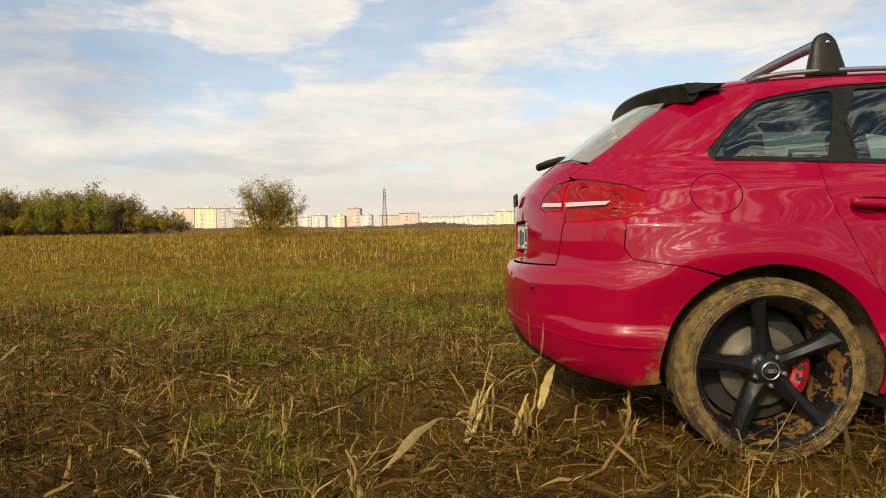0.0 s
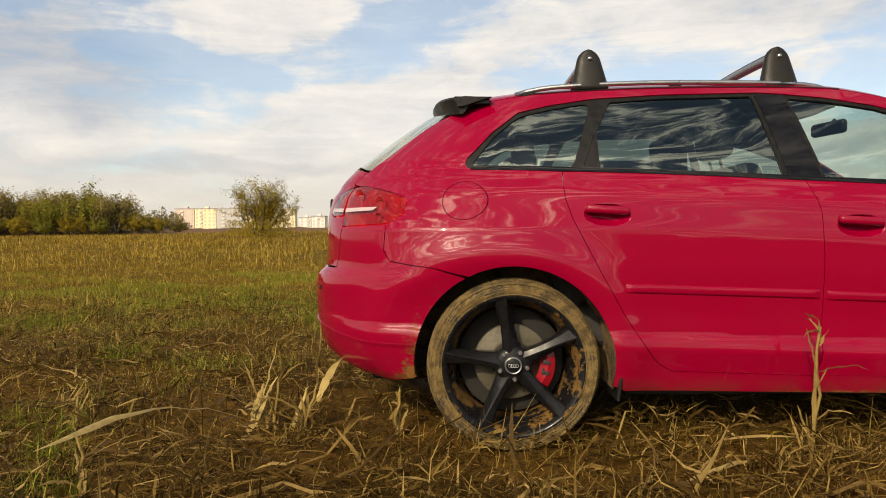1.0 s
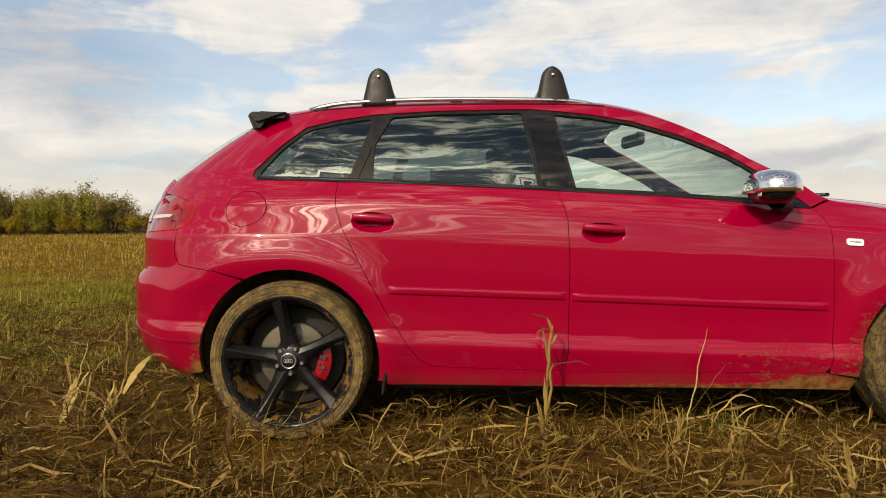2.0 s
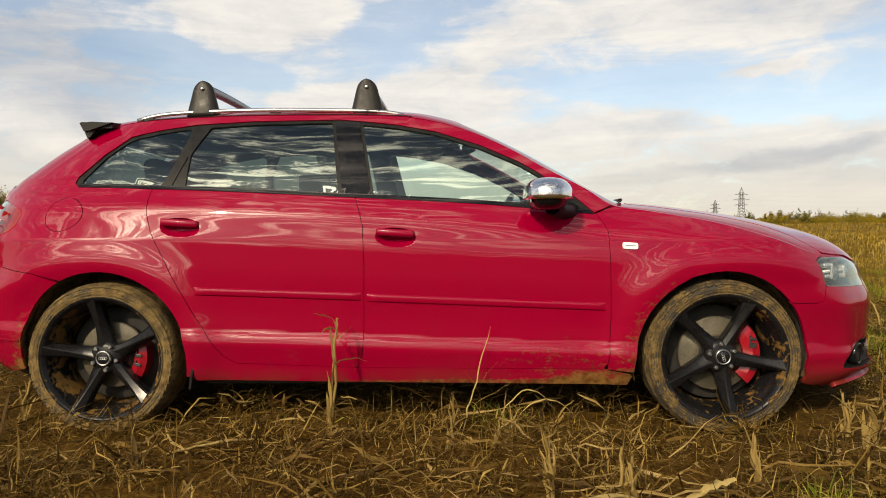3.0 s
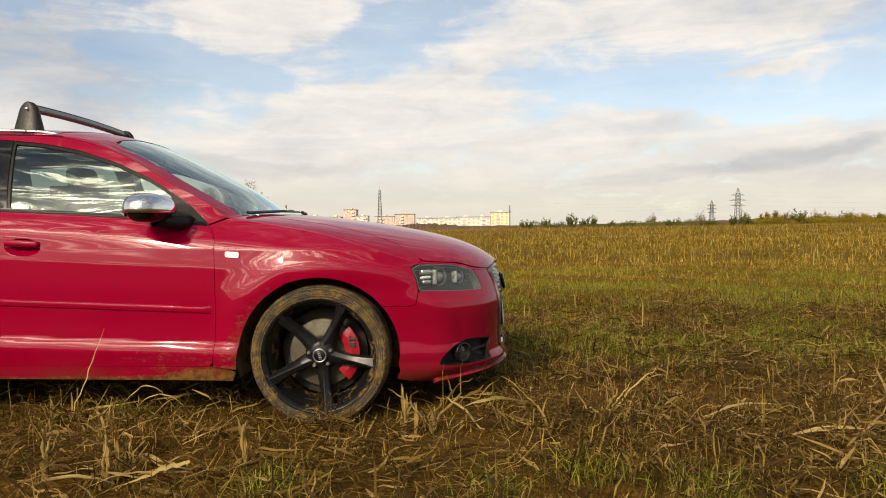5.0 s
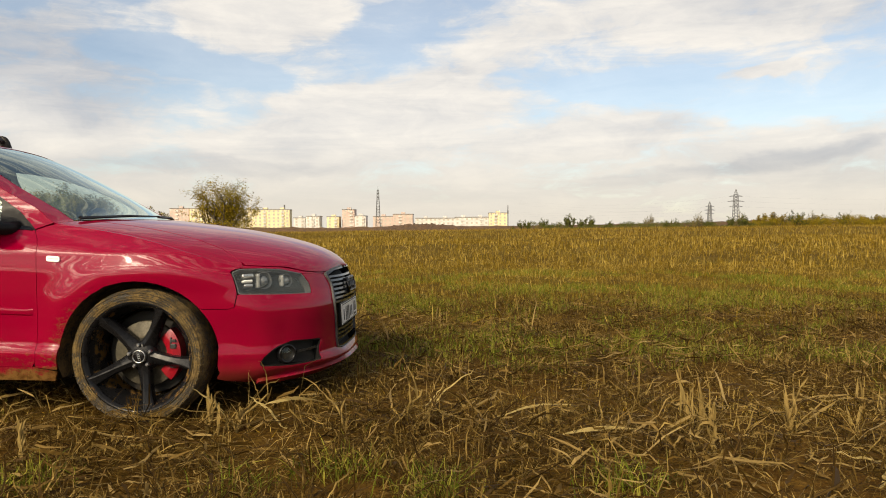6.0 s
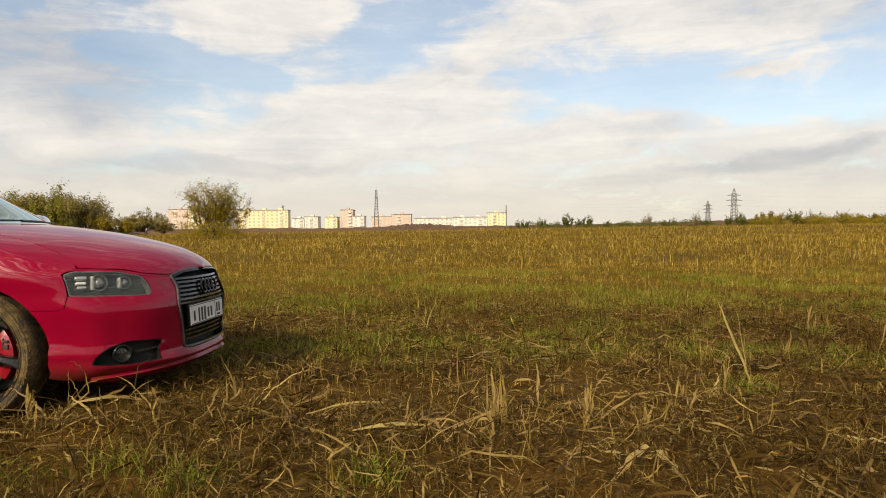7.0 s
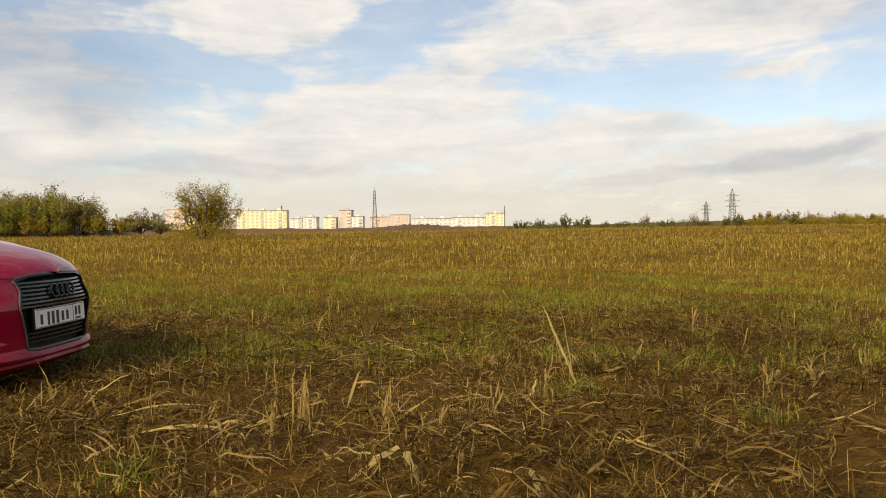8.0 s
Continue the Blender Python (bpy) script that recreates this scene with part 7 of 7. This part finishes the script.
# single stalks that stand out
def maize_stalk(x, y, h, leaves, lean, turn, seed, leaf_len=.22, label="dry pale maize stalk with torn leaves"):
    rg = np.random.default_rng(seed)
    s = thing("maize_stalk", label, "maize stalk", "maize stalks by the car", pose(x, y, float(ground_z(x, y)) - .015))
    for q in range(1 + (.12 < h < .3)):
        way = turn + rg.normal(0, .9) * (q > 0)
        hh, ln = h * (1 if q == 0 else rg.uniform(.45, .85)), lean + rg.uniform(0, .35) * (q > 0)
        d = np.array([math.cos(way), math.sin(way)])
        at = rg.normal(0, .018, 2) * (q > 0)

        def along(t):
            return (at[0] + d[0] * ln * hh * t ** 1.5, at[1] + d[1] * ln * hh * t ** 1.5, hh * t)
        kink = rg.normal(0, .006, (7, 2))
        pts = [(along(t)[0] + kink[k][0], along(t)[1] + kink[k][1], along(t)[2]) for k, t in enumerate(np.linspace(0, 1, 7))]
        radii = [.0062 * (1 - .3 * t) * (1.35 if k in (2, 4) else 1) for k, t in enumerate(np.linspace(0, 1, 7))]
        part("stem", tube_mesh("stem", pts, radii, LEAF_DRY, 7), s)
        for k in range(3 + (h > .3) * 4):  # sheaths round the stem
            t = rg.uniform(0, .75) if k else .02
            v, f = blades(np.array([along(t)]), np.array([way + rg.uniform(-3.1, 3.1)]), np.array([min(.16, hh * rg.uniform(.4, .75))]), np.array([rg.uniform(.010, .018)]), np.array([rg.uniform(.80, 1.0)]), np.array([rg.uniform(0, .5)]), 7, np.array([rg.normal(0, .6)]), .25, .6)
            part("sheath", mesh_of("sheath", v, f, LEAF_DRY), s)
        for k in range(leaves if q == 0 else 3):
            t = rg.uniform(.0, 1.0)
            v, f = blades(np.array([along(t)]), np.array([way + rg.uniform(-3.1, 3.1)]), np.array([leaf_len * rg.uniform(.4, 1.35)]), np.array([rg.uniform(.003, .011)]), np.array([rg.uniform(.3, 1.0)]), np.array([3.0 * rg.uniform(.1, 1.0) ** 2]), 9, np.array([rg.normal(0, .6)]), .2)
            part("leaf", mesh_of("leaf", v, f, LEAF_DRY), s)
    return s


for i, (x, y, h, k, lean, turn, ll) in enumerate((
        (-.30, -1.0, .46, 9, .08, .3, .13), (.17, -1.05, .15, 4, .3, .7, .34), (.48, -1.60, .19, 3, .05, 1.0, .12), (.71, -1.61, .18, 4, .1, 2.0, .10), (1.15, -1.50, .19, 2, .12, 2.2, .12),
        (1.68, -1.02, .21, 3, .15, 1.4, .14), (1.80, -1.00, .16, 3, .9, .5, .2), (.56, -1.00, .08, 6, .3, 2.8, .28), (.34, -1.08, .10, 5, .4, .4, .26),
        (-2.23, -.60, .22, 6, .25, 1.2, .30), (-2.10, -.62, .18, 4, .35, .6, .26), (-1.74, -.66, .24, 1, .30, 1.0, .1), (-3.0, -.66, .16, 3, .1, 1.0, .14), (-2.62, -1.3, .18, 3, .3, 2.3, .2),
        (3.85, -.95, .24, 6, .12, 1.6, .22), (3.78, -1.30, .20, 5, .1, 1.2, .16), (4.22, -1.0, .16, 6, .2, .6, .20), (4.72, -.85, .14, 3, .7, .9, .2),
        (6.5, 1.7, .22, 2, .1, 1.2, .12), (5.0, -.5, .14, 5, .2, .5, .2), (6.25, -.35, .18, 5, .2, 2.5, .18), (6.55, -.2, .18, 5, .2, 1.5, .18), (7.0, .1, .2, 4, .2, .5, .18), (2.3, -1.05, .12, 4, .6, 2.6, .2), (2.55, -.9, .15, 3, .5, .4, .22), (-4.1, .3, .15, 4, .3, 2.0, .2))):
    maize_stalk(x, y, h, k, lean, turn, 100 + i, ll)


# ragged stumps: cut leaf sheaths standing in a fan
def maize_stump(x, y, n, lo, hi, w0, w1, way, open_, seed):
    rg = np.random.default_rng(seed)
    s = thing("maize_stump", "ragged dry maize stump with torn upright leaf sheaths", "maize stump", "maize stumps by the car", pose(x, y, float(ground_z(x, y)) - .01))
    for k in range(n):
        at = rg.normal(0, .016, 2)
        v, f = blades(np.array([[at[0], at[1], 0]]), np.array([way + rg.normal(0, 1.1)]), np.array([rg.uniform(lo, hi)]), np.array([rg.uniform(w0, w1)]), np.array([1 - abs(rg.normal(0, open_))]), np.array([max(0, rg.normal(.1, .3))]), 7, np.array([rg.normal(0, .5)]), .22, .5)
        part("sheath", mesh_of("sheath", v, f, LEAF_DRY), s)


for i, q in enumerate((
        (3.80, -.90, 10, .12, .30, .007, .015, 1.2, .22), (4.22, -.98, 9, .10, .26, .007, .015, 2.0, .28), (-2.32, -.60, 5, .08, .18, .010, .016, .6, .30),
        (5.05, -1.49, 8, .08, .20, .005, .009, 1.0, .75), (4.75, -.55, 4, .10, .20, .010, .016, .8, .3), (6.30, -.20, 5, .10, .22, .008, .014, 2.6, .4), (.72, -1.58, 8, .08, .18, .008, .015, 1.6, .22),
        (.40, -1.05, 6, .10, .22, .006, .012, 1.0, .3), (1.74, -1.06, 5, .10, .22, .008, .014, 1.2, .35), (-.88, -1.42, 4, .16, .32, .012, .020, .5, .45), (3.40, -1.20, 7, .08, .16, .005, .012, 1.5, .3), (2.62, -.95, 5, .10, .22, .006, .012, .6, .4),
        (-1.5, -1.35, 5, .07, .15, .005, .010, 1.5, .35), (-3.3, -.2, 7, .08, .16, .006, .012, 1.5, .35), (5.75, -1.12, 6, .12, .28, .008, .016, 2.9, .6), (4.45, -1.05, 5, .08, .17, .007, .012, 1.4, .3))):
    maize_stump(*q, 300 + i)


# large pale leaves lying out from broken stalks
def broad_leaf(x, y, z, az, length, width, rise, bow, seed):
    v, f = blades(np.array([[0, 0, z]]), np.array([az]), np.array([length]), np.array([width]), np.array([rise]), np.array([bow]), 14, np.array([.35 * math.sin(seed)]), .22, .30)
    thing("maize_leaf", "large pale dry maize leaf lying on the straw", "maize leaf", "large loose leaves", pose(x, y, float(ground_z(x, y))), mesh_of("maize_leaf", v, f, LEAF_PALE))


for i, (x, y, z, az, length, width, rise, bow) in enumerate((
        (-2.05, -.62, .10, .9, .20, .030, .65, .5),
        (5.95, -.95, .09, 3.0, .42, .020, .1, .5), (5.6, -.75, .07, 2.6, .40, .018, .1, .4), (.55, -1.75, .04, .4, .25, .026, .15, .8),
        (-.85, -1.35, .03, .62, .40, .026, .12, .4), (-2.9, -1.55, .05, 2.5, .45, .018, .08, .4), (-3.3, -1.1, .05, 2.2, .4, .016, .1, .4), (2.95, -1.0, .06, .5, .45, .012, .08, .3), (2.2, -.98, .10, 3.6, .3, .012, .3, .8), (3.2, -1.25, .05, .3, .32, .016, .1, .3))):
    broad_leaf(x, y, z, az, length, width, rise, bow, i)


# leaves and stalk ends that lean or lie between two places
def leaf_from(a, b, width, sag, label, seed):
    rg = np.random.default_rng(seed)
    t = np.linspace(0, 1, 13)[:, None]
    a, b = np.array(a, float), np.array(b, float)
    mid = a + (b - a) * t + np.array([0, 0, sag]) * (4 * t * (1 - t)) + rg.normal(0, .003, (13, 3))
    way = (b - a) / np.linalg.norm(b - a)
    across_way = np.cross(way, (.12, -.55, .83))
    across_way /= np.linalg.norm(across_way)
    w = width * np.clip(np.sin(math.pi * (.16 + .82 * t)), .05, 1) ** .7 * rg.uniform(.85, 1.1, (13, 1))
    if label == ARCHED:  # thin at the stump, broadest near its tip
        w = width * (.34 + .9 * np.exp(-((t - .80) / .16) ** 2)) * np.clip((1 - t) * 9, .12, 1)
    turn = across_way * np.cos(.5 * t * rg.normal()) + np.cross(way, across_way) * np.sin(.5 * t * rg.normal())
    fold = np.cross(way, across_way) * w * .18
    v = np.stack([mid - turn * w / 2, mid - fold, mid + turn * w / 2], 1)
    i = np.arange(12)[:, None] * 3 + np.arange(2)[None, :]
    f = np.stack([i, i + 1, i + 4, i + 3], -1).reshape(-1, 4)
    base = a if a[2] < b[2] else b
    o = Vector((base[0], base[1], float(ground_z(base[0], base[1]))))
    thing("maize_leaf", label, "maize leaf", "large loose leaves", Matrix.Translation(o), mesh_of("maize_leaf", v.reshape(-1, 3) - np.array(o), f, LEAF_PALE))


ARCHED = "long pale maize leaf arching out from its stump"
TALL, BROKEN, LYING = "tall pale maize leaf standing in the grass", "broad pale maize leaf bent over to the straw", "split maize stalk lying on the straw"
for i, (a, b, width, sag, label) in enumerate((
        ((-2.27, -.64, .03), (-2.51, -1.73, .27), .021, .10, ARCHED), ((-2.33, -.62, 0), (-2.27, -.58, .20), .022, .01, BROKEN), ((-2.32, -.63, 0), (-2.22, -.58, .22), .019, .01, BROKEN), ((-2.16, -.62, 0), (-2.09, -.60, .19), .021, .0, BROKEN), ((-2.30, -.60, 0), (-2.22, -.58, .37), .006, .0, TALL),
        ((5.23, -.35, 0), (5.02, -.38, .51), .017, .0, TALL), ((5.20, -.36, .02), (5.10, -.36, .57), .010, .0, TALL),
        ((4.33, -1.57, .10), (4.15, -1.76, .01), .030, .02, BROKEN), ((4.35, -1.58, .09), (4.42, -1.77, .01), .034, .02, BROKEN), ((4.36, -1.56, .06), (4.09, -1.57, .11), .012, -.01, LYING),
        ((4.51, -1.25, .02), (4.68, -.95, .05), .014, .01, LYING), ((4.91, -.55, 0), (4.96, -.55, .15), .017, .0, BROKEN),
        ((5.18, -1.2, .04), (5.45, -1.49, .03), .012, .01, LYING), ((4.82, -1.70, .06), (4.83, -1.88, .01), .028, .01, BROKEN),
        ((.21, -.97, .02), (.336, -.874, .44), .006, .0, TALL), ((1.02, -1.66, .10), (.80, -1.72, .03), .024, .01, BROKEN), ((.36, -.82, .03), (.62, -.80, .05), .008, .13, BROKEN), ((.42, -.84, .03), (.70, -.82, .04), .007, .10, BROKEN),
        ((1.80, -1.0, .02), (1.62, -1.02, .20), .014, .02, BROKEN), ((2.02, -1.0, .02), (1.86, -.98, .16), .012, .01, BROKEN), ((2.62, -.72, .02), (2.86, -.60, .20), .010, .02, TALL), ((2.60, -.72, .02), (2.72, -.70, .16), .008, .0, BROKEN))):
    leaf_from(a, b, width, sag, label, 700 + i)
